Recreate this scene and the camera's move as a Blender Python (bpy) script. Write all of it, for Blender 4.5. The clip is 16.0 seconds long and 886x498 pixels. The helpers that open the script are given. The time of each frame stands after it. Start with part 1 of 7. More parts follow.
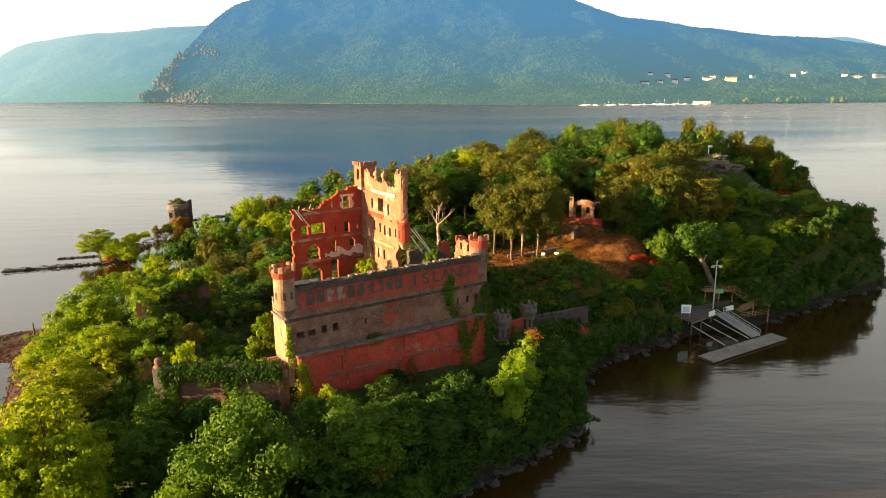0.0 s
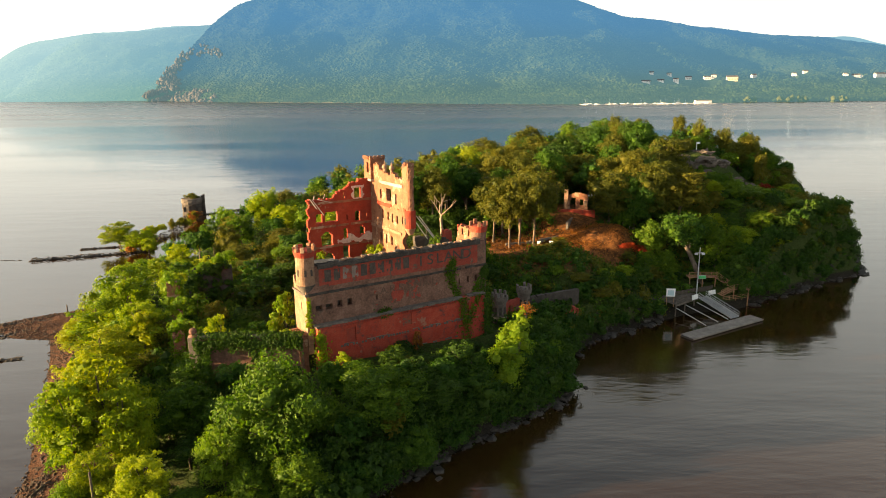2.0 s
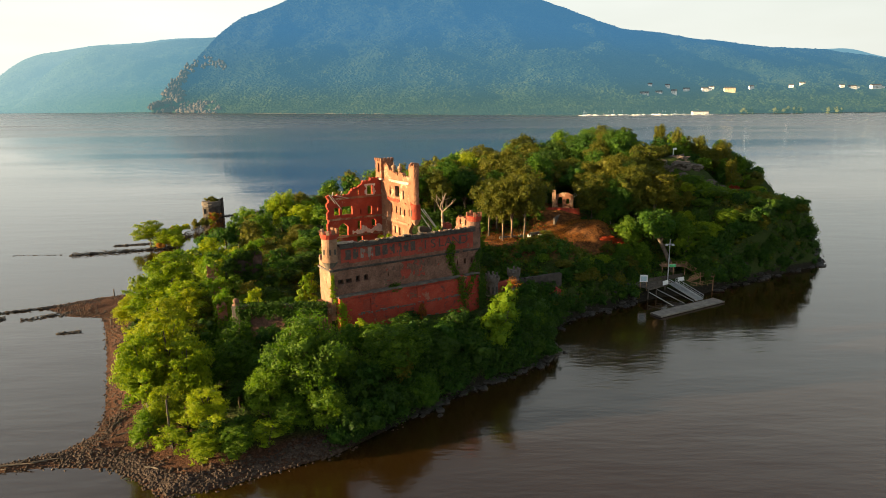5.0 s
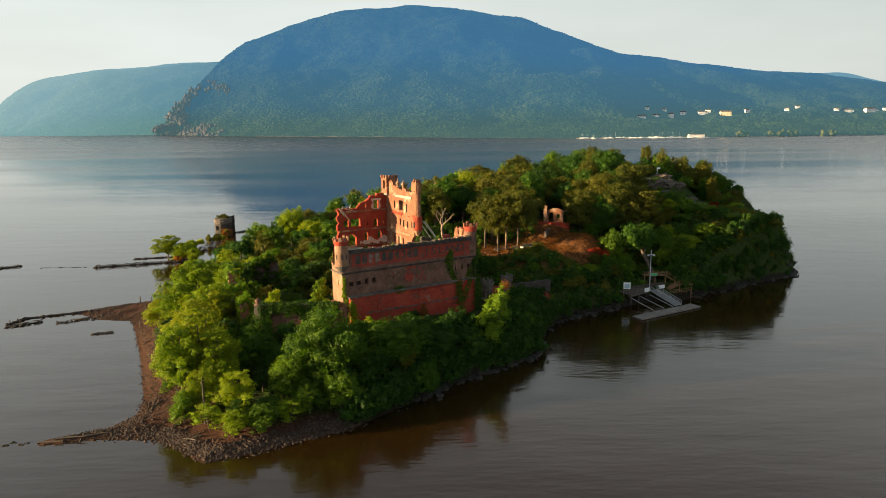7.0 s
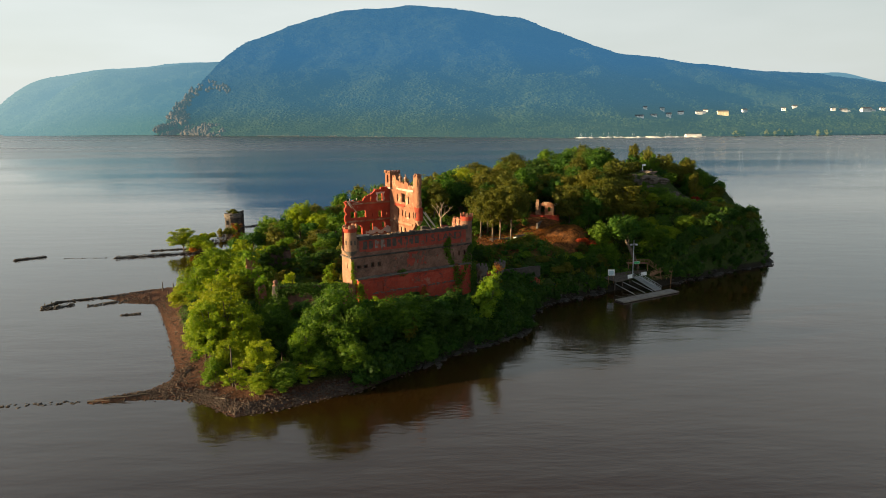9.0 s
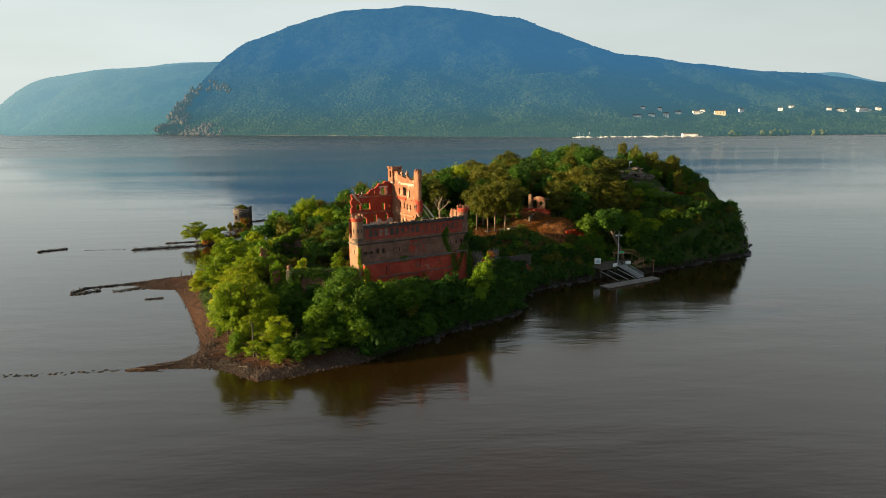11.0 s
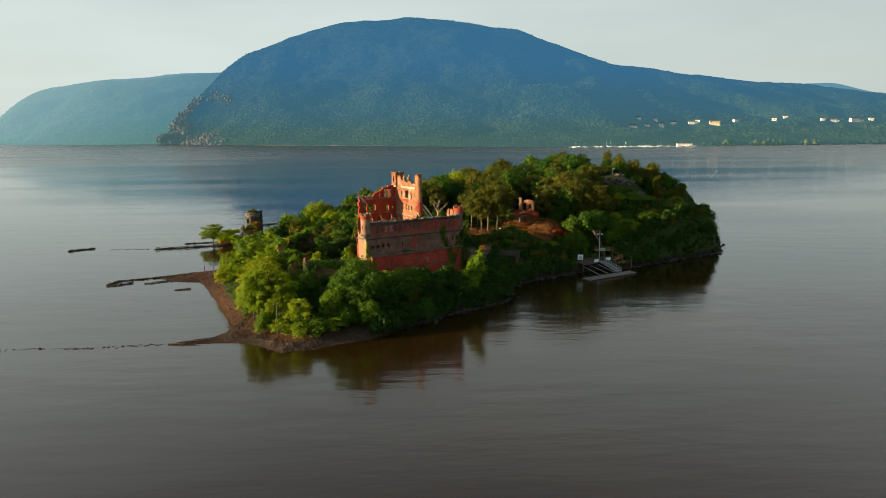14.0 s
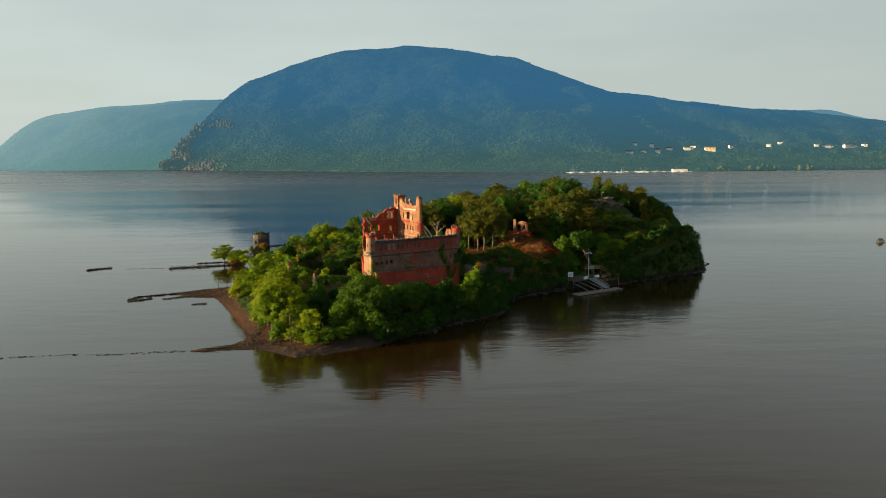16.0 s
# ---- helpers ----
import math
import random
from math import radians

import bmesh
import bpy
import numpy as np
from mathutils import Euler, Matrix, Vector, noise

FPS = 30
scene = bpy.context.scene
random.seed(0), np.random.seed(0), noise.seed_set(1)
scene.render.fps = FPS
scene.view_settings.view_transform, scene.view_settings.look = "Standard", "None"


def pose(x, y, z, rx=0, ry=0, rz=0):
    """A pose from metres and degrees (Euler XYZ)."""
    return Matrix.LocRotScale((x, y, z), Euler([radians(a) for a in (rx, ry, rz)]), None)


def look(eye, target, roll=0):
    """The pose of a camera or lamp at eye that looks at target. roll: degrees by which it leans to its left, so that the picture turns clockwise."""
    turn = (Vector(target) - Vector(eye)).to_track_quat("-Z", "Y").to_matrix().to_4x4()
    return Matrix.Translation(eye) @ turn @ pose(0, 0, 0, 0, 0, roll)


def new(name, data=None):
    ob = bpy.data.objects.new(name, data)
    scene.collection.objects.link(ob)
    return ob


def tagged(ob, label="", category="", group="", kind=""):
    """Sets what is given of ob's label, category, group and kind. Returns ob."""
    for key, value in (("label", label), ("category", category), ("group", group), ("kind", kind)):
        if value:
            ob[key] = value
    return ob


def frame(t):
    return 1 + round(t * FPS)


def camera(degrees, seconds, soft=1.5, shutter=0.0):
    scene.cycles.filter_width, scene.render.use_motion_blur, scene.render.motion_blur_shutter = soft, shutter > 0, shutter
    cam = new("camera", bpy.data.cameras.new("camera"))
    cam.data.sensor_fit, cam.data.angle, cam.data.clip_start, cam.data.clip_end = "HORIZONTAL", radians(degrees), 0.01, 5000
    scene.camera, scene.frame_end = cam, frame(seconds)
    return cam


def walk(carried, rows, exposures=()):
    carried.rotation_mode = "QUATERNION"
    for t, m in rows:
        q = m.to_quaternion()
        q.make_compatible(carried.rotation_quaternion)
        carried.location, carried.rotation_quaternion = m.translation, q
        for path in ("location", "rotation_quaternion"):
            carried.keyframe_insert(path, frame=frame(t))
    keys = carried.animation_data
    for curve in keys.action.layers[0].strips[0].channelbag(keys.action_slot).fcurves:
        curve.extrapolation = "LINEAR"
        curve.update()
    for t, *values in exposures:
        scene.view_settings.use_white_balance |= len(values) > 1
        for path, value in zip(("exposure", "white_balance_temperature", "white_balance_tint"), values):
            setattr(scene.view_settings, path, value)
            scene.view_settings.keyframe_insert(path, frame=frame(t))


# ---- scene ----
cam = camera(66.0, 16.0, soft=0.9)
PATH = [
    (0, (0.279, -104.651, 44.872), (1.180, -7.446, 21.415), -0.53),
    (0.5, (0.198, -106.964, 44.922), (1.007, -9.771, 21.406), -0.53),
    (1, (0.128, -109.472, 44.967), (0.858, -12.282, 21.439), -0.53),
    (1.5, (0.070, -112.157, 45.008), (0.732, -14.968, 21.475), -0.53),
    (2, (0.021, -115.000, 45.045), (0.626, -17.815, 21.494), -0.53),
    (2.5, (-0.017, -117.983, 45.079), (0.540, -20.803, 21.505), -0.53),
    (3, (-0.047, -121.089, 45.109), (0.472, -23.916, 21.506), -0.53),
    (3.5, (-0.068, -124.302, 45.135), (0.421, -27.124, 21.549), -0.53),
    (3.7, (-0.074, -125.613, 45.145), (0.405, -28.436, 21.559), -0.53),
    (5.8, (-0.076, -140.055, 45.225), (0.364, -42.007, 25.569), -0.53),
    (6, (-0.071, -141.476, 45.231), (0.370, -43.315, 26.144), -0.53),
    (6.5, (-0.056, -145.048, 45.245), (0.391, -46.844, 26.383), -0.53),
    (7, (-0.037, -148.643, 45.257), (0.420, -50.431, 26.435), -0.53),
    (7.5, (-0.016, -152.252, 45.269), (0.455, -54.046, 26.417), -0.53),
    (8, (0.008, -155.870, 45.280), (0.496, -57.663, 26.434), -0.53),
    (8.5, (0.033, -159.490, 45.290), (0.541, -61.283, 26.444), -0.53),
    (9, (0.059, -163.108, 45.301), (0.589, -64.903, 26.447), -0.53),
    (11.5, (0.180, -181.104, 45.362), (0.851, -82.910, 26.453), -0.53),
    (12, (0.197, -184.688, 45.378), (0.901, -86.495, 26.466), -0.53),
    (12.5, (0.211, -188.273, 45.396), (0.947, -90.079, 26.491), -0.53),
    (13, (0.219, -191.867, 45.415), (0.991, -93.675, 26.503), -0.53),
    (13.5, (0.223, -195.475, 45.438), (1.031, -97.216, 26.876), -0.53),
    (14, (0.221, -199.106, 45.463), (1.067, -100.653, 27.963), -0.53),
    (14.5, (0.212, -202.770, 45.491), (1.097, -104.128, 29.093), -0.53),
    (15, (0.195, -206.478, 45.523), (1.120, -107.775, 29.501), -0.53),
    (15.5, (0.171, -210.244, 45.558), (1.137, -111.478, 29.926), -0.53),
    (16, (0.138, -214.080, 45.597), (1.148, -115.049, 31.744), -0.53),
]
walk(cam, [(t, look(eye, target, roll)) for t, eye, target, roll in PATH], [(0, 2.33, 7350, 16), (3.5, 2.20, 7150, 15), (6, 1.70, 6700, 12), (9, 1.55, 6500, 12), (11.5, 1.48, 6350, 9), (13.5, 1.44, 6350, 7), (16, 1.2, 6400, 6)])

# ---- light: low sun from the west through thin high cloud ----
SUN_AZ, SUN_EL = 192.0, 8.6          # degrees from +x, degrees above the horizon
sun_way = Vector((math.cos(radians(SUN_AZ)) * math.cos(radians(SUN_EL)),
                  math.sin(radians(SUN_AZ)) * math.cos(radians(SUN_EL)), math.sin(radians(SUN_EL))))
sun_data = bpy.data.lights.new("sun", "SUN")
sun_data.energy, sun_data.angle, sun_data.color = 4.8, radians(0.8), (1.0, 0.74, 0.40)
sun = new("sun", sun_data)
sun.matrix_world = look(sun_way * 500, (0, 0, 0))

world = bpy.data.worlds.new("sky")
scene.world = world
world.use_nodes = True
wn, wl = world.node_tree.nodes, world.node_tree.links
wn.clear()
w_out, w_bg = wn.new("ShaderNodeOutputWorld"), wn.new("ShaderNodeBackground")
w_sky = wn.new("ShaderNodeTexSky")
w_sky.sky_type, w_sky.sun_disc = "NISHITA", False
w_sky.sun_elevation, w_sky.sun_rotation = radians(SUN_EL), radians(90 - SUN_AZ)
w_sky.air_density, w_sky.dust_density, w_sky.ozone_density = 1.0, 2.5, 1.0
w_co, w_map, w_noise = wn.new("ShaderNodeTexCoord"), wn.new("ShaderNodeMapping"), wn.new("ShaderNodeTexNoise")
w_map.inputs["Scale"].default_value = (1.3, 1.3, 6.0)
w_noise.inputs["Scale"].default_value, w_noise.inputs["Detail"].default_value = 1.6, 4.0
w_ramp = wn.new("ShaderNodeMapRange")
w_ramp.inputs["From Min"].default_value, w_ramp.inputs["From Max"].default_value = 0.38, 0.68
w_ramp.inputs["To Min"].default_value, w_ramp.inputs["To Max"].default_value = 0.76, 0.95
w_mix = wn.new("ShaderNodeMix")
w_mix.data_type = "RGBA"
w_mix.inputs["B"].default_value = (4.62, 5.03, 4.85, 1)
wl.new(w_co.outputs["Generated"], w_map.inputs["Vector"])
wl.new(w_map.outputs["Vector"], w_noise.inputs["Vector"])
wl.new(w_noise.outputs["Fac"], w_ramp.inputs["Value"])
# the haze thins out towards the zenith
w_sep, w_up, w_mul = wn.new("ShaderNodeSeparateXYZ"), wn.new("ShaderNodeMapRange"), wn.new("ShaderNodeMath")
w_up.interpolation_type = "SMOOTHSTEP"
w_up.inputs["From Min"].default_value, w_up.inputs["From Max"].default_value = 0.28, 0.62
w_up.inputs["To Min"].default_value, w_up.inputs["To Max"].default_value = 1.0, 0.14
w_mul.operation = "MULTIPLY"
wl.new(w_co.outputs["Generated"], w_sep.inputs[0])
wl.new(w_sep.outputs["Z"], w_up.inputs["Value"])
wl.new(w_up.outputs["Result"], w_mul.inputs[0])
wl.new(w_ramp.outputs["Result"], w_mul.inputs[1])
wl.new(w_mul.outputs[0], w_mix.inputs["Factor"])
wl.new(w_sky.outputs["Color"], w_mix.inputs["A"])
# the haze is brighter on the sun's side
w_dot, w_glow, w_lit = wn.new("ShaderNodeVectorMath"), wn.new("ShaderNodeMapRange"), wn.new("ShaderNodeVectorMath")
w_dot.operation, w_lit.operation = "DOT_PRODUCT", "SCALE"
w_dot.inputs[1].default_value = (sun_way.x, sun_way.y, 0.0)
w_glow.inputs["From Min"].default_value, w_glow.inputs["From Max"].default_value = -1.0, 1.0
w_glow.inputs["To Min"].default_value, w_glow.inputs["To Max"].default_value = 0.95, 1.40
wl.new(w_co.outputs["Generated"], w_dot.inputs[0])
wl.new(w_dot.outputs["Value"], w_glow.inputs["Value"])
wl.new(w_mix.outputs["Result"], w_lit.inputs[0])
wl.new(w_glow.outputs["Result"], w_lit.inputs["Scale"])
wl.new(w_lit.outputs["Vector"], w_bg.inputs["Color"])
w_bg.inputs["Strength"].default_value = 0.05
wl.new(w_bg.outputs["Background"], w_out.inputs["Surface"])

# ---- materials ----
def nodes_of(name):
    m = bpy.data.materials.new(name)
    m.use_nodes = True
    n, l = m.node_tree.nodes, m.node_tree.links
    n.clear()
    out, bsdf = n.new("ShaderNodeOutputMaterial"), n.new("ShaderNodeBsdfPrincipled")
    l.new(bsdf.outputs["BSDF"], out.inputs["Surface"])
    return m, n, l, out, bsdf


def noise_node(n, l, vector, scale, detail=4.0, rough=0.6):
    t = n.new("ShaderNodeTexNoise")
    t.inputs["Scale"].default_value, t.inputs["Detail"].default_value, t.inputs["Roughness"].default_value = scale, detail, rough
    if vector:
        l.new(vector, t.inputs["Vector"])
    return t.outputs["Fac"]


def ramp_node(n, l, fac, stops):
    r = n.new("ShaderNodeValToRGB")
    while len(r.color_ramp.elements) < len(stops):
        r.color_ramp.elements.new(0.5)
    for e, (p, c) in zip(r.color_ramp.elements, stops):
        e.position, e.color = p, (*c, 1)
    l.new(fac, r.inputs["Fac"])
    return r.outputs["Color"]


def mix_node(n, l, fac, a, b, how="MIX"):
    x = n.new("ShaderNodeMix")
    x.data_type, x.blend_type = "RGBA", how
    for key, v in (("Factor", fac), ("A", a), ("B", b)):
        s = x.inputs[key]
        if isinstance(v, (int, float)):
            s.default_value = v
        elif isinstance(v, tuple):
            s.default_value = (*v, 1)
        else:
            l.new(v, s)
    return x.outputs["Result"]


def bump_node(n, l, bsdf, height, strength, distance):
    b = n.new("ShaderNodeBump")
    b.inputs["Strength"].default_value, b.inputs["Distance"].default_value = strength, distance
    l.new(height, b.inputs["Height"])
    l.new(b.outputs["Normal"], bsdf.inputs["Normal"])


def surface(name, dark, mid, light, big=0.5, fine=6.0, rough=0.9, bump=0.5, depth=0.05, metal=0.0, stains=0.35, stain=(0.05, 0.045, 0.04), spec=0.25):
    """A weathered solid: three tones at two scales, dark stains of their own shape, fine relief."""
    m, n, l, out, bsdf = nodes_of(name)
    co = n.new("ShaderNodeTexCoord").outputs["Object"]
    a, b = noise_node(n, l, co, big), noise_node(n, l, co, fine, 6.0, 0.7)
    both = n.new("ShaderNodeMath")
    both.operation = "MULTIPLY_ADD"
    both.inputs[1].default_value, both.inputs[2].default_value = 0.5, 0.0
    l.new(a, both.inputs[0])
    add = n.new("ShaderNodeMath")
    add.operation = "MULTIPLY_ADD"
    add.inputs[1].default_value = 0.5
    l.new(b, add.inputs[0])
    l.new(both.outputs[0], add.inputs[2])
    col = ramp_node(n, l, add.outputs[0], [(0.36, dark), (0.5, mid), (0.64, light)])
    s = noise_node(n, l, co, big * 1.7, 8.0, 0.75)
    mask = n.new("ShaderNodeMapRange")
    mask.inputs["From Min"].default_value, mask.inputs["From Max"].default_value = 0.56, 0.66
    mask.inputs["To Max"].default_value = stains
    l.new(s, mask.inputs["Value"])
    col = mix_node(n, l, mask.outputs["Result"], col, stain)
    l.new(col, bsdf.inputs["Base Color"])
    bsdf.inputs["Roughness"].default_value, bsdf.inputs["Metallic"].default_value = rough, metal
    bsdf.inputs["Specular IOR Level"].default_value = spec
    bump_node(n, l, bsdf, b, bump, depth)
    return m


def brickwork(name, dark, mid, light, mortar, plaster=None, plaster_at=0.6, stain_amount=0.5):
    """Brick courses with mortar, weathered at two scales; plaster: patches of an old coat that still cling to it."""
    m, n, l, out, bsdf = nodes_of(name)
    co = n.new("ShaderNodeTexCoord").outputs["Object"]
    sep, com = n.new("ShaderNodeSeparateXYZ"), n.new("ShaderNodeCombineXYZ")
    l.new(co, sep.inputs[0])
    add = n.new("ShaderNodeMath")
    l.new(sep.outputs["X"], add.inputs[0])
    l.new(sep.outputs["Y"], add.inputs[1])
    l.new(add.outputs[0], com.inputs["X"])
    l.new(sep.outputs["Z"], com.inputs["Y"])
    br = n.new("ShaderNodeTexBrick")
    br.inputs["Scale"].default_value = 1.0
    br.inputs["Brick Width"].default_value, br.inputs["Row Height"].default_value, br.inputs["Mortar Size"].default_value = 0.42, 0.14, 0.018
    br.inputs["Color1"].default_value, br.inputs["Color2"].default_value, br.inputs["Mortar"].default_value = (*dark, 1), (*mid, 1), (*mortar, 1)
    l.new(com.outputs[0], br.inputs["Vector"])
    big, fine = noise_node(n, l, co, 0.45, 6.0, 0.7), noise_node(n, l, co, 5.0, 6.0, 0.7)
    tone = ramp_node(n, l, big, [(0.38, dark), (0.5, mid), (0.62, light)])
    col = mix_node(n, l, 0.6, br.outputs["Color"], tone)
    col = mix_node(n, l, 0.35, col, ramp_node(n, l, fine, [(0.35, dark), (0.65, light)]))
    st = noise_node(n, l, co, 0.8, 9.0, 0.78)
    mask = n.new("ShaderNodeMapRange")
    mask.inputs["From Min"].default_value, mask.inputs["From Max"].default_value, mask.inputs["To Max"].default_value = 0.54, 0.64, stain_amount
    l.new(st, mask.inputs["Value"])
    col = mix_node(n, l, mask.outputs["Result"], col, (0.06, 0.05, 0.045))
    if plaster:
        pn = noise_node(n, l, co, 0.33, 7.0, 0.72)
        pm = n.new("ShaderNodeMapRange")
        pm.inputs["From Min"].default_value, pm.inputs["From Max"].default_value = plaster_at, plaster_at + 0.03
        l.new(pn, pm.inputs["Value"])
        col = mix_node(n, l, pm.outputs["Result"], col, plaster)
    l.new(col, bsdf.inputs["Base Color"])
    bsdf.inputs["Roughness"].default_value, bsdf.inputs["Specular IOR Level"].default_value = 0.92, 0.15
    bump_node(n, l, bsdf, fine, 0.6, 0.06)
    return m


def foliage(name, stops, through_col, shine=0.35):
    """Leaves: tone by leaf and by plant, some light through them."""
    m, n, l, out, bsdf = nodes_of(name)
    per_leaf, per_plant = n.new("ShaderNodeNewGeometry").outputs["Random Per Island"], n.new("ShaderNodeObjectInfo").outputs["Random"]
    co = n.new("ShaderNodeTexCoord").outputs["Object"]
    patch = noise_node(n, l, co, 0.55, 3.0)
    add = n.new("ShaderNodeMath")
    add.operation = "MULTIPLY_ADD"
    add.inputs[1].default_value = 0.34
    l.new(per_leaf, add.inputs[0])
    sc = n.new("ShaderNodeMath")
    sc.operation = "MULTIPLY_ADD"
    sc.inputs[1].default_value = 0.3
    l.new(per_plant, sc.inputs[0])
    l.new(add.outputs[0], sc.inputs[2])
    pm = n.new("ShaderNodeMath")
    pm.operation = "MULTIPLY"
    pm.inputs[1].default_value = 0.5
    l.new(patch, pm.inputs[0])
    l.new(pm.outputs[0], add.inputs[2])
    col = ramp_node(n, l, sc.outputs[0], stops)
    l.new(col, bsdf.inputs["Base Color"])
    bsdf.inputs["Roughness"].default_value, bsdf.inputs["Specular IOR Level"].default_value = 0.6, shine * 0.5
    tr, mx = n.new("ShaderNodeBsdfTranslucent"), n.new("ShaderNodeMixShader")
    l.new(mix_node(n, l, 1.0, col, through_col, "MULTIPLY"), tr.inputs["Color"])
    mx.inputs["Fac"].default_value = 0.35
    l.new(bsdf.outputs["BSDF"], mx.inputs[1])
    l.new(tr.outputs["BSDF"], mx.inputs[2])
    l.new(mx.outputs["Shader"], out.inputs["Surface"])
    return m


# sunlight is put into BRIGHT and YELLOW, shade into DARK and SHADE
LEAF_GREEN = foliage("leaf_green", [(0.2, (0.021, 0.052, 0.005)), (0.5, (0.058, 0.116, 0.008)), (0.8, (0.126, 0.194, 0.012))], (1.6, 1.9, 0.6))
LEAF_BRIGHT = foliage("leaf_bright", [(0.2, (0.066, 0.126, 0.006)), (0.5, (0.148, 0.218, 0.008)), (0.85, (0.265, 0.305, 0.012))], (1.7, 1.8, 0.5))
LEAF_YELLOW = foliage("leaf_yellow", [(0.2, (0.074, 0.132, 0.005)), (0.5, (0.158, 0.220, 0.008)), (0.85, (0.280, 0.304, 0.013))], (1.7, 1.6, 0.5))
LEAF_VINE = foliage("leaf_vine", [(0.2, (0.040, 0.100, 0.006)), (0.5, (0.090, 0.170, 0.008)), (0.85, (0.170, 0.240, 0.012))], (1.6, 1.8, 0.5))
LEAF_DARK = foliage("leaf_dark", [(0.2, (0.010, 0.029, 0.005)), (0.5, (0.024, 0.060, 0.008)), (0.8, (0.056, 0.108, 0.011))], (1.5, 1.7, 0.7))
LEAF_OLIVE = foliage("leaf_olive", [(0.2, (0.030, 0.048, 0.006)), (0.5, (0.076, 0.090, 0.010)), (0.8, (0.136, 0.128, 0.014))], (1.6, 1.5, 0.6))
LEAF_SHADE = foliage("leaf_shaded_green", [(0.2, (0.012, 0.042, 0.006)), (0.5, (0.032, 0.085, 0.009)), (0.8, (0.08, 0.15, 0.012))], (1.5, 1.8, 0.6))
LEAF_RED = foliage("leaf_red", [(0.2, (0.10, 0.012, 0.007)), (0.5, (0.24, 0.026, 0.011)), (0.8, (0.36, 0.075, 0.018))], (1.6, 1.0, 0.6))
LEAF_RUST = foliage("leaf_rust", [(0.2, (0.10, 0.038, 0.012)), (0.5, (0.22, 0.09, 0.02)), (0.8, (0.36, 0.17, 0.03))], (1.6, 1.3, 0.6))
BARK = surface("bark", (0.05, 0.038, 0.028), (0.10, 0.08, 0.06), (0.17, 0.14, 0.11), 1.5, 9.0, 0.95, 0.8, 0.04)
BARK_PALE = surface("bark_pale", (0.14, 0.10, 0.07), (0.25, 0.19, 0.14), (0.36, 0.29, 0.22), 1.5, 9.0, 0.9, 0.5, 0.03, stains=0.2)
# the bark with orange sunlight mixed into its tones
BARK_SUNLIT = surface("bark_sunlit", (0.09, 0.06, 0.04), (0.17, 0.12, 0.085), (0.26, 0.19, 0.14), 1.5, 9.0, 0.9, 0.5, 0.03, stains=0.3)
DEAD_WOOD = surface("dead_wood", (0.05, 0.04, 0.034), (0.09, 0.075, 0.06), (0.15, 0.125, 0.1), 1.0, 8.0, 0.95, 0.7, 0.04)

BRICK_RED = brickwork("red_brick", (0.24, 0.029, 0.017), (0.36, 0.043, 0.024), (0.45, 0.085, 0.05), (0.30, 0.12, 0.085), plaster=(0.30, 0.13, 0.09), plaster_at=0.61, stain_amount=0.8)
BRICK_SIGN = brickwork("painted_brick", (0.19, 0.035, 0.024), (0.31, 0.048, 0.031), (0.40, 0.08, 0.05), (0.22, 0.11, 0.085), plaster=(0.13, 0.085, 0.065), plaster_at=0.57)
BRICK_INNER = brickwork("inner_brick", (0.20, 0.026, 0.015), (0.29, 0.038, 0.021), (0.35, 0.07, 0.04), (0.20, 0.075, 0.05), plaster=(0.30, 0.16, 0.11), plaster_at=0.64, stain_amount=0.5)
# pale brick, with the low sun's light also worked into the colour
BRICK_PALE_SUNLIT = brickwork("pale_sunlit_brick", (0.14, 0.045, 0.026), (0.235, 0.100, 0.056), (0.32, 0.17, 0.10), (0.25, 0.155, 0.105), plaster=(0.34, 0.225, 0.15), plaster_at=0.56, stain_amount=0.65)
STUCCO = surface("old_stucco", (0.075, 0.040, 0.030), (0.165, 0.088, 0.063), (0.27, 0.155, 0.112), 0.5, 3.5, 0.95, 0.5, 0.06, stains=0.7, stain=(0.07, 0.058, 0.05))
# the old stucco again, sunlight mixed into its paler, warmer tones
STUCCO_SUNLIT = surface("sunlit_stucco", (0.16, 0.085, 0.052), (0.26, 0.15, 0.095), (0.35, 0.225, 0.15), 0.5, 4.0, 0.95, 0.5, 0.06, stains=0.4)
PLASTER = surface("old_plaster", (0.34, 0.25, 0.21), (0.48, 0.39, 0.34), (0.6, 0.52, 0.46), 0.6, 5.0, 0.95, 0.4, 0.04, stains=0.45)
STONE_DARK = surface("dark_stone", (0.03, 0.026, 0.023), (0.058, 0.05, 0.044), (0.105, 0.09, 0.078), 0.9, 5.0, 0.95, 0.9, 0.10, stains=0.4)
STONE_PALE = surface("pale_stone", (0.24, 0.19, 0.15), (0.38, 0.32, 0.26), (0.52, 0.45, 0.37), 0.8, 5.0, 0.95, 0.7, 0.08, stains=0.35)
STONE_GREY = surface("grey_stone", (0.07, 0.06, 0.052), (0.125, 0.107, 0.092), (0.2, 0.172, 0.148), 0.8, 5.0, 0.95, 0.8, 0.08, stains=0.4)
TIMBER = surface("deck_timber", (0.19, 0.10, 0.055), (0.30, 0.165, 0.09), (0.40, 0.24, 0.14), 1.2, 12.0, 0.85, 0.4, 0.02)
PLANK = surface("dock_planks", (0.13, 0.118, 0.10), (0.21, 0.19, 0.165), (0.29, 0.265, 0.235), 0.8, 10.0, 0.85, 0.3, 0.02)
OLD_TIMBER = surface("weathered_timber", (0.055, 0.045, 0.036), (0.105, 0.088, 0.072), (0.17, 0.145, 0.12), 1.2, 12.0, 0.9, 0.4, 0.02)
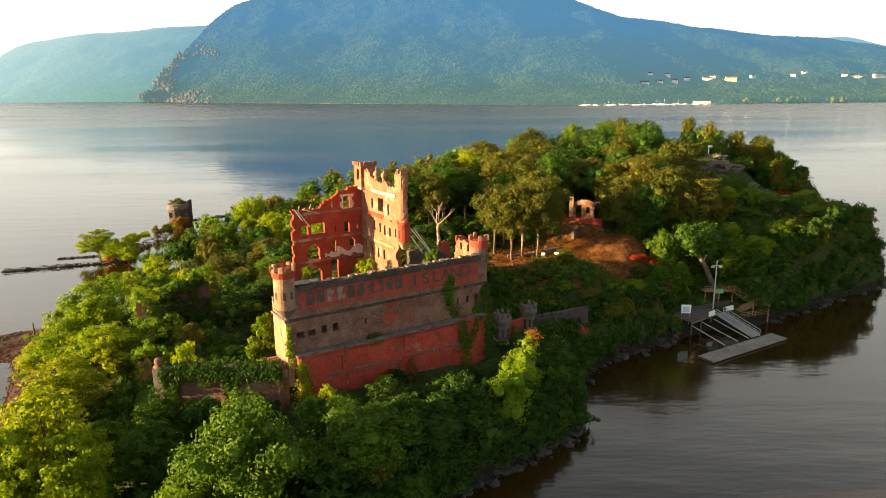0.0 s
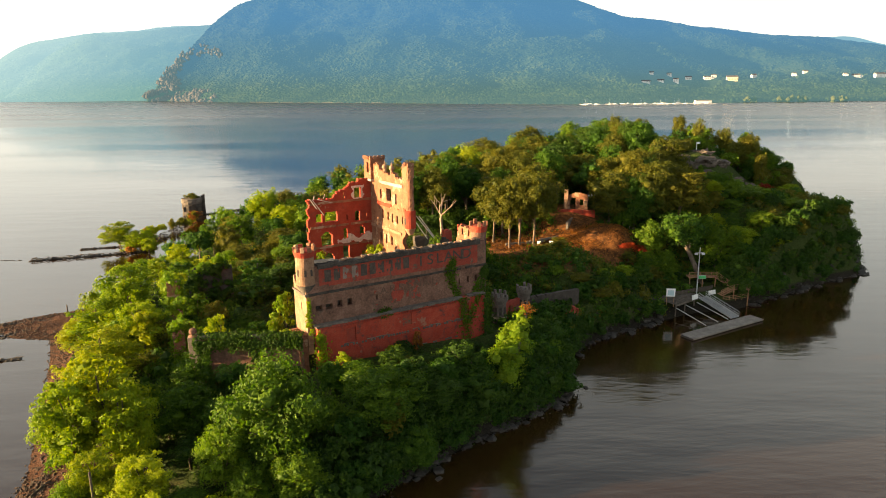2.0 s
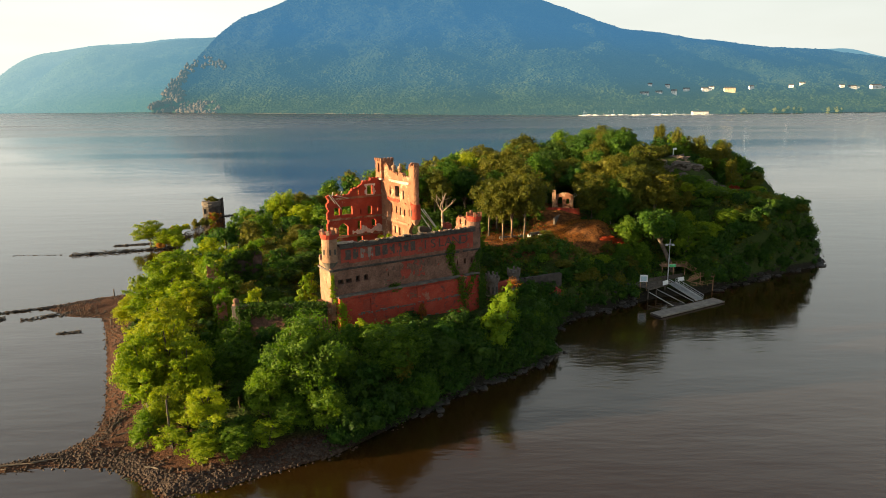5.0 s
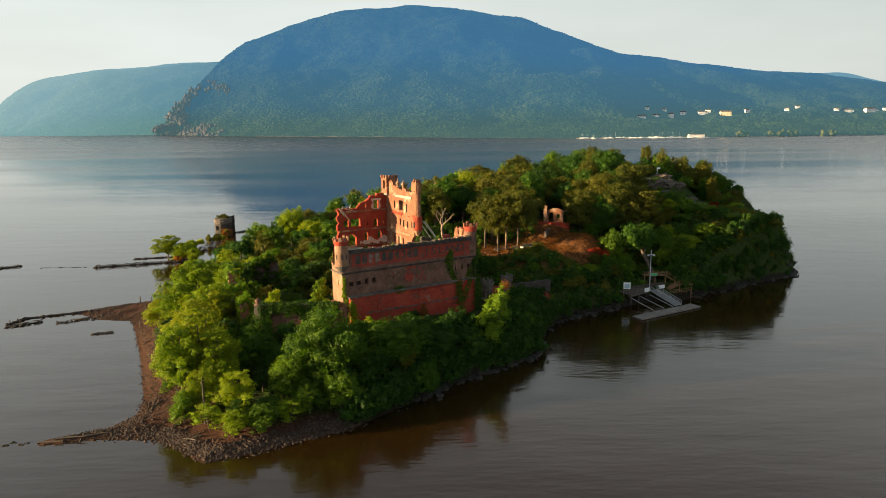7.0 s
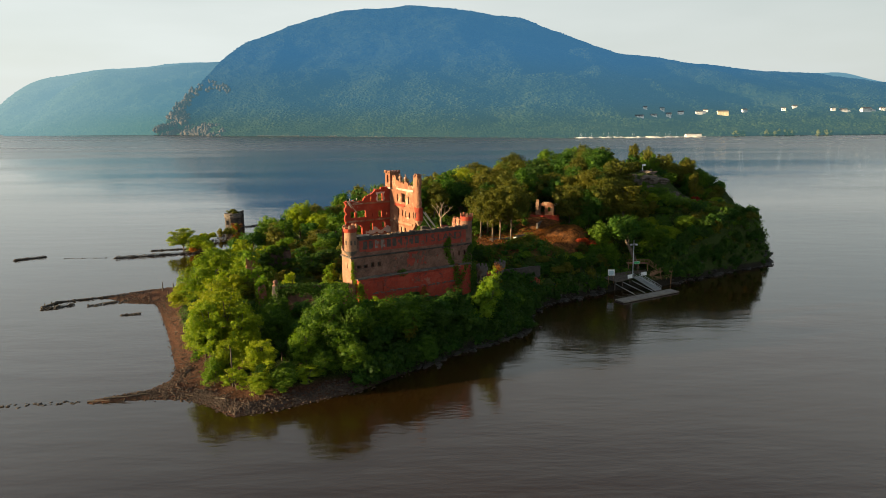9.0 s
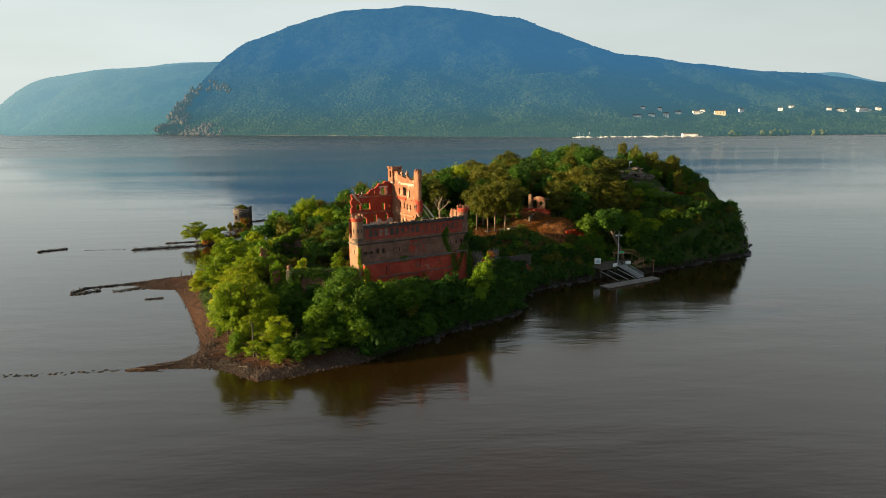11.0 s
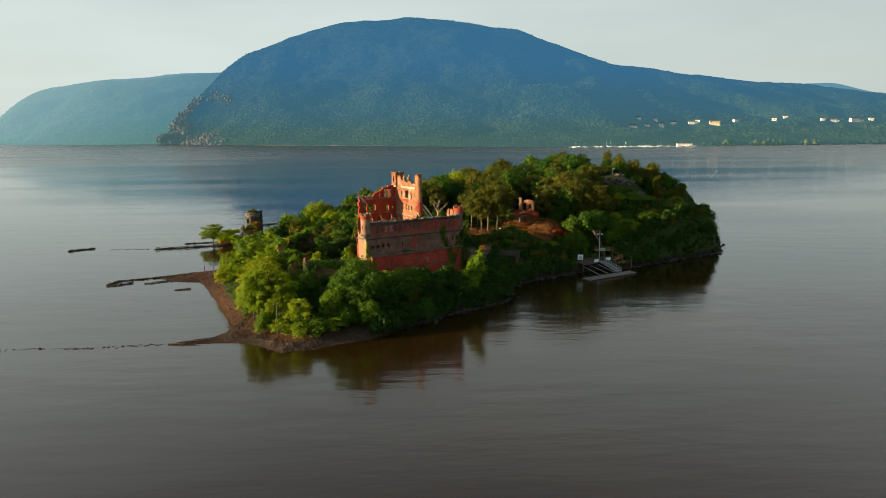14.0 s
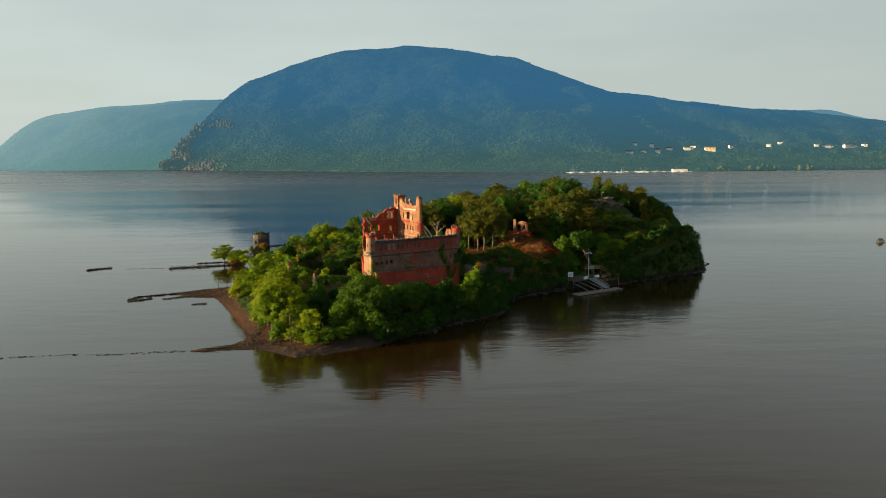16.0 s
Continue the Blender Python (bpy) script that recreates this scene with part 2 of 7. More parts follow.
METAL = surface("galvanised_metal", (0.35, 0.37, 0.38), (0.46, 0.48, 0.49), (0.56, 0.58, 0.59), 1.0, 9.0, 0.45, 0.1, 0.01, metal=0.6, stains=0.15)
WHITE = surface("white_paint", (0.62, 0.63, 0.62), (0.74, 0.75, 0.74), (0.8, 0.8, 0.79), 0.7, 6.0, 0.6, 0.15, 0.01, stains=0.12)
GREEN_PAINT = surface("green_paint", (0.05, 0.36, 0.12), (0.07, 0.46, 0.16), (0.1, 0.52, 0.2), 0.7, 6.0, 0.6, 0.1, 0.01, stains=0.05)
ROOF_GREY = surface("slate_roof", (0.07, 0.07, 0.075), (0.11, 0.11, 0.115), (0.16, 0.16, 0.165), 0.3, 2.0, 0.8, 0.3, 0.05)
HOUSE_CREAM = surface("cream_walls", (0.62, 0.52, 0.36), (0.72, 0.62, 0.44), (0.78, 0.69, 0.5), 0.2, 2.0, 0.8, 0.1, 0.02, stains=0.1)
GLASS_DARK = surface("window_glass", (0.02, 0.024, 0.028), (0.03, 0.035, 0.04), (0.045, 0.05, 0.055), 0.3, 2.0, 0.12, 0.02, 0.01, stains=0.0, spec=0.6)


def make_ground():
    m, n, l, out, bsdf = nodes_of("island_ground")
    co = n.new("ShaderNodeTexCoord").outputs["Object"]
    big, mid_n, fine = noise_node(n, l, co, 0.09, 5.0), noise_node(n, l, co, 0.7, 6.0, 0.7), noise_node(n, l, co, 3.5, 6.0, 0.75)
    litter = ramp_node(n, l, mid_n, [(0.36, (0.05, 0.024, 0.011)), (0.5, (0.12, 0.052, 0.019)), (0.62, (0.24, 0.10, 0.032))])
    green = ramp_node(n, l, fine, [(0.35, (0.016, 0.03, 0.008)), (0.65, (0.06, 0.085, 0.02))])
    # the leaf litter lies in the clearing and along its path
    away, m1, ragged_ = n.new("ShaderNodeVectorMath"), n.new("ShaderNodeMapRange"), n.new("ShaderNodeMath")
    away.operation, ragged_.operation = "DISTANCE", "MULTIPLY_ADD"
    away.inputs[1].default_value = (25.0, 31.0, 14.0)
    ragged_.inputs[1].default_value = 22.0
    l.new(co, away.inputs[0])
    l.new(big, ragged_.inputs[0])
    l.new(away.outputs["Value"], ragged_.inputs[2])
    m1.inputs["From Min"].default_value, m1.inputs["From Max"].default_value = 29.0, 33.0
    l.new(ragged_.outputs[0], m1.inputs["Value"])
    col = mix_node(n, l, m1.outputs["Result"], litter, green)
    # gravel and mud of the shore below the vegetation
    sep = n.new("ShaderNodeSeparateXYZ")
    l.new(co, sep.inputs[0])
    shore = n.new("ShaderNodeMapRange")
    shore.inputs["From Min"].default_value, shore.inputs["From Max"].default_value = 1.7, 1.2
    l.new(sep.outputs["Z"], shore.inputs["Value"])
    gravel = ramp_node(n, l, fine, [(0.34, (0.026, 0.014, 0.009)), (0.5, (0.075, 0.036, 0.022)), (0.64, (0.15, 0.076, 0.046))])
    # the gravel lies on the western shores; the eastern foot is dark rock and earth
    east = n.new("ShaderNodeMapRange")
    east.inputs["From Min"].default_value, east.inputs["From Max"].default_value = -22.0, -8.0
    l.new(sep.outputs["X"], east.inputs["Value"])
    foot = ramp_node(n, l, fine, [(0.34, (0.010, 0.009, 0.007)), (0.5, (0.022, 0.019, 0.014)), (0.64, (0.045, 0.038, 0.029))])
    gravel = mix_node(n, l, east.outputs["Result"], gravel, foot)
    col = mix_node(n, l, shore.outputs["Result"], col, gravel)
    l.new(col, bsdf.inputs["Base Color"])
    bsdf.inputs["Roughness"].default_value, bsdf.inputs["Specular IOR Level"].default_value = 0.95, 0.1
    bump_node(n, l, bsdf, fine, 0.9, 0.25)
    return m


def make_water():
    m, n, l, out, bsdf = nodes_of("river_water")
    co = n.new("ShaderNodeTexCoord").outputs["Object"]
    mp = n.new("ShaderNodeMapping")
    mp.inputs["Scale"].default_value, mp.inputs["Rotation"].default_value = (0.35, 1.0, 1.0), (0, 0, radians(-8))
    l.new(co, mp.inputs["Vector"])
    a, b = noise_node(n, l, mp.outputs["Vector"], 0.16, 3.0, 0.5), noise_node(n, l, mp.outputs["Vector"], 1.1, 2.0, 0.5)
    mp2 = n.new("ShaderNodeMapping")
    mp2.inputs["Scale"].default_value, mp2.inputs["Rotation"].default_value = (0.16, 1.0, 1.0), (0, 0, radians(5))
    l.new(co, mp2.inputs["Vector"])
    calm = noise_node(n, l, mp2.outputs["Vector"], 0.011, 4.0, 0.55)
    cm = n.new("ShaderNodeMapRange")
    cm.inputs["From Min"].default_value, cm.inputs["From Max"].default_value = 0.4, 0.62
    cm.inputs["To Min"].default_value, cm.inputs["To Max"].default_value = 0.4, 1.0
    l.new(calm, cm.inputs["Value"])
    sm = n.new("ShaderNodeMath")
    sm.operation = "MULTIPLY_ADD"
    sm.inputs[1].default_value = 0.17
    l.new(b, sm.inputs[0])
    l.new(a, sm.inputs[2])
    h = n.new("ShaderNodeMath")
    h.operation = "MULTIPLY"
    l.new(sm.outputs[0], h.inputs[0])
    l.new(cm.outputs["Result"], h.inputs[1])
    silt = ramp_node(n, l, noise_node(n, l, co, 0.02, 3.0), [(0.4, (0.0235, 0.0118, 0.0029)), (0.6, (0.0285, 0.0143, 0.0035))])
    l.new(silt, bsdf.inputs["Base Color"])
    rg = n.new("ShaderNodeMapRange")
    rg.inputs["From Min"].default_value, rg.inputs["From Max"].default_value = 0.42, 0.6
    rg.inputs["To Min"].default_value, rg.inputs["To Max"].default_value = 0.07, 0.14
    l.new(calm, rg.inputs["Value"])
    # wind ruffles the open river beyond the island
    sep, wind, ruffle = n.new("ShaderNodeSeparateXYZ"), n.new("ShaderNodeMapRange"), n.new("ShaderNodeMath")
    wind.interpolation_type = "SMOOTHSTEP"
    wind.inputs["From Min"].default_value, wind.inputs["From Max"].default_value, wind.inputs["To Max"].default_value = 250.0, 1100.0, 0.15
    l.new(co, sep.inputs[0])
    l.new(sep.outputs["Y"], wind.inputs["Value"])
    l.new(rg.outputs["Result"], ruffle.inputs[0])
    l.new(wind.outputs["Result"], ruffle.inputs[1])
    l.new(ruffle.outputs[0], bsdf.inputs["Roughness"])
    bsdf.inputs["IOR"].default_value = 1.57
    lull, hh = n.new("ShaderNodeMapRange"), n.new("ShaderNodeMath")
    lull.inputs["From Min"].default_value, lull.inputs["From Max"].default_value = 250.0, 1000.0
    lull.inputs["To Min"].default_value, lull.inputs["To Max"].default_value = 1.0, 0.2
    l.new(sep.outputs["Y"], lull.inputs["Value"])
    hh.operation = "MULTIPLY"
    l.new(h.outputs[0], hh.inputs[0])
    l.new(lull.outputs["Result"], hh.inputs[1])
    bump_node(n, l, bsdf, hh.outputs[0], 0.6, 0.22)
    return m


GROUND, WATER = make_ground(), make_water()


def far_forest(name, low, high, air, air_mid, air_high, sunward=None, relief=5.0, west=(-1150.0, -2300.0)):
    """Woods kilometres off: tones of the foot and of the heights; air: haze painted onto the surface as emission for a
    distant backdrop, deeper the higher and farther the land lies.
    """
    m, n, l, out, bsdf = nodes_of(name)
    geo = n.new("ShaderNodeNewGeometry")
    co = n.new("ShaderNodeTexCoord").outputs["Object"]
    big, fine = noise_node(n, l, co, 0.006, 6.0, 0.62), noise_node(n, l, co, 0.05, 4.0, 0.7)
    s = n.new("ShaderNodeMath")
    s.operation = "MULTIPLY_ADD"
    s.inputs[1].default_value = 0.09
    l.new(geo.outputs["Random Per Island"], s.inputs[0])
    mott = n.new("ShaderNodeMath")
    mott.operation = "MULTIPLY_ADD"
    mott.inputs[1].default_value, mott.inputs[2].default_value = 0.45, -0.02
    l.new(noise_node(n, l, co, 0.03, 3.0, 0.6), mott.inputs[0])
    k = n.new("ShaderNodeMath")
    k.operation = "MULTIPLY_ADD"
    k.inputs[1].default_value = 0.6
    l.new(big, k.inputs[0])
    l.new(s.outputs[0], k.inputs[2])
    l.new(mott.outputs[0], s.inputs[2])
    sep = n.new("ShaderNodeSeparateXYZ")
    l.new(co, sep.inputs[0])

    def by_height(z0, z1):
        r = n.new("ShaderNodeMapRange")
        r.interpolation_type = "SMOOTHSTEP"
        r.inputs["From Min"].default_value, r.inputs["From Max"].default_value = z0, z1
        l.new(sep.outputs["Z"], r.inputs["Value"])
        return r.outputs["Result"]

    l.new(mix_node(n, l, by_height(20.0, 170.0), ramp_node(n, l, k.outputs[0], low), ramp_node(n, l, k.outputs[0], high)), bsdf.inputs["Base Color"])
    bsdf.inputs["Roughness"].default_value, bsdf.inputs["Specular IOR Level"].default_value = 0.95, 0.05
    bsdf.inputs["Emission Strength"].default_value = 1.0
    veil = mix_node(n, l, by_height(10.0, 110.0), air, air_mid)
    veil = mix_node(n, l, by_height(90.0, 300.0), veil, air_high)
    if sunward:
        # the painted haze brightens towards the sun, westwards
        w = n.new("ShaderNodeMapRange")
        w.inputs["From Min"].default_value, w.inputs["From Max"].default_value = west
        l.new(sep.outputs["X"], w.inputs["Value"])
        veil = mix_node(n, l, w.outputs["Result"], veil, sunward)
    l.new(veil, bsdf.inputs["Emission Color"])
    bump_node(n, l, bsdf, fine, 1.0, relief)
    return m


# every far material below glows faintly with its own share of painted haze
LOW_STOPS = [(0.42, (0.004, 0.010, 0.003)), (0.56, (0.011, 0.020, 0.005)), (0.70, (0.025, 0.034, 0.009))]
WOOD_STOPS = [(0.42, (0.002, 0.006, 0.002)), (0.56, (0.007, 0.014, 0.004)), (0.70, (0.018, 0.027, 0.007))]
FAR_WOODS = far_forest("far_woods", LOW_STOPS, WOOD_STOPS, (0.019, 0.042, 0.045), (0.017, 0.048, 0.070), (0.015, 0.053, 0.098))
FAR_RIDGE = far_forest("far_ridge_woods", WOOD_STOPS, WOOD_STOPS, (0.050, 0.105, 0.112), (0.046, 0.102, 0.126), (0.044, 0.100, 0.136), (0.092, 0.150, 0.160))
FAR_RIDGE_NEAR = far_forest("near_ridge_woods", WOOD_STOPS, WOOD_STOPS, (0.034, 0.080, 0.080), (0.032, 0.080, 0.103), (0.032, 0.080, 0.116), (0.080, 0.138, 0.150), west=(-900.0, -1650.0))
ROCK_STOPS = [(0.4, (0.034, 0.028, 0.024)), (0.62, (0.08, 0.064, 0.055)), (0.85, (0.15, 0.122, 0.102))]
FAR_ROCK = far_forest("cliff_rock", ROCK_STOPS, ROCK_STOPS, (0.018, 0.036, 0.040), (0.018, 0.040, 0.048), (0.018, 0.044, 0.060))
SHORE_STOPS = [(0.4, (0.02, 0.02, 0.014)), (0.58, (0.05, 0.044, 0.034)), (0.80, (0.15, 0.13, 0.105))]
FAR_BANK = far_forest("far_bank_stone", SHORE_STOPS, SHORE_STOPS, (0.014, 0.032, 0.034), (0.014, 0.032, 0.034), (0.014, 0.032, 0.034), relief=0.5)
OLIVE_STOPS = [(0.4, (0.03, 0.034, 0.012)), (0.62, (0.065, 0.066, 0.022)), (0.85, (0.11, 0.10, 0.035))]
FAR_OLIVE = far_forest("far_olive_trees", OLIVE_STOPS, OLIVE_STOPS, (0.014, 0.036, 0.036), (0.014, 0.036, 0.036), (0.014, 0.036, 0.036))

# ---- helpers for meshes ----
def mesh_object(name, verts, faces, material, parent=None, label="", smooth=False):
    me = bpy.data.meshes.new(name)
    me.from_pydata(verts if isinstance(verts, list) else verts.tolist(), [], faces if isinstance(faces, list) else faces.tolist())
    me.update()
    if smooth:
        me.polygons.foreach_set("use_smooth", [True] * len(me.polygons))
    if material:
        me.materials.append(material)
    ob = new(name, me)
    if parent:
        ob.parent = parent
    if label:
        ob["label"] = label
    return ob


def part(name, bm, material, parent=None, label=""):
    me = bpy.data.meshes.new(name)
    bmesh.ops.recalc_face_normals(bm, faces=bm.faces[:])
    bm.to_mesh(me)
    bm.free()
    me.materials.append(material)
    ob = new(name, me)
    if parent:
        ob.parent = parent
    if label:
        ob["label"] = label
    return ob


def add_box(bm, x0, x1, y0, y1, z0, z1, bevel=0.0, m=None):
    r = bmesh.ops.create_cube(bm, size=1.0)
    t = Matrix.LocRotScale(((x0 + x1) / 2, (y0 + y1) / 2, (z0 + z1) / 2), None, (x1 - x0, y1 - y0, z1 - z0))
    bmesh.ops.transform(bm, matrix=(m @ t) if m else t, verts=r["verts"])
    if bevel:
        bmesh.ops.bevel(bm, geom=list({e for v in r["verts"] for e in v.link_edges}), offset=bevel, segments=1, affect="EDGES")


def box(x0, x1, y0, y1, z0, z1, bevel=0.0, m=None):
    bm = bmesh.new()
    add_box(bm, x0, x1, y0, y1, z0, z1, bevel, m)
    return bm


def add_beam(bm, a, b, w, h=None):
    """A square beam from a to b."""
    a, b = Vector(a), Vector(b)
    d = b - a
    q = d.to_track_quat("Z", "Y")
    r = bmesh.ops.create_cube(bm, size=1.0)
    bmesh.ops.transform(bm, matrix=Matrix.LocRotScale((a + b) / 2, q, (w, h or w, d.length)), verts=r["verts"])


def add_tube(bm, a, b, r0, r1=None, sides=8):
    a, b = Vector(a), Vector(b)
    d = b - a
    r = bmesh.ops.create_cone(bm, cap_ends=True, segments=sides, radius1=r0, radius2=r0 if r1 is None else r1, depth=d.length)
    bmesh.ops.transform(bm, matrix=Matrix.LocRotScale((a + b) / 2, d.to_track_quat("Z", "Y"), None), verts=r["verts"])


def beam(a, b, w, h=None):
    bm = bmesh.new()
    add_beam(bm, a, b, w, h)
    return bm


def tube(a, b, r0, r1=None, sides=8):
    bm = bmesh.new()
    add_tube(bm, a, b, r0, r1, sides)
    return bm


def empty(name, m=None):
    ob = new(name)
    if m:
        ob.matrix_world = m
    return ob


# ---- the island's shape ----
SHORE = np.array([(-57, -57.6), (-50, -55.8), (-41, -56.2), (-37, -59), (-32, -63), (-27, -61), (-20, -57), (-14, -53.5), (-8, -47), (-3, -41.5), (2.5, -36),
                  (8, -31), (14, -26.5), (19, -21), (20, -10), (26, -1), (33, 4.5), (41, 9.5), (49.5, 14.5), (60, 16.8), (67, 21.5), (77, 28), (89, 35.5), (99, 40.5),
                  (103.5, 46.5), (109, 60), (112, 78), (110, 105), (98, 132), (62, 146), (18, 140), (-24, 122), (-50, 96), (-61, 72), (-62, 48), (-67, 24), (-80, 16.5), (-87, 11),
                  (-79, 5), (-71, 4), (-66, -5), (-59.5, -18), (-53, -32), (-48.5, -42), (-47, -48), (-49, -53), (-57, -57)], float)
HEIGHTS = [(50, 18, 1.2), (56, 20.5, 1.8), (53, 22, 2.6), (46.5, 15, 1.0), (-6, -6, 10.5), (-6, -26, 7.0), (10, -6, 6.5), (-30, -12, 6.0), (-24, 10, 8.0), (24, 16, 12.0), (38, 32, 14.6), (31, 47, 16.2), (68, 68, 27.2), (60, 88, 26.0), (92, 92, 21.0),
           (84, 52, 15.5), (107, 66, 6.0), (0, 42, 13.5), (0, 80, 13.0), (30, 90, 19.0), (-45, 60, 4.5), (-58, 20, 2.6), (-46, -18, 3.0), (-44, -47, 1.0), (-36, -56, 0.9), (-24, -50, 1.8),
           (12, -22, 3.2), (22, 0, 5.0), (52, 24, 4.6), (40, 18, 7.0), (66, 32, 9.0), (52, 42, 16.0), (70, 48, 19.0), (95, 120, 12.0), (40, 125, 11.0), (-14, 20, 11.5), (-81, 10, 0.35), (-75, 7, 0.5), (-76, 13, 0.5)]


def shore_distance(x, y):
    """Metres to the shore, positive on the island."""
    x, y = np.asarray(x, float), np.asarray(y, float)
    best, inside = np.full(x.shape, 1e9), np.zeros(x.shape, bool)
    for (ax, ay), (bx, by) in zip(SHORE, np.roll(SHORE, -1, 0)):
        dx, dy = bx - ax, by - ay
        k = np.clip(((x - ax) * dx + (y - ay) * dy) / max(dx * dx + dy * dy, 1e-9), 0, 1)
        best = np.minimum(best, np.hypot(x - ax - k * dx, y - ay - k * dy))
        cross = (ay > y) != (by > y)
        inside ^= cross & (x < (bx - ax) * (y - ay) / (by - ay + 1e-12) + ax)
    return np.where(inside, best, -best)


def ground_z(x, y):
    x, y = np.asarray(x, float), np.asarray(y, float)
    num, den = 0, 0
    for hx, hy, hz in HEIGHTS:
        w = 1 / ((x - hx) ** 2 + (y - hy) ** 2 + 12) ** 1.6
        num, den = num + w * hz, den + w
    h, d = num / den, shore_distance(x, y)
    beach = np.maximum(np.clip((-8 - x) / 8, 0, 1) * np.clip((-36 - y) / 8, 0, 1), np.clip((-44 - x) / 8, 0, 1) * np.clip((28 - y) / 8, 0, 1))
    rise = np.clip(d / (1.6 + 0.12 * h + beach * (3.4 + 0.25 * h)), 0, 1)
    wob = 0.25 * np.sin(0.9 * x + 0.4 * y) * np.sin(0.7 * y - 0.3 * x) + 0.12 * np.sin(2.3 * x) * np.sin(2.1 * y + 1)
    inner = 0.12 + (h - 0.12) * rise ** 0.8 + wob * np.clip(d / 4, 0, 1) * 0.7
    return np.where(d > 0, inner, np.maximum(0.12 + d * 0.16, -2.5))


def gz(x, y):
    return float(ground_z(np.array([x]), np.array([y]))[0])


gx, gy = np.meshgrid(np.arange(-112, 141, 1.25), np.arange(-84, 166, 1.25), indexing="ij")
gh = ground_z(gx, gy)
gv = np.stack([gx, gy, gh], -1).reshape(-1, 3)
ni, nj = gx.shape
ids = np.arange(ni * nj).reshape(ni, nj)
gf = np.stack([ids[:-1, :-1], ids[1:, :-1], ids[1:, 1:], ids[:-1, 1:]], -1).reshape(-1, 4)
tagged(mesh_object("ground", gv, gf, GROUND, smooth=True), "brown leaf-strewn island ground with a gravel and mud shore", "ground", kind="structure")

wx = np.concatenate([np.linspace(-4700, -400, 12), np.linspace(-350, 350, 15), np.linspace(400, 4700, 12)])
wy = np.concatenate([np.linspace(-2500, -350, 6), np.linspace(-300, 400, 15), np.linspace(500, 4700, 12)])
vx, vy = np.meshgrid(wx, wy, indexing="ij")
wv = np.stack([vx, vy, np.zeros_like(vx)], -1).reshape(-1, 3)
ids = np.arange(vx.size).reshape(vx.shape)
wf = np.stack([ids[:-1, :-1], ids[1:, :-1], ids[1:, 1:], ids[:-1, 1:]], -1).reshape(-1, 4)
tagged(mesh_object("water", wv, wf, WATER), "calm brown river water with faint ripples", "water", kind="structure")
bed = mesh_object("river_bed", [(-4700, -2500, -3), (4700, -2500, -3), (4700, 4700, -3), (-4700, 4700, -3)], [(0, 1, 2, 3)], GROUND)
tagged(bed, "muddy river bed under the water", "ground", kind="structure")

# ---- the far shore: a long wooded mountain, a ridge behind it on either side ----
FAR_EYE = (0.0, -150.0, 45.0)


def slope_land(name, lateral, skyline, near, far, material, label, bulge=1.0, rough=10.0, back=1.25, cols=260, rows=80, seed=3):
    """Land that rises from the water at `near` metres to its skyline at `far` metres, over a range of bearings (tangents)."""
    a = np.linspace(lateral[0], lateral[-1], cols)
    sky = np.interp(a, lateral, skyline)
    k = np.ones(9) / 9
    sky = np.convolve(np.pad(sky, 4, mode="edge"), k, "valid")
    nr, fr = np.interp(a, lateral, near), np.interp(a, lateral, far)
    s = np.concatenate([np.linspace(-0.02, 1, rows), np.linspace(1.04, back, 8)])
    A, S = np.meshgrid(np.arange(cols), s, indexing="ij")
    D = nr[A] + (fr[A] - nr[A]) * S
    X, Y = FAR_EYE[0] + a[A] * D, FAR_EYE[1] + D
    top = FAR_EYE[2] + sky[A] * fr[A]
    up = np.clip(S, 0, 1)
    shape = up ** bulge * (1 - 0.0 * up)
    Z = top * shape * np.where(S > 1, 1 - (S - 1) * 1.6, 1)
    n1 = np.array([noise.fractal((x * 0.0032, y * 0.0032, seed), 0.9, 2.1, 5) for x, y in zip(X.ravel(), Y.ravel())]).reshape(X.shape)
    spur = np.array([noise.fractal((x * 0.0021, y * 0.0007, seed + 4), 1.0, 2.0, 3) for x, y in zip(X.ravel(), Y.ravel())]).reshape(X.shape)
    Z = Z + (n1 * rough * 4 - np.abs(spur) * rough * 6 * np.clip((fr[A] - nr[A] - 60) / 700, 0, 1)) * np.clip(up * (1.08 - up) * 3.4, 0, 1)
    Z = np.where(S < 0, -2, np.maximum(Z, 0.8))
    v = np.stack([X, Y, Z], -1)
    ids = np.arange(X.size).reshape(X.shape)
    f = np.stack([ids[:-1, :-1], ids[1:, :-1], ids[1:, 1:], ids[:-1, 1:]], -1).reshape(-1, 4)
    ob = mesh_object(name, v.reshape(-1, 3), f, material, smooth=True)
    tagged(ob, label, "mountain", kind="structure")
    return v


ICO = bmesh.new()
bmesh.ops.create_icosphere(ICO, subdivisions=1, radius=1.0)
ICO_V = np.array([v.co[:] for v in ICO.verts])
ICO_F = np.array([[v.index for v in f.verts] for f in ICO.faces])
ICO.free()


OCT_V = np.array([(1, 0, 0), (-1, 0, 0), (0, 1, 0), (0, -1, 0), (0, 0, 1), (0, 0, -1)], float)
OCT_F = np.array([(0, 2, 4), (2, 1, 4), (1, 3, 4), (3, 0, 4), (2, 0, 5), (1, 2, 5), (3, 1, 5), (0, 3, 5)])


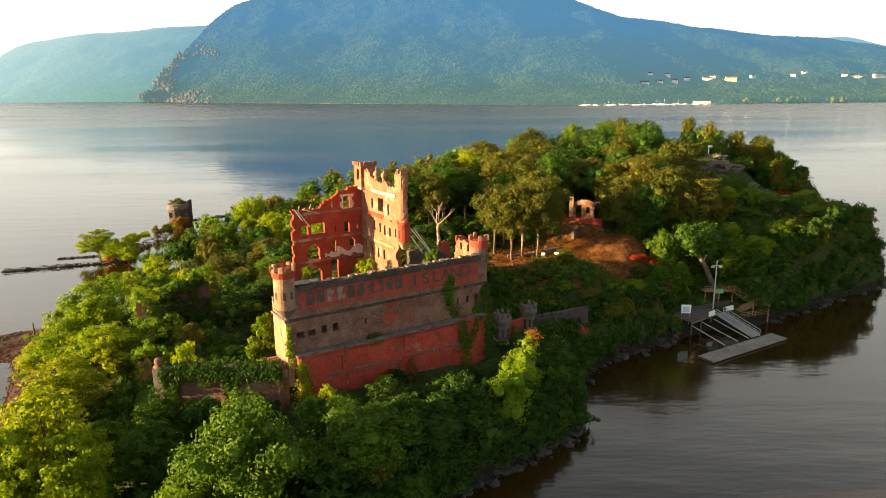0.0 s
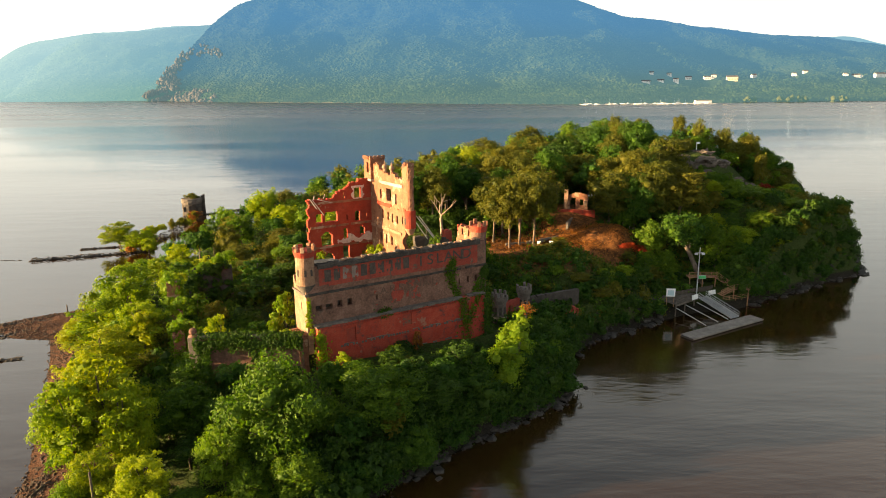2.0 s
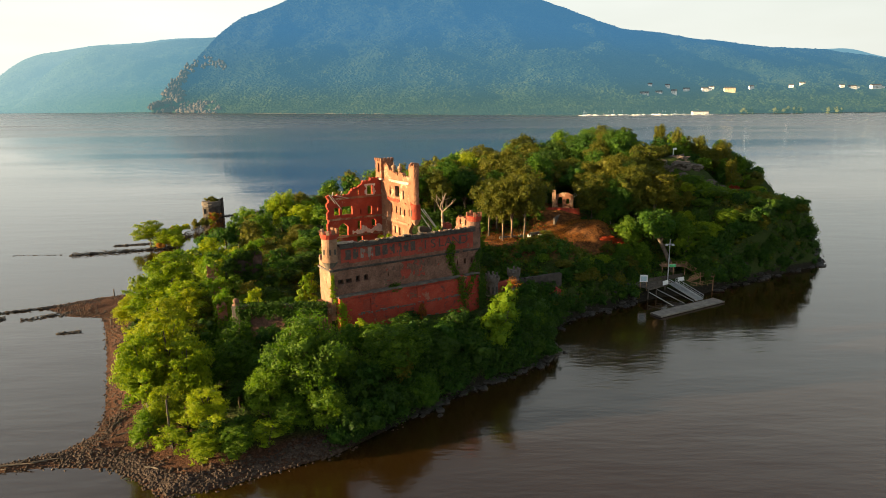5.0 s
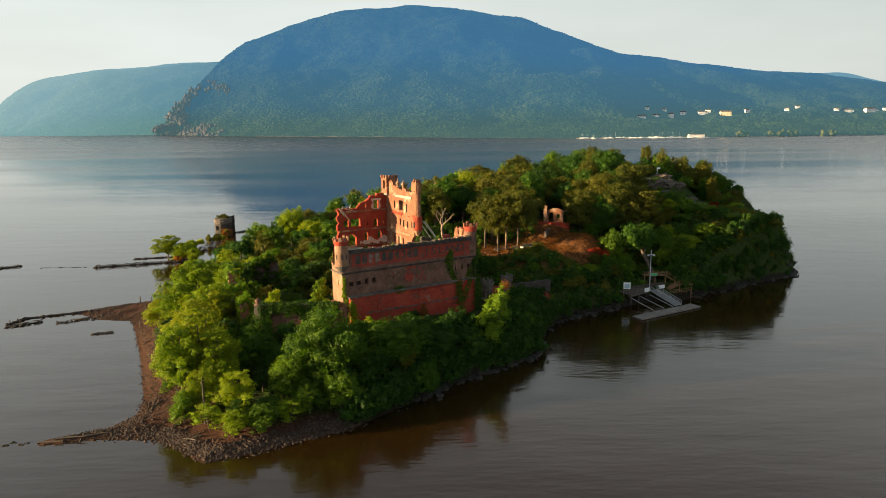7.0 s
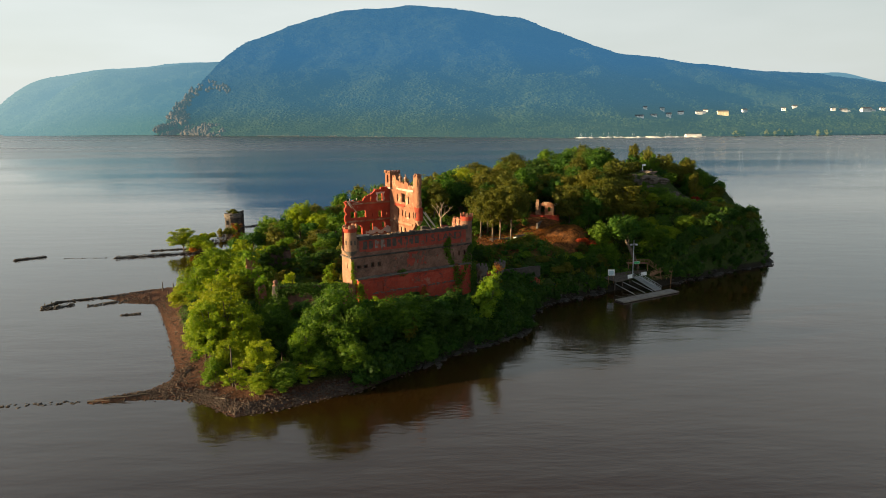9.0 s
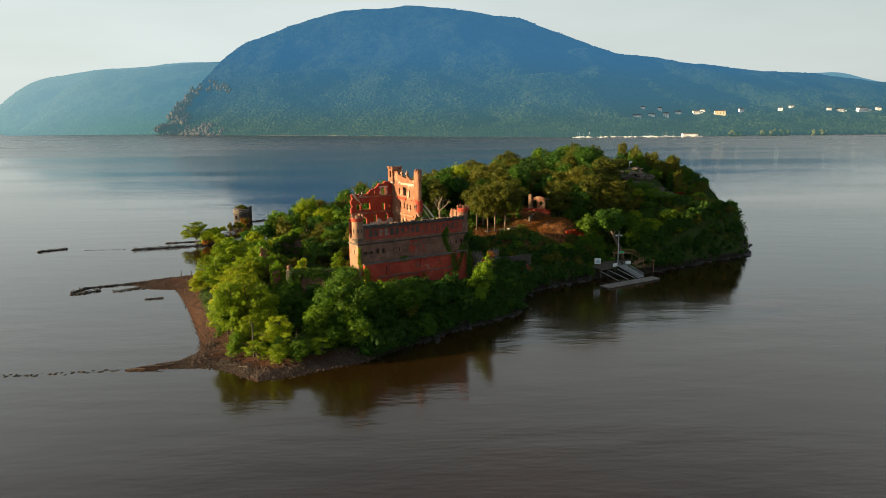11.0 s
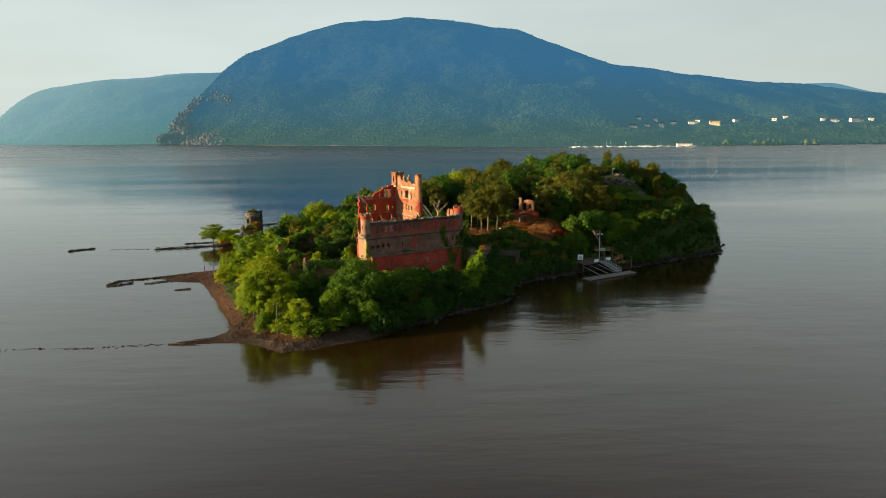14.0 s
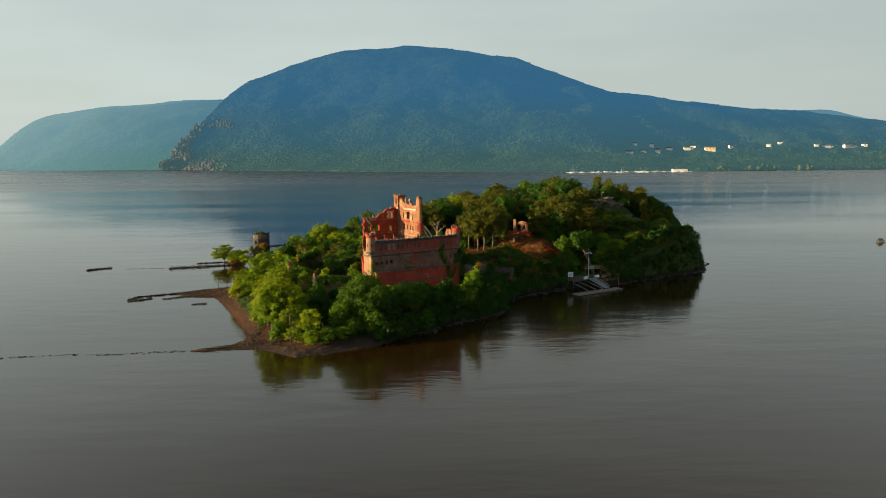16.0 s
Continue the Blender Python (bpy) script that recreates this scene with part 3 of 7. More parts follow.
def crowns(name, places, sizes, material, label, rng, squash=0.8):
    """Far tree crowns, each an uneven lump of its own, joined: nobody could count them."""
    n, nv = len(places), len(OCT_V)
    turn = rng.uniform(0, 6.283, n)
    co, si = np.cos(turn)[:, None], np.sin(turn)[:, None]
    base = np.stack([OCT_V[None, :, 0] * co - OCT_V[None, :, 1] * si, OCT_V[None, :, 0] * si + OCT_V[None, :, 1] * co, np.repeat(OCT_V[None, :, 2], n, 0)], -1)
    jit = 1 + rng.uniform(-0.28, 0.28, (n, nv, 1))
    v = base * jit * sizes[:, None, None] * np.array([1, 1, squash]) + places[:, None, :]
    f = (OCT_F[None] + (np.arange(n) * nv)[:, None, None]).reshape(-1, 3)
    return tagged(mesh_object(name, v.reshape(-1, 3), f, material, smooth=True), label, "woods", kind="stuff")


def on_land(v, rng, count, s0=0.0, s1=0.75, rows=88):
    """Places strewn over a slope_land grid."""
    cols, rws = v.shape[0], v.shape[1]
    i = rng.uniform(0, cols - 1.001, count)
    j = rng.uniform(s0, s1, count) * (rws - 9)
    i0, j0 = i.astype(int), j.astype(int)
    fi, fj = (i - i0)[:, None], (j - j0)[:, None]
    return (v[i0, j0] * (1 - fi) * (1 - fj) + v[i0 + 1, j0] * fi * (1 - fj) + v[i0, j0 + 1] * (1 - fi) * fj + v[i0 + 1, j0 + 1] * fi * fj)


def tan_x(px):
    return (px - 788) / 1207.0


def tan_z(py):
    return (209.5 - py - 9) / 1207.0


rng = np.random.default_rng(5)
MAIN_X = [299, 309, 328, 350, 388, 406, 450, 520, 600, 650, 741, 830, 930, 970, 1030, 1100, 1200, 1300, 1430, 1520, 1640, 1800]
MAIN_Y = [236, 205, 182, 160, 124, 104, 73, 48, 26, 15, 11, 18, 33, 50, 70, 92, 105, 122, 129, 142, 150, 156]
MAIN_N = [2180, 2185, 2190, 2150, 2080, 2050, 1990, 1920, 1850, 1800, 1730, 1650, 1590, 1560, 1530, 1520, 1540, 1560, 1580, 1600, 1600, 1600]
MAIN_F = [2210, 2260, 2320, 2400, 2520, 2580, 2680, 2780, 2860, 2900, 2950, 2960, 2950, 2950, 2960, 3000, 3050, 3100, 3150, 3180, 3200, 3200]
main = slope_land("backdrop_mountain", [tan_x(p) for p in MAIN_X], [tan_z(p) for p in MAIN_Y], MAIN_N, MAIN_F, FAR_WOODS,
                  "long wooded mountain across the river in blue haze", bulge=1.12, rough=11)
spots = on_land(main, rng, 52000, 0.0, 1.0)
low = np.concatenate([on_land(main, rng, 6500, 0.0, k) for k in (0.06, 0.14, 0.25, 0.4, 0.6)])
def far_depth(px, py):
    """How far off the slope comes up to the line of sight at a bearing and a height."""
    col = int(np.argmin(np.abs(main[:, 40, 0] / (main[:, 40, 1] - FAR_EYE[1]) - tan_x(px))))
    for v in main[col, 1:]:
        if v[2] >= FAR_EYE[2] + (209.5 - py) / 1207.0 * (v[1] - FAR_EYE[1]):
            return float(v[1] - FAR_EYE[1])
    return 1950.0


HOUSES = [(px, far_depth(px, py), w, d, h, style) for px, py, w, d, h, style in (
    (1141, 213, 20, 9, 4, 0), (1166, 213, 16, 8, 4, 0), (1192, 211, 13, 11, 8, 0), (1213, 208, 15, 9, 6, 0), (1245, 211, 18, 10, 6, 1), (1256, 205, 12, 9, 5, 0), (1287, 209, 27, 12, 9, 2),
    (1324, 206, 13, 10, 6, 0), (1393, 202, 11, 9, 6, 0), (1412, 200, 14, 9, 5, 0), (1498, 206, 20, 10, 6, 1), (1538, 206, 30, 12, 9, 1), (1150, 199, 10, 8, 4, 0), (1180, 200, 11, 8, 5, 0), (1480, 203, 11, 9, 5, 0), (1566, 204, 14, 10, 7, 0))]


def clear_of_houses(q):
    """The lawns in front of the houses stay open."""
    ok = np.ones(len(q), bool)
    for px, dep, w, d, h, style in HOUSES:
        dq = q[:, 1] - FAR_EYE[1]
        ok &= ~((np.abs(q[:, 0] - tan_x(px) * dq) < w * 0.65 + 3) & (dq > dep - 75) & (dq < dep + 12))
    return q[ok]


low, spots = clear_of_houses(low), clear_of_houses(spots)
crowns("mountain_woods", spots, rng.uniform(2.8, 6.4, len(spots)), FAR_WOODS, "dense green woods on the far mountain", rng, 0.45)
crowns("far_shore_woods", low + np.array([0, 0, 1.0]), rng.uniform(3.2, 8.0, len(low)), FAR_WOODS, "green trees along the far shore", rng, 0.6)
# a pale stone bank runs along the water's edge
edge = [v for v in main[:, 1] if tan_x(470) * (v[1] - FAR_EYE[1]) < v[0]]
bv, bf = [], []
for i, v in enumerate(edge):
    h = 1.5 + 0.7 * math.sin(i * 0.9) * math.sin(i * 0.37)
    bv += [(v[0], v[1] - 14, -1.0), (v[0], v[1] - 12, h), (v[0], v[1] + 10, h + 0.4)]
    if i:
        k = 3 * i
        bf += [(k - 3, k, k + 1, k - 2), (k - 2, k + 1, k + 2, k - 1)]
tagged(mesh_object("far_bank", bv, bf, FAR_BANK), "pale stone bank along the far shore", "bank", kind="structure")
spit = np.array([(tan_x(p) * d, FAR_EYE[1] + d, 4.5) for p, d in zip(rng.uniform(1270, 1640, 240), rng.uniform(1535, 1570, 240))])
crowns("far_spit_trees", spit, rng.uniform(4.0, 7.5, 240), FAR_WOODS, "green trees along the far shore", rng, 0.9)
spit = np.array([(tan_x(p) * 1528, FAR_EYE[1] + 1528 + q, 5.5) for p, q in ((1312, 0), (1320, 3), (1327, 0), (1368, 0), (1376, 4), (1384, 0), (1391, 3), (1404, 0), (1413, 3), (1460, 0), (1473, 2), (1483, 3)) for _ in range(4)])
crowns("far_olive_trees", spit + rng.normal(0, 2.2, spit.shape), rng.uniform(4.0, 7.0, len(spit)), FAR_OLIVE, "olive-gold trees on the far shore", rng, 0.95)

RIDGE_X = [-160, -60, 0, 30, 75, 110, 180, 200, 300, 400, 480]
RIDGE_Y = [240, 224, 200, 170, 140, 125, 118, 112, 107, 102, 100]
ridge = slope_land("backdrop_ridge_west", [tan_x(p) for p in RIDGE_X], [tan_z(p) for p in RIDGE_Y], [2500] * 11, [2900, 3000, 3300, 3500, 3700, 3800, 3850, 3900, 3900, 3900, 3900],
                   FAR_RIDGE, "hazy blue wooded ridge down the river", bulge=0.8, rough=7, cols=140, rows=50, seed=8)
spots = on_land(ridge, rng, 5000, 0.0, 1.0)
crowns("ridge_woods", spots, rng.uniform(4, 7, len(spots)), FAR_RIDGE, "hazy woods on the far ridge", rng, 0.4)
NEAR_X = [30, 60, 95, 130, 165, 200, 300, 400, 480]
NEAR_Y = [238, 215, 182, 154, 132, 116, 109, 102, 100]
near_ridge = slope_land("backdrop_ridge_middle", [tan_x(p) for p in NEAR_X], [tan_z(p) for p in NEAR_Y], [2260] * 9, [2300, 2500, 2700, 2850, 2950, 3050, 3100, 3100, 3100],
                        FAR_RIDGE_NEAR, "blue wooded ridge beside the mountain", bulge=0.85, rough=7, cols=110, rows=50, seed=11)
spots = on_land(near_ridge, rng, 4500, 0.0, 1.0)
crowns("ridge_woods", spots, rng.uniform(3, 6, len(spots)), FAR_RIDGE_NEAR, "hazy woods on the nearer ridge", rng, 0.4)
EAST_X = [1300, 1400, 1450, 1490, 1530, 1600, 1700]
EAST_Y = [150, 134, 127, 128, 139, 152, 158]
slope_land("backdrop_ridge_east", [tan_x(p) for p in EAST_X], [tan_z(p) for p in EAST_Y], [3300] * 7, [4000] * 7, FAR_RIDGE,
           "pale blue hill behind the far town", bulge=0.8, rough=5, cols=60, rows=24, seed=9)


# bare rock on the mountain's west cliff
rock = []
while len(rock) < 800:
    i, j = int(rng.integers(0, 24)), int(rng.integers(1, 79))
    x, y, z = main[i, j]
    d = y - FAR_EYE[1]
    across, rise = i * 5.8, 45 + (z - 45) * 1207.0 / d      # rough bearing east of the cliff's edge and height in the same units
    n_ = noise.fractal((x * 0.012, z * 0.03, 2.0), 0.8, 2.0, 4)
    face = across < 30 + 0.45 * rise and rise < 130 and n_ > 0.0
    ledge = 40 < across < 130 and 92 < rise < 112 and n_ > 0.05
    foot = across < 115 and rise < 36 and n_ > 0.0
    if face or ledge or foot:
        rock.append(main[i, j] + np.array([rng.uniform(-9, 9), -7, rng.uniform(-2, 5)]))
crowns("cliff_rocks", np.array(rock), rng.uniform(4.0, 9.0, len(rock)), FAR_ROCK, "bare pinkish rock faces on the mountain's cliff", rng, 1.1)["category"] = "rock"


# ---- the town and the boat harbour on the far shore ----
def far_ground(x, y):
    """Height of the far slope under a place."""
    k = np.argmin((main[:, :60, 0] - x) ** 2 + (main[:, :60, 1] - y) ** 2)
    return float(main[:, :60].reshape(-1, 3)[k, 2])


def far_house(x, y, w, d, h, turn, walls, label, wing=False):
    z = far_ground(x, y) + 0.5
    ob = tagged(empty("house", pose(x, y, z, 0, 0, turn)), label, "house", "far shore houses")
    wall = part("wall", box(-w / 2, w / 2, -d / 2, d / 2, -8, h), walls, ob)
    bm = bmesh.new()
    vs = [bm.verts.new(c) for c in ((-w / 2 - 0.5, -d / 2 - 0.5, h), (w / 2 + 0.5, -d / 2 - 0.5, h), (w / 2 + 0.5, d / 2 + 0.5, h), (-w / 2 - 0.5, d / 2 + 0.5, h), (-w / 2 - 0.5, 0, h + d * 0.32), (w / 2 + 0.5, 0, h + d * 0.32))]
    for f in ((0, 1, 5, 4), (2, 3, 4, 5), (0, 4, 3), (1, 2, 5), (3, 2, 1, 0)):
        bm.faces.new([vs[i] for i in f])
    part("roof", bm, ROOF_GREY, ob)
    n = max(3, int(w / 4))
    for i in range(n):
        cx = -w / 2 + (i + 0.5) * w / n
        for zz in (1.2, 4.4):
            if zz + 1.8 < h:
                part("window", box(cx - 0.7, cx + 0.7, -d / 2 - 0.08, -d / 2 + 0.05, zz, zz + 1.7), GLASS_DARK, ob)
    if wing:
        part("wing", box(w / 2, w / 2 + w * 0.4, -d / 2 + 1, d / 2 - 1, -8, h * 0.7), walls, ob)
        part("wing_roof", box(w / 2, w / 2 + w * 0.42, -d / 2 + 0.6, d / 2 - 0.6, h * 0.7, h * 0.7 + 0.6), ROOF_GREY, ob)
    return ob


def seen_at(px, depth):
    return tan_x(px) * depth, FAR_EYE[1] + depth


for px, dep, w, d, h, style in HOUSES:
    x, y = seen_at(px, dep)
    far_house(x, y, w * 1.1, d, h, (px * 7) % 30 - 15, HOUSE_CREAM if style == 2 else WHITE,
              "large cream house with a grey roof on the far shore" if style == 2 else "white house with a grey roof on the far shore", style == 1)


def boat(x, y, length, mast):
    ob = tagged(empty("boat", pose(x, y, 0, 0, 0, (x * 13) % 50 - 25)), "white moored boat with a bare mast" if mast else "white moored motor boat with a small cabin", "boat", "moored boats")
    bm = bmesh.new()
    rows = [(-length / 2, 1.1), (-length * 0.2, 1.5), (length * 0.2, 1.3), (length / 2, 0.08)]
    rings = [[bm.verts.new((a, w, 1.3)), bm.verts.new((a, w * 0.6, -0.2)), bm.verts.new((a, -w * 0.6, -0.2)), bm.verts.new((a, -w, 1.3))] for a, w in rows]
    for r0, r1 in zip(rings, rings[1:]):
        for k in range(4):
            bm.faces.new((r0[k], r1[k], r1[(k + 1) % 4], r0[(k + 1) % 4]))
    bm.faces.new(rings[0])
    bm.faces.new(rings[-1][::-1])
    part("hull", bm, WHITE, ob)
    part("cabin", box(-length * 0.25, length * 0.12, -0.9, 0.9, 1.25, 2.5 if not mast else 1.9, 0.12), WHITE, ob)
    if mast:
        part("mast", tube((0, 0, 1.2), (0, 0, 12), 0.1, 0.06, 6), METAL, ob)


brnd = random.Random(9)
for i in range(58):
    px = brnd.uniform(1036, 1262)
    x, y = seen_at(px, brnd.uniform(1462, 1500))
    boat(x, y, brnd.uniform(8, 14), brnd.random() < 0.5)
for i in range(3):
    x, y = seen_at(1060 + i * 85, 1478)
    pier = tagged(empty("pier", pose(x, y, 0)), "long pale floating pier in the boat harbour", "pier", "harbour piers")
    part("deck", box(-38, 38, -1.2, 1.2, 0.3, 0.9, 0.05), WHITE, pier)
    for k in range(5):
        part("pile", tube((-36 + k * 18, 1.5, -2), (-36 + k * 18, 1.5, 3), 0.3), DEAD_WOOD, pier)
x, y = seen_at(1238, 1505)
shed = tagged(empty("boathouse", pose(x, y, 0.8)), "low white boathouse beside the harbour", "boathouse")
part("wall", box(-17, 17, -5, 5, -1, 5), WHITE, shed)
part("roof", box(-18, 18, -6, 6, 5, 5.8, 0.2), ROOF_GREY, shed)

# ---- the ruined castle ----
def slab(a0, a1, z0, z1, y0, y1, keep, cell=0.25, jitter=0.05, seed=0, along="x"):
    """A wall of small courses between y0 and y1; keep(a, z) says where masonry still stands. Openings go through."""
    na, nz = max(1, round((a1 - a0) / cell)), max(1, round((z1 - z0) / cell))
    av, zv = np.linspace(a0, a1, na + 1), np.linspace(z0, z1, nz + 1)
    ac, zc = np.meshgrid((av[1:] + av[:-1]) / 2, (zv[1:] + zv[:-1]) / 2, indexing="ij")
    on = np.zeros((na + 2, nz + 2), bool)
    on[1:-1, 1:-1] = keep(ac, zc)
    r = np.random.default_rng(seed)
    ja, jz = r.uniform(-jitter, jitter, (na + 1, nz + 1)), r.uniform(-jitter, jitter, (na + 1, nz + 1))
    index, verts, faces = {}, [], []

    def vid(i, j, s):
        if (i, j, s) not in index:
            index[i, j, s] = len(verts)
            a, z, y = av[i] + ja[i, j], zv[j] + jz[i, j], (y0, y1)[s]
            verts.append((a, y, z) if along == "x" else (y, a, z))
        return index[i, j, s]

    for i, j in zip(*np.nonzero(on[1:-1, 1:-1])):
        i, j = int(i), int(j)
        faces.append((vid(i, j, 0), vid(i + 1, j, 0), vid(i + 1, j + 1, 0), vid(i, j + 1, 0)))
        faces.append((vid(i, j, 1), vid(i, j + 1, 1), vid(i + 1, j + 1, 1), vid(i + 1, j, 1)))
        for di, dj, p, q in ((-1, 0, (i, j), (i, j + 1)), (1, 0, (i + 1, j + 1), (i + 1, j)), (0, -1, (i + 1, j), (i, j)), (0, 1, (i, j + 1), (i + 1, j + 1))):
            if not on[i + 1 + di, j + 1 + dj]:
                faces.append((vid(*p, 0), vid(*q, 0), vid(*q, 1), vid(*p, 1)))
    me = bpy.data.meshes.new("slab")
    me.from_pydata(verts, [], faces)
    bm = bmesh.new()
    bm.from_mesh(me)
    bpy.data.meshes.remove(me)
    return bm


def holes(*boxes):
    """Openings as (a0, a1, z0, z1, arched)."""
    def f(a, z):
        out = np.zeros(np.shape(a), bool)
        for a0, a1, z0, z1, arch in boxes:
            inside = (a > a0) & (a < a1) & (z > z0) & (z < z1)
            if arch:
                r, c = (a1 - a0) / 2, (a0 + a1) / 2
                inside &= (z < z1 - r) | ((a - c) ** 2 + (z - z1 + r) ** 2 < r * r)
            out |= inside
        return out
    return f


def ragged(points, amount=0.35, seed=1.0):
    """A broken top edge through a few heights."""
    xs, zs = [p[0] for p in points], [p[1] for p in points]

    def f(a):
        n = np.sin(a * 7.3 + seed) * 0.5 + np.sin(a * 17.1 + 2 * seed) * 0.35 + np.sin(a * 3.1 + seed * 3) * 0.5
        return np.interp(a, xs, zs) + n * amount
    return f


def drum(cx, cy, z0, z1, r0, r1=None, sides=20, wobble=0.03, seed=0):
    """A round masonry drum, a little out of true."""
    bm, r = bmesh.new(), random.Random(seed)
    rows = max(2, int((z1 - z0) / 0.5) + 1)
    rings = []
    for j in range(rows + 1):
        k = j / rows
        rad = r0 + ((r0 if r1 is None else r1) - r0) * k
        rings.append([bm.verts.new((cx + math.cos(2 * math.pi * i / sides) * (rad + r.uniform(-wobble, wobble)),
                                    cy + math.sin(2 * math.pi * i / sides) * (rad + r.uniform(-wobble, wobble)), z0 + (z1 - z0) * k)) for i in range(sides)])
    for lo, hi in zip(rings, rings[1:]):
        for i in range(sides):
            bm.faces.new((lo[i], lo[(i + 1) % sides], hi[(i + 1) % sides], hi[i]))
    bm.faces.new(rings[-1])
    bm.faces.new(rings[0][::-1])
    return bm


def ring_blocks(parent, cx, cy, z, r, count, w, d, h, material, gaps=(), seed=0, name="merlon"):
    q = random.Random(seed)
    for i in range(count):
        if i in gaps:
            continue
        a = 2 * math.pi * i / count
        m = Matrix.Translation((cx + math.cos(a) * r, cy + math.sin(a) * r, z)) @ Matrix.Rotation(a, 4, "Z")
        part(name, box(-d / 2, d / 2, -w / 2, w / 2, -0.05, h * q.uniform(0.6, 1.1), 0.05, m), material, parent)


castle = tagged(empty("ruined_castle", pose(-17.7, -27.0, 0, 0, 0, 32)), "ruined red brick castle with broken battlements and a tall shell tower", "castle")
FRONT_HOLES = holes((1.1, 1.95, 14.9, 15.85, 0), (2.6, 3.45, 14.95, 15.85, 0), (4.2, 5.05, 15.0, 15.9, 0), (5.8, 6.6, 15.05, 15.9, 0),
                    (22.7, 23.15, 15.1, 16.1, 0), (24.3, 24.75, 15.1, 16.1, 0), (25.9, 26.35, 15.1, 16.1, 0), (27.4, 27.85, 15.1, 16.1, 0), (10.2, 10.5, 15.0, 15.7, 0))
part("front_wall", slab(0, 29.4, 12.0, 21.25, 0, 0.9, lambda a, z: ~FRONT_HOLES(a, z), 0.25, 0.02, 1), STUCCO, castle, "grey-brown weathered stucco wall with small openings")
# thin dark sheet added so the openings look shaded inside
part("opening_shade_sheet", box(0.6, 28.6, 0.95, 1.05, 14.5, 16.4), STONE_DARK, castle, "dark sheet standing for the shade in the small openings")


def patchy(seed, edge):
    def f(a, z):
        n = np.sin(a * 1.9 + seed) * 0.4 + np.sin(z * 3.1 + a * 0.7 + seed) * 0.3 + np.sin(a * 5.3 - z * 2.2) * 0.25 + np.sin(a * 0.63 + seed * 2) * 0.5
        return n < edge
    return f


SIGN_GAPS = patchy(1.3, 0.98)
part("sign_panel", slab(1.7, 27.9, 17.75, 21.1, -0.05, 0, lambda a, z: SIGN_GAPS(a, z) & (z > 18.5 - 0.02 * a), 0.2, 0.05, 2), BRICK_SIGN, castle, "faded red painted sign band, plaster partly fallen")
MID_GAPS = patchy(4.1, -0.35)
part("bare_brick_patch", slab(9.5, 22.0, 14.2, 17.2, -0.04, 0, lambda a, z: MID_GAPS(a, z), 0.2, 0.06, 3), BRICK_SIGN, castle, "patches of bare red brick in the stucco")["kind"] = "stuff"


def stone_course(name, z0, z1, d, a0, a1, material, label, seed=0):
    """A course of separate stones, uneven and here and there missing."""
    q, a = random.Random(seed), a0
    while a < a1:
        w = q.uniform(0.5, 1.3)
        if q.random() > 0.04:
            part(name, box(a, min(a + w - 0.02, a1), -d * q.uniform(0.8, 1.1), 0.02, z0 + q.uniform(-0.03, 0.03), z1 + q.uniform(-0.04, 0.04), 0.03), material, castle)
        a += w


stone_course("cornice_stone", 17.32, 17.62, 0.3, -0.2, 29.5, STONE_DARK, "dark projecting string course", 0)
part("parapet", slab(1.5, 28.2, 21.05, 21.75, -0.36, 0.95, lambda a, z: (z < 21.55 + 0.15 * np.sin(a * 2.3)), 0.25, 0.05, 4), STONE_DARK, castle, "dark weathered parapet")
stone_course("skirt_stone", 20.92, 21.1, 0.5, 1.5, 28.2, STONE_DARK, "", 8)
q = random.Random(11)
for i in range(23):
    u = 4.3 + i * 1.04
    if i in (3, 14):
        continue
    m = pose(u, 0.05, 21.6, 0, 0, q.uniform(-5, 5))
    part("merlon", box(-0.3, 0.3, -0.25, 0.25, 0, q.uniform(0.12, 0.32), 0.04, m), STUCCO_SUNLIT if i % 3 else STONE_GREY, castle)
part("roof_beam", beam((1.2, 0.4, 21.9), (4.2, 0.4, 21.75), 0.5, 0.35), STONE_PALE, castle)

# lower red wall in front of the stucco, with its stone ledge
BLIND = holes((5.0, 6.3, 10.0, 11.9, 0), (14.0, 15.4, 10.6, 12.2, 0), (24.6, 25.7, 10.2, 12.0, 0))
part("base_wall", slab(0.75, 28.6, 1.5, 12.95, -1.0, 0.3, lambda a, z: ~BLIND(a, z), 0.3, 0.02, 5), BRICK_RED, castle, "deep red brick lower wall")
part("blind_window", box(4.9, 6.4, -0.78, -0.7, 9.9, 12.0), BRICK_SIGN, castle, "bricked-up window")
part("blind_window", box(13.9, 15.5, -0.78, -0.7, 10.5, 12.3), BRICK_SIGN, castle, "bricked-up window")
part("blind_window", box(24.5, 25.8, -0.78, -0.7, 10.1, 12.1), BRICK_SIGN, castle, "bricked-up window")
stone_course("ledge_stone", 12.92, 13.2, 1.25, 0.5, 28.8, STONE_GREY, "pale broken stone ledge", 21)


def dentils(z, a0, a1, skip, seed, material, label):
    bm, r, a = bmesh.new(), random.Random(seed), a0
    while a < a1:
        if r.random() > skip:
            add_box(bm, a, a + 0.26, -1.18, -0.98, z + r.uniform(-0.03, 0.03), z + 0.24)
        a += 0.46
    return tagged(part("corbel_course", bm, material, castle, label), kind="stuff")


dentils(12.5, 0.9, 28.4, 0.08, 4, BRICK_SIGN, "row of small projecting bricks")
dentils(9.5, 4.0, 26.0, 0.18, 5, STONE_GREY, "row of pale projecting stones")
stone_course("course_stone", 9.75, 9.9, 1.08, 4.0, 12.0, STONE_GREY, "broken stone course", 31)
stone_course("course_stone", 9.75, 9.9, 1.08, 15.0, 24.0, STONE_GREY, "broken stone course", 32)
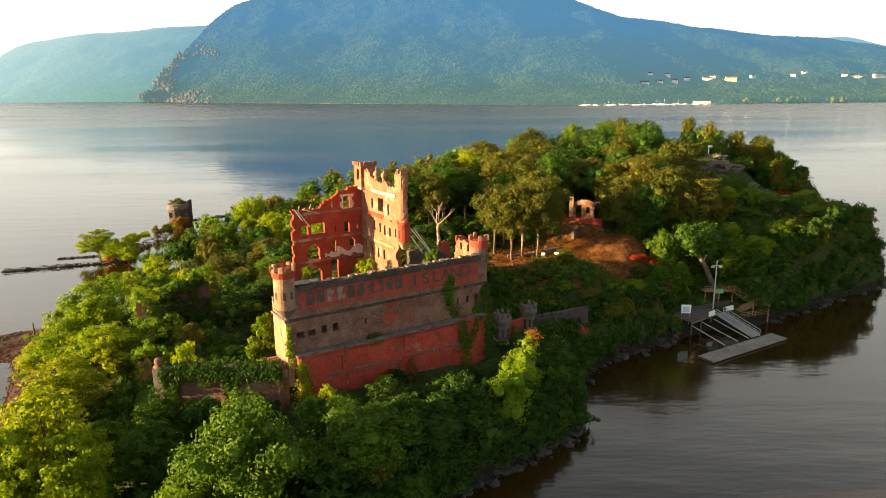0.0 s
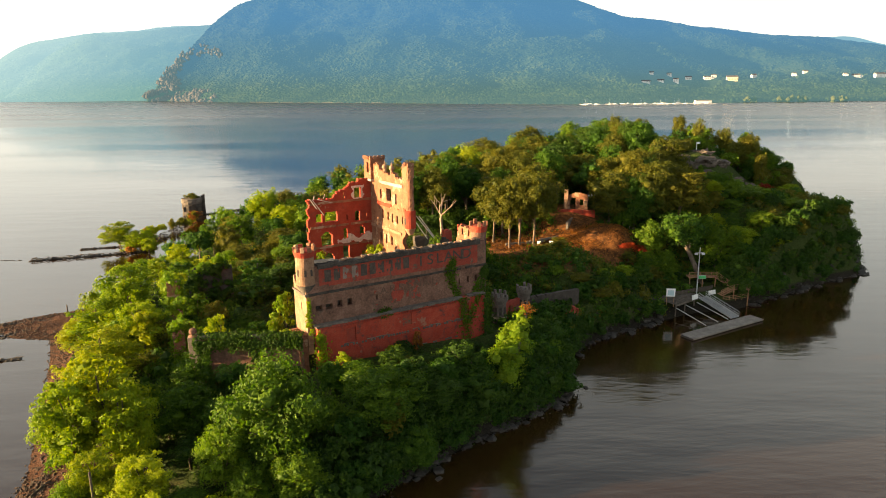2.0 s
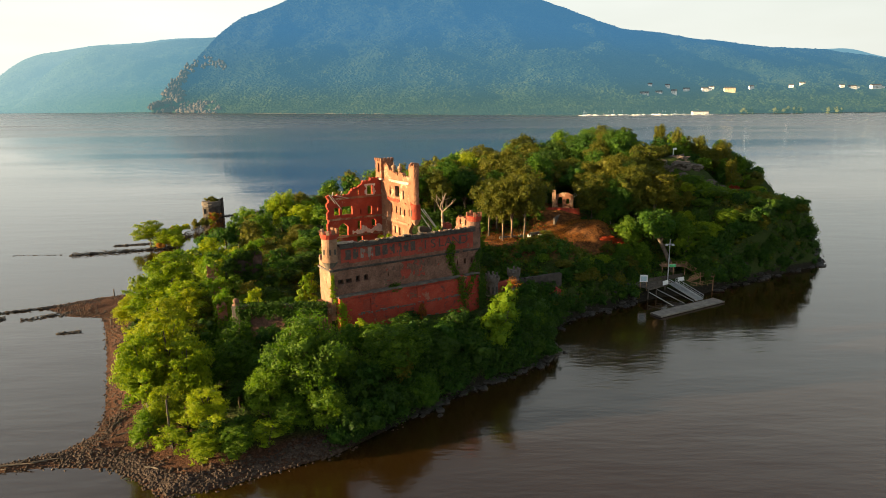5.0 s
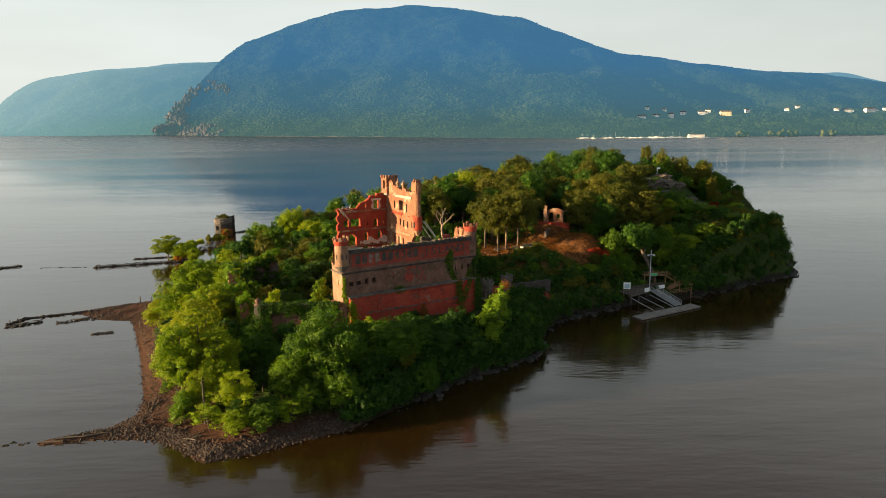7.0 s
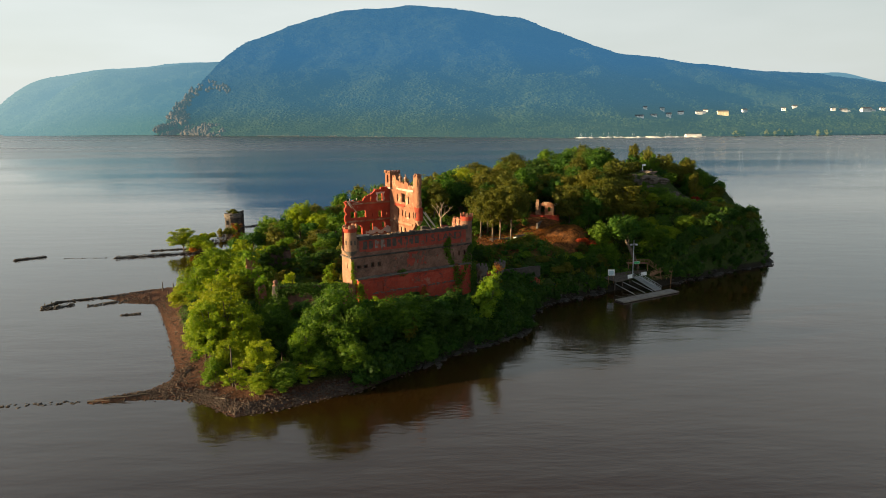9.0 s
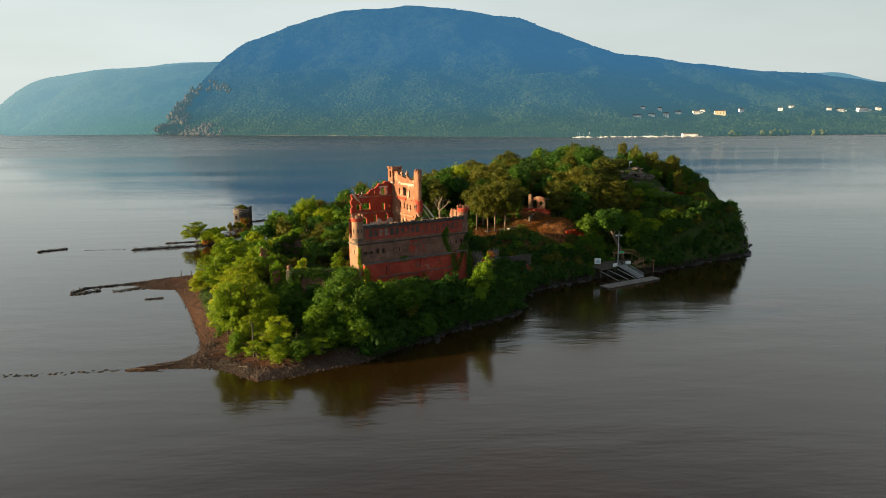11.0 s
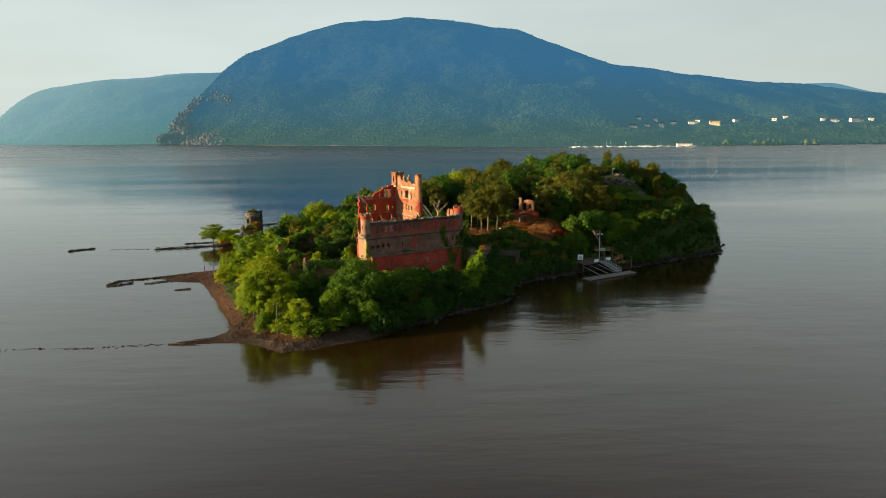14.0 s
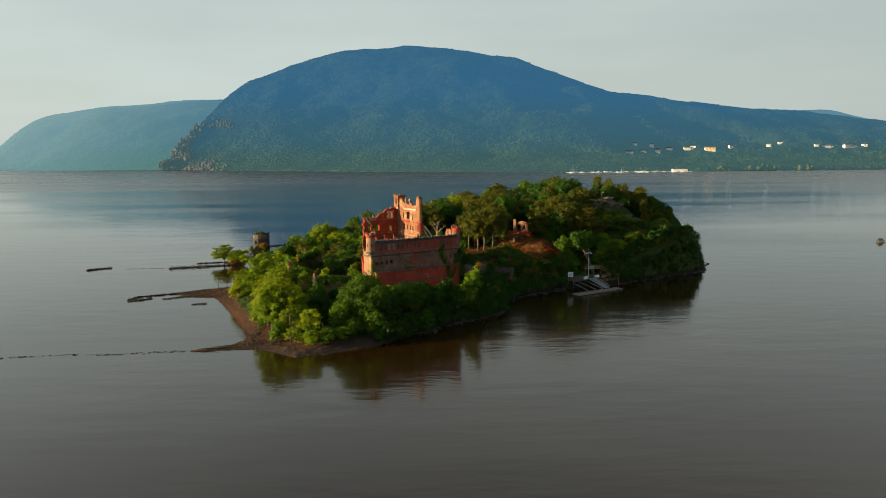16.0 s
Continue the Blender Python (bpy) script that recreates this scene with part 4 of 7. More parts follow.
stone_course("course_stone", 6.9, 7.15, 1.1, 13.0, 23.5, STONE_GREY, "broken stone course", 33)

# west corner tower with its round turret
WEST_HOLES = holes((1.7, 2.1, 15.0, 16.0, 0), (2.6, 3.0, 18.0, 18.9, 0))
# the sunward side and turret use the stucco with sun in its colour
part("corner_tower_wall", slab(0.02, 4.6, 9.0, 19.6, -0.25, 0.5, lambda a, z: ~WEST_HOLES(a, z) & (z < 18.9 + 0.5 * np.sin(a * 3)), 0.25, 0.03, 6, along="y"), STUCCO_SUNLIT, castle, "sunlit stucco side of the corner tower")
part("corner_tower_back", box(0.5, 3.4, 4.0, 4.6, 9.0, 18.2), STUCCO, castle)
part("tower_cornice", box(-0.5, 0.1, -0.3, 4.7, 17.3, 17.6, 0.04), STONE_GREY, castle)
part("turret", drum(0.1, 0.75, 18.9, 22.9, 1.28, 1.24, 22, 0.03, 3), STUCCO_SUNLIT, castle, "round stucco corner turret")
part("turret_corbel", drum(0.1, 0.75, 17.6, 18.9, 0.55, 1.36, 22, 0.03, 4), STONE_GREY, castle)
part("turret_ring", drum(0.1, 0.75, 22.75, 23.6, 1.3, 1.55, 22, 0.03, 5), BRICK_RED, castle, "red brick ring under the battlements")
ring_blocks(castle, 0.1, 0.75, 23.55, 1.35, 9, 0.55, 0.4, 0.75, BRICK_PALE_SUNLIT, (2,), 6)
for a in (200, 250, 290):
    m = Matrix.Translation((0.1, 0.75, 20.2)) @ Matrix.Rotation(radians(a), 4, "Z") @ Matrix.Translation((1.24, 0, 0))
    part("slit_window", box(-0.1, 0.05, -0.16, 0.16, 0, 0.9, 0, m), STONE_DARK, castle)
part("buttress", slab(0.3, 4.6, 6.0, 14.2, -1.5, -0.25, lambda a, z: z < 11.2 + 0.5 * np.sin(a * 2.3) + 0.3 * np.sin(a * 5.1), 0.25, 0.06, 7, along="y"), BRICK_PALE_SUNLIT, castle, "broken sunlit brick buttress")

# west wall, mostly fallen
WTOP = ragged([(4.6, 13.0), (9, 12.2), (12.6, 12.5), (13.0, 20.6), (14.6, 21.0), (15.0, 13.0), (30, 13.5)], 0.3, 2.0)
wwall = slab(4.6, 30, 5.0, 22, 0, 0.7, lambda a, z: z < WTOP(a), 0.3, 0.06, 8, along="y")
for v in wwall.verts:
    v.co.x += (v.co.y - 4.6) * 0.44
part("west_wall", wwall, BRICK_INNER, castle, "fallen west wall with a chimney stump")

# tall inner back wall
BTOP = ragged([(11.5, 25.3), (16.4, 25.1), (16.5, 24.9), (16.8, 26.2), (18.4, 26.6), (18.9, 27.0), (19.7, 27.6), (22.5, 28.3), (24.2, 28.6)], 0.22, 0.7)
BHOLES = holes((13.0, 14.3, 21.2, 22.7, 0), (14.7, 17.2, 21.2, 22.9, 0), (20.6, 21.8, 20.7, 22.6, 1), (18.9, 19.25, 21.2, 22.1, 0), (22.9, 23.25, 21.2, 22.1, 0), (20.6, 22.0, 24.9, 26.9, 0),
               (18.4, 18.9, 25.1, 26.1, 0), (13.9, 16.1, 16.7, 19.3, 1), (14.2, 16.3, 12.5, 15.4, 1), (18.1, 19.3, 13.0, 16.2, 0), (18.2, 19.1, 17.6, 19.6, 0), (21.5, 22.6, 18.0, 19.7, 1), (21.8, 22.8, 12.5, 15.0, 0))
part("back_wall", slab(11.5, 24.2, 7.0, 29.5, 28.5, 29.2, lambda a, z: (z < BTOP(a)) & ~BHOLES(a, z) & (a > 11.7 + 0.25 * np.sin(z * 2.9) - 0.03 * (25 - z)), 0.22, 0.05, 9), BRICK_INNER, castle, "tall red inner wall with empty windows")
for z in (20.1, 24.4, 16.4):
    part("floor_band", slab(11.9, 24.0, z, z + 0.4, 28.32, 28.5, lambda a, zz: patchy(z, 0.85)(a, zz) & ~BHOLES(a, zz), 0.2, 0.04, int(z)), BRICK_PALE_SUNLIT, castle, "pale brick floor band")
part("plaster_patch", slab(17.0, 24.0, 16.6, 18.7, 28.42, 28.5, lambda a, z: (z < 18.0 + 0.5 * np.sin(a * 1.7)) & (z > 16.8 + 0.3 * np.sin(a * 2.6)) & ~BHOLES(a, z), 0.18, 0.05, 10), PLASTER, castle, "patch of pale plaster")
part("plaster_patch", slab(19.9, 22.6, 24.8, 27.2, 28.43, 28.5, lambda a, z: ~BHOLES(a, z) & (np.abs(a - 21.3) < 1.1 + 0.2 * np.sin(z * 4)), 0.18, 0.05, 12), PLASTER, castle, "pale window surround")
for a, b in (((12.4, 28.3, 25.5), (14.2, 27.5, 22.6)), ((13.4, 28.3, 25.4), (16.0, 27.8, 24.6)), ((12.0, 28.4, 25.6), (13.0, 27.8, 23.8)), ((14.6, 28.6, 25.2), (15.0, 28.6, 26.1)), ((12.9, 28.8, 25.3), (13.1, 28.8, 26.0))):
    part("broken_beam", beam(a, b, 0.14), STONE_PALE, castle)

# sunlit shell tower
TTOP = ragged([(14.0, 32.0), (15.9, 32.1), (16.0, 31.4), (16.3, 29.6), (18, 29.3), (19.3, 30.0), (21.8, 29.6), (22.6, 30.0), (24.6, 30.3), (25.2, 31.2), (28.5, 31.3)], 0.3, 1.1)
THOLES = holes((24.1, 24.75, 25.1, 26.8, 0), (20.5, 22.3, 24.9, 27.2, 0), (18.5, 19.15, 24.8, 26.6, 0), (23.5, 24.1, 21.6, 23.2, 0), (21.6, 22.2, 21.5, 23.1, 0), (20.0, 20.6, 21.4, 23.0, 0), (18.2, 18.8, 21.4, 22.9, 0),
               (24.5, 25.1, 17.3, 18.9, 0), (22.3, 22.9, 17.2, 18.8, 0), (24.6, 25.2, 13.6, 15.2, 0), (20.3, 20.9, 17.2, 18.8, 0), (16.3, 16.8, 21.6, 23.0, 0))
part("tower_wall", slab(14.2, 28.5, 7.0, 33.0, 24.0, 24.7, lambda a, z: (z < TTOP(a)) & ~THOLES(a, z) & ((a > 16.9 + 0.5 * np.sin(z * 2.1) - 0.12 * (z - 14)) | (z > 20.6)), 0.2, 0.05, 13, along="y"), BRICK_PALE_SUNLIT, castle, "tall sunlit tower wall with rows of empty windows")
part("tower_inner_floor", box(24.0, 24.9, 28.4, 29.3, 7.0, 28.4), BRICK_INNER, castle)
TBAND = patchy(7.7, 0.15)
part("tower_band", slab(14.6, 28.4, 23.5, 24.5, 23.85, 24.0, lambda a, z: TBAND(a, z) & ~THOLES(a, z) & (z > 23.8), 0.2, 0.06, 14, along="y"), BRICK_INNER, castle, "broken red floor band")
part("tower_band", slab(14.6, 28.4, 19.6, 20.1, 23.88, 24.0, lambda a, z: patchy(2.2, 0.8)(a, z) & (a > 17), 0.2, 0.05, 15, along="y"), STUCCO_SUNLIT, castle, "pale floor band")
part("tower_band", slab(16.4, 25.0, 27.9, 28.4, 23.85, 24.0, lambda a, z: patchy(5.2, 0.7)(a, z), 0.2, 0.05, 16, along="y"), STONE_PALE, castle, "pale cornice band")
for v in (20.6, 23.2):
    fin = drum(24.3, v, 29.4, 30.6, 0.32, 0.28, 10, 0.03, 20)
    r = bmesh.ops.create_uvsphere(fin, u_segments=10, v_segments=6, radius=0.5)
    bmesh.ops.transform(fin, matrix=Matrix.Translation((24.3, v, 30.9)), verts=r["verts"])
    r = bmesh.ops.create_cone(fin, cap_ends=True, segments=8, radius1=0.22, radius2=0.05, depth=0.8)
    bmesh.ops.transform(fin, matrix=Matrix.Translation((24.3, v, 31.6)), verts=r["verts"])
    part("finial", fin, STUCCO_SUNLIT, castle, "bulbous masonry finial")
part("oriel", drum(24.2, 14.3, 21.4, 24.4, 0.95, 0.95, 16, 0.04, 22), BRICK_INNER, castle, "round brick oriel")
part("oriel_foot", drum(24.2, 14.3, 20.2, 21.4, 0.4, 0.98, 16, 0.04, 23), STUCCO_SUNLIT, castle)
part("oriel_slit", box(23.18, 23.4, 14.1, 14.5, 22.0, 23.2), STONE_DARK, castle)
part("oriel_shaft", drum(24.25, 14.35, 24.4, 31.6, 0.72, 0.6, 12, 0.08, 24), BRICK_PALE_SUNLIT, castle, "broken pale shaft of the oriel")
part("shaft_top", slab(14.0, 16.0, 29.8, 32.4, 23.7, 24.9, lambda a, z: z < 32.0 + 0.3 * np.sin(a * 9), 0.25, 0.08, 25, along="y"), BRICK_PALE_SUNLIT, castle)

# square turret on the tower's inner corner
SQ = holes((24.2, 25.1, 29.4, 31.3, 0))
# sunward faces get the brick with painted sunlight, the others inner brick
part("corner_turret", slab(23.5, 26.3, 28.2, 31.9, 27.2, 27.7, lambda a, z: ~SQ(a, z), 0.2, 0.04, 26), BRICK_PALE_SUNLIT, castle, "small square corner turret with an empty window")
SQ2 = holes((27.9, 28.8, 29.4, 31.3, 0))
part("corner_turret", slab(27.2, 29.8, 28.2, 31.9, 23.5, 24.0, lambda a, z: ~SQ2(a, z), 0.2, 0.04, 27, along="y"), BRICK_PALE_SUNLIT, castle)
part("corner_turret", slab(27.7, 29.8, 28.2, 31.9, 25.8, 26.3, lambda a, z: z > 0, 0.3, 0.04, 28, along="y"), BRICK_INNER, castle)
part("corner_turret", slab(24.0, 25.8, 28.2, 31.9, 29.3, 29.8, lambda a, z: ~SQ(a, z), 0.2, 0.04, 29), BRICK_INNER, castle)
part("turret_corbel", box(23.3, 26.5, 27.0, 30.0, 27.9, 28.3, 0.08), STONE_PALE, castle)
for i in range(4):
    part("merlon", box(23.35 + i * 0.85, 23.85 + i * 0.85, 27.0, 27.6, 31.8, 32.5, 0.06), BRICK_PALE_SUNLIT, castle)
for i in range(3):
    part("merlon", box(23.3, 23.8, 27.9 + i * 0.8, 28.4 + i * 0.8, 31.8, 32.45, 0.06), BRICK_PALE_SUNLIT, castle)

# east corner: round turret, sunlit return wall, dark cross wall
part("east_turret", drum(29.2, 1.5, 11.0, 22.7, 1.15, 1.2, 20, 0.03, 41), STUCCO, castle, "round stucco corner turret")
part("east_turret_ring", drum(29.2, 1.5, 22.5, 23.5, 1.25, 1.5, 20, 0.03, 42), BRICK_RED, castle, "red brick ring under the battlements")
ring_blocks(castle, 29.2, 1.5, 23.45, 1.28, 9, 0.5, 0.4, 0.85, BRICK_PALE_SUNLIT, (1, 5), 43)
for a in (205, 300, 345):
    m = Matrix.Translation((29.2, 1.5, 20.3)) @ Matrix.Rotation(radians(a), 4, "Z") @ Matrix.Translation((1.18, 0, 0))
    part("slit_window", box(-0.1, 0.06, -0.15, 0.15, 0, 1.1, 0, m), STONE_DARK, castle)
ETOP = ragged([(1.0, 23.2), (2.4, 23.3), (2.6, 22.7), (5.4, 22.9), (6.0, 22.0), (6.6, 19.6), (15, 17.0)], 0.22, 3.0)
EH = holes((2.6, 3.1, 21.6, 22.5, 0), (4.4, 4.9, 21.5, 22.4, 0))
part("east_wall", slab(0.9, 15.0, 6.0, 24.0, 28.3, 29.0, lambda a, z: (z < ETOP(a)) & ~EH(a, z), 0.25, 0.05, 44, along="y"), BRICK_PALE_SUNLIT, castle, "ragged sunlit return wall")
CTOP = ragged([(24.7, 19.9), (28, 19.5), (31.5, 18.6)], 0.25, 4.0)
part("cross_wall", slab(24.7, 31.5, 6.0, 20.5, 13.6, 14.4, lambda a, z: z < CTOP(a), 0.3, 0.08, 45), STONE_DARK, castle, "dark rubble cross wall")
for a, b in (((25.2, 14.0, 23.4), (28.3, 13.2, 19.2)), ((26.1, 14.6, 23.2), (29.0, 14.0, 19.0)), ((25.2, 14.0, 22.2), (27.0, 13.4, 19.3))):
    part("steel_brace", beam(a, b, 0.16), METAL, castle, "leaning steel brace")

# letters on the sign band: the island's and the building's words; the owner's name stays as worn bars
SIGN_GREY = surface("worn_sign_paint", (0.05, 0.04, 0.035), (0.075, 0.06, 0.052), (0.12, 0.095, 0.082), 0.9, 7.0, 0.95, 0.3, 0.02, stains=0.5)
SIGN_WHITE = surface("pale_sign_paint", (0.14, 0.10, 0.085), (0.21, 0.16, 0.135), (0.28, 0.225, 0.19), 0.9, 7.0, 0.95, 0.3, 0.02, stains=0.5)

SIGN_FAINT = surface("faint_sign_paint", (0.08, 0.05, 0.038), (0.125, 0.075, 0.055), (0.19, 0.11, 0.08), 0.9, 7.0, 0.95, 0.3, 0.02, stains=0.4)


def lettering(text, u, z, height, pitch, material, name="sign_letter"):
    for ch in text:
        if ch != " ":
            cu = bpy.data.curves.new("letter", "FONT")
            cu.body, cu.size, cu.extrude, cu.align_x = ch, height * 1.38, 0.02, "CENTER"
            tmp = bpy.data.objects.new("letter", cu)
            me = bpy.data.meshes.new_from_object(tmp)
            bpy.data.objects.remove(tmp)
            me.materials.clear()
            me.materials.append(material)
            ob = new(name, me)
            ob.parent = castle
            ob.matrix_basis = pose(u, -0.085, z, 90, 0, 0) @ Matrix.Diagonal((1.15, 1, 1, 1))
        u += pitch


for i in range(10):
    tone = SIGN_WHITE if i in (2, 3) else SIGN_GREY
    u0 = 2.5 + i * 1.36
    part("sign_bar", slab(u0, u0 + 0.95, 18.95, 20.6, -0.09, -0.05, lambda a, z: patchy(i * 1.7, 0.55)(a * 2, z * 1.6), 0.12, 0.03, i), tone, castle)
lettering("ISLAND", 17.7, 18.95, 1.62, 1.62, SIGN_GREY)
lettering("ARSENAL", 11.4, 15.8, 1.05, 1.42, SIGN_FAINT)

# ---- smaller ruins round the castle ----
def shore_tower(x, y, z0, top, r, label, broken=0, seed=1):
    ob = tagged(empty("shore_tower", pose(x, y, 0)), label, "tower", "gate towers")
    part("shaft", drum(0, 0, z0, top - 1.7, r * 0.92, r * 0.92, 18, 0.03, seed), STONE_GREY, ob)
    part("band", drum(0, 0, top - 4.2, top - 3.95, r * 1.02, r * 1.02, 18, 0.02, seed + 1), STONE_PALE, ob)
    part("corbel", drum(0, 0, top - 1.8, top - 1.1, r * 0.92, r * 1.16, 18, 0.02, seed + 2), STONE_GREY, ob)
    part("crown", drum(0, 0, top - 1.1, top - 0.5, r * 1.16, r * 1.16, 18, 0.03, seed + 3), STONE_GREY, ob)
    ring_blocks(ob, 0, 0, top - 0.55, r * 1.02, 9, 0.45, 0.35, 0.75, STONE_GREY, (0, 4) if broken else (3,), seed + 4)
    for a in (235, 275, 315):
        for zz in (top - 3.6, top - 6.0):
            if zz > z0:
                m = Matrix.Translation((0, 0, zz)) @ Matrix.Rotation(radians(a), 4, "Z") @ Matrix.Translation((r * 0.9, 0, 0))
                part("window", box(-0.12, 0.08, -0.2, 0.2, 0, 1.3, 0, m), STONE_DARK, ob)
    return ob


shore_tower(9.9, -7.8, 2.5, 11.6, 1.25, "small round stone gate tower with broken battlements", 1, 1)
shore_tower(14.5, -3.4, 2.5, 11.5, 1.15, "small round stone gate tower beside a low wall", 0, 7)


def low_wall(name, a, b, z0, z1, thick, material, label, drop=0.3, seed=1, category="wall", holes_=None):
    """A ruined wall from a to b."""
    ax, ay = a
    ln, turn = math.hypot(b[0] - ax, b[1] - ay), math.atan2(b[1] - ay, b[0] - ax)
    top = ragged([(0, z1), (ln, z1)], drop, seed)
    h = holes_ or (lambda aa, zz: np.zeros(np.shape(aa), bool))
    bm = slab(0, ln, z0, z1 + 0.6, 0, thick, lambda aa, zz: (zz < top(aa)) & ~h(aa, zz), 0.3, 0.06, seed)
    ob = tagged(empty(name, Matrix.Translation((ax, ay, 0)) @ Matrix.Rotation(turn, 4, "Z")), label, category)
    part("masonry", bm, material, ob)
    return ob


low_wall("gate_wall", (10.6, -7.0), (14.0, -3.9), 2.0, 9.4, 0.6, BRICK_SIGN, "red brick wall between two gate towers", 0.1, 3, holes_=holes((1.4, 1.9, 7.4, 8.8, 0)))
low_wall("garden_wall", (15.4, -3.0), (25.0, 1.5), 2.0, 9.2, 0.7, STONE_DARK, "ruined dark stone wall above the shore", 0.16, 4)
low_wall("garden_wall", (16.5, -5.5), (24.5, -1.2), 1.0, 6.4, 0.6, BRICK_SIGN, "crumbling red brick wall on the bank", 0.5, 5)
terrace = low_wall("terrace_wall", (-33.0, -27.6), (-18.6, -27.4), 0.8, 11.8, 0.8, STUCCO, "grey terrace wall overgrown with creeper", 0.15, 6)
part("coping", box(0, 14.4, -0.1, 0.9, 11.75, 11.95, 0.03), STONE_GREY, terrace)
gatepost = tagged(empty("gate_pier", pose(-33.5, -27.4, 0)), "square stone pier with a round cap", "pier")
part("shaft", box(-0.6, 0.6, -0.6, 0.6, 1.0, 12.0, 0.06), STONE_GREY, gatepost)
ball = drum(0, 0, 12.0, 12.25, 0.7, 0.45, 12, 0.02, 3)
r = bmesh.ops.create_uvsphere(ball, u_segments=12, v_segments=8, radius=0.52)
bmesh.ops.transform(ball, matrix=Matrix.Translation((0, 0, 12.65)), verts=r["verts"])
part("cap", ball, STUCCO, gatepost, "round brown stone ball")
rnd = random.Random(15)
p, nn = [], []
for _ in range(6000):
    a = rnd.uniform(-0.4, 14.4)
    fringe = 0.9 + 3.2 * max(0.0, math.sin(a * 1.3 + 0.4) * math.sin(a * 0.47 + 0.7))
    depth = abs(rnd.gauss(0, 0.75)) * fringe
    p.append((-33.0 + a, -27.75 - rnd.random() ** 2 * 0.8 if depth > 0.35 else -27.2 + rnd.uniform(-1.0, 0.8), 11.9 - depth + rnd.uniform(0, 0.5) * (depth < 0.4)))
    nn.append((rnd.uniform(-0.9, 0.9), -0.6, rnd.uniform(0.2, 1.0)))
TERRACE_VINE = (p, nn)

# vine-grown pillars of the old harbour front
pillars = []
for x, y, top, w in ((-45.0, -4.0, 14.4, 1.0), (-38.0, -21.0, 12.2, 0.8), (-41.5, -12.0, 12.0, 0.7)):
    ob = tagged(empty("ruined_pillar", pose(x, y, 0, 0, 0, 20)), "tall ruined brick pillar smothered in creeper", "pillar", "harbour pillars")
    part("shaft", slab(-w, w, 0, top, -w, w, lambda a, z: z < top - 1.6 + 0.5 * np.sin(a * 5), 0.35, 0.1, 3), BRICK_PALE_SUNLIT, ob)
    pillars.append((x, y, top, w))

ruin = tagged(empty("ruined_lodge", pose(-43.0, 8.0, 0, 0, 0, 25)), "broken brick lodge walls in the trees", "ruin")
# front in the painted-sunlight brick, side in the inner brick
part("wall", slab(-1.2, 1.2, 3, 12.8, -0.3, 0.3, lambda a, z: (z < 12.0 + 0.7 * np.sin(a * 2.7)) & ~holes((-0.4, 0.4, 9.5, 11.4, 1))(a, z), 0.25, 0.06, 6), BRICK_PALE_SUNLIT, ruin, "sunlit brick front")
part("side_wall", slab(0.3, 4.0, 3, 14.0, -1.5, -0.9, lambda a, z: z < 11.0 + 0.5 * np.sin(a * 3.7), 0.25, 0.06, 7, along="y"), BRICK_INNER, ruin)
post = tagged(empty("brick_stump", pose(-45.2, -4.0, 0, 0, 0, 10)), "broken pale brick gatepost among trees", "ruin")
part("shaft", slab(-0.8, 0.8, 2, 9.0, -0.6, 0.6, lambda a, z: z < 8.6 + 0.4 * np.sin(a * 5), 0.3, 0.08, 8), BRICK_PALE_SUNLIT, post)
for x, y, top in ((1.6, 13.5, 18.0), (4.6, 14.5, 18.8)):
    ob = tagged(empty("brick_pillar", pose(x, y, 0, 0, 0, 32)), "red brick pillar of a fallen wall", "pillar", "fallen wall pillars")
    part("shaft", slab(-0.75, 0.75, 9, top, -0.6, 0.6, lambda a, z: z < top - 0.3 + 0.2 * np.sin(a * 6), 0.25, 0.05, 9), BRICK_SIGN, ob)

# cottage ruin on the terrace above the clearing
cot = tagged(empty("ruined_cottage", pose(33.0, 45.4, 0, 0, 0, -14)), "small ruined stone cottage with a tall arched doorway", "cottage")
cz = gz(33.0, 45.4)
part("front_wall", slab(-2.6, 2.6, cz - 1, cz + 4.3, -2.2, -1.8, lambda a, z: (z < cz + 3.7 + 0.3 * np.sin(a * 1.4 + 1)) & ~holes((-1.3, -0.1, cz, cz + 2.8, 1), (0.9, 1.7, cz + 1, cz + 2.4, 0))(a, z), 0.2, 0.04, 11), BRICK_PALE_SUNLIT, cot)
part("side_wall", slab(-1.8, 2.2, cz - 1, cz + 4.0, -2.6, -2.2, lambda a, z: z < cz + 3.7 + 0.3 * np.sin(a * 3), 0.25, 0.05, 12, along="y"), BRICK_PALE_SUNLIT, cot)
part("side_wall", slab(-1.8, 2.2, cz - 1, cz + 4.0, 2.2, 2.6, lambda a, z: z < cz + 3.0 + 0.3 * np.sin(a * 3), 0.25, 0.05, 13, along="y"), STONE_GREY, cot)
part("chimney", box(-2.9, -1.9, -2.6, -1.8, cz, cz + 4.6, 0.05), STUCCO_SUNLIT, cot)
part("terrace_step", slab(-4.4, 4.4, cz - 2.2, cz + 0.1, -3.9, -3.3, lambda a, z: z > 0, 0.3, 0.05, 14), BRICK_RED, cot, "red brick terrace front")
part("roof_slab", beam((2.4, -2.0, cz + 3.0), (4.6, -1.4, cz + 3.5), 0.12, 0.6), METAL, cot, "pale fallen roof sheet")

# low dry-stone walls, boards and a stone along the path
low_wall("path_wall", (31.5, 42.0), (28.5, 34.5), 10.5, gz(30, 38) + 0.5, 0.5, STONE_GREY, "low grey stone wall beside the path", 0.15, 21)
low_wall("path_wall", (28.5, 34.5), (21.5, 29.2), 10.0, gz(25, 32) + 0.4, 0.5, STONE_GREY, "low grey stone wall beside the path", 0.15, 24)
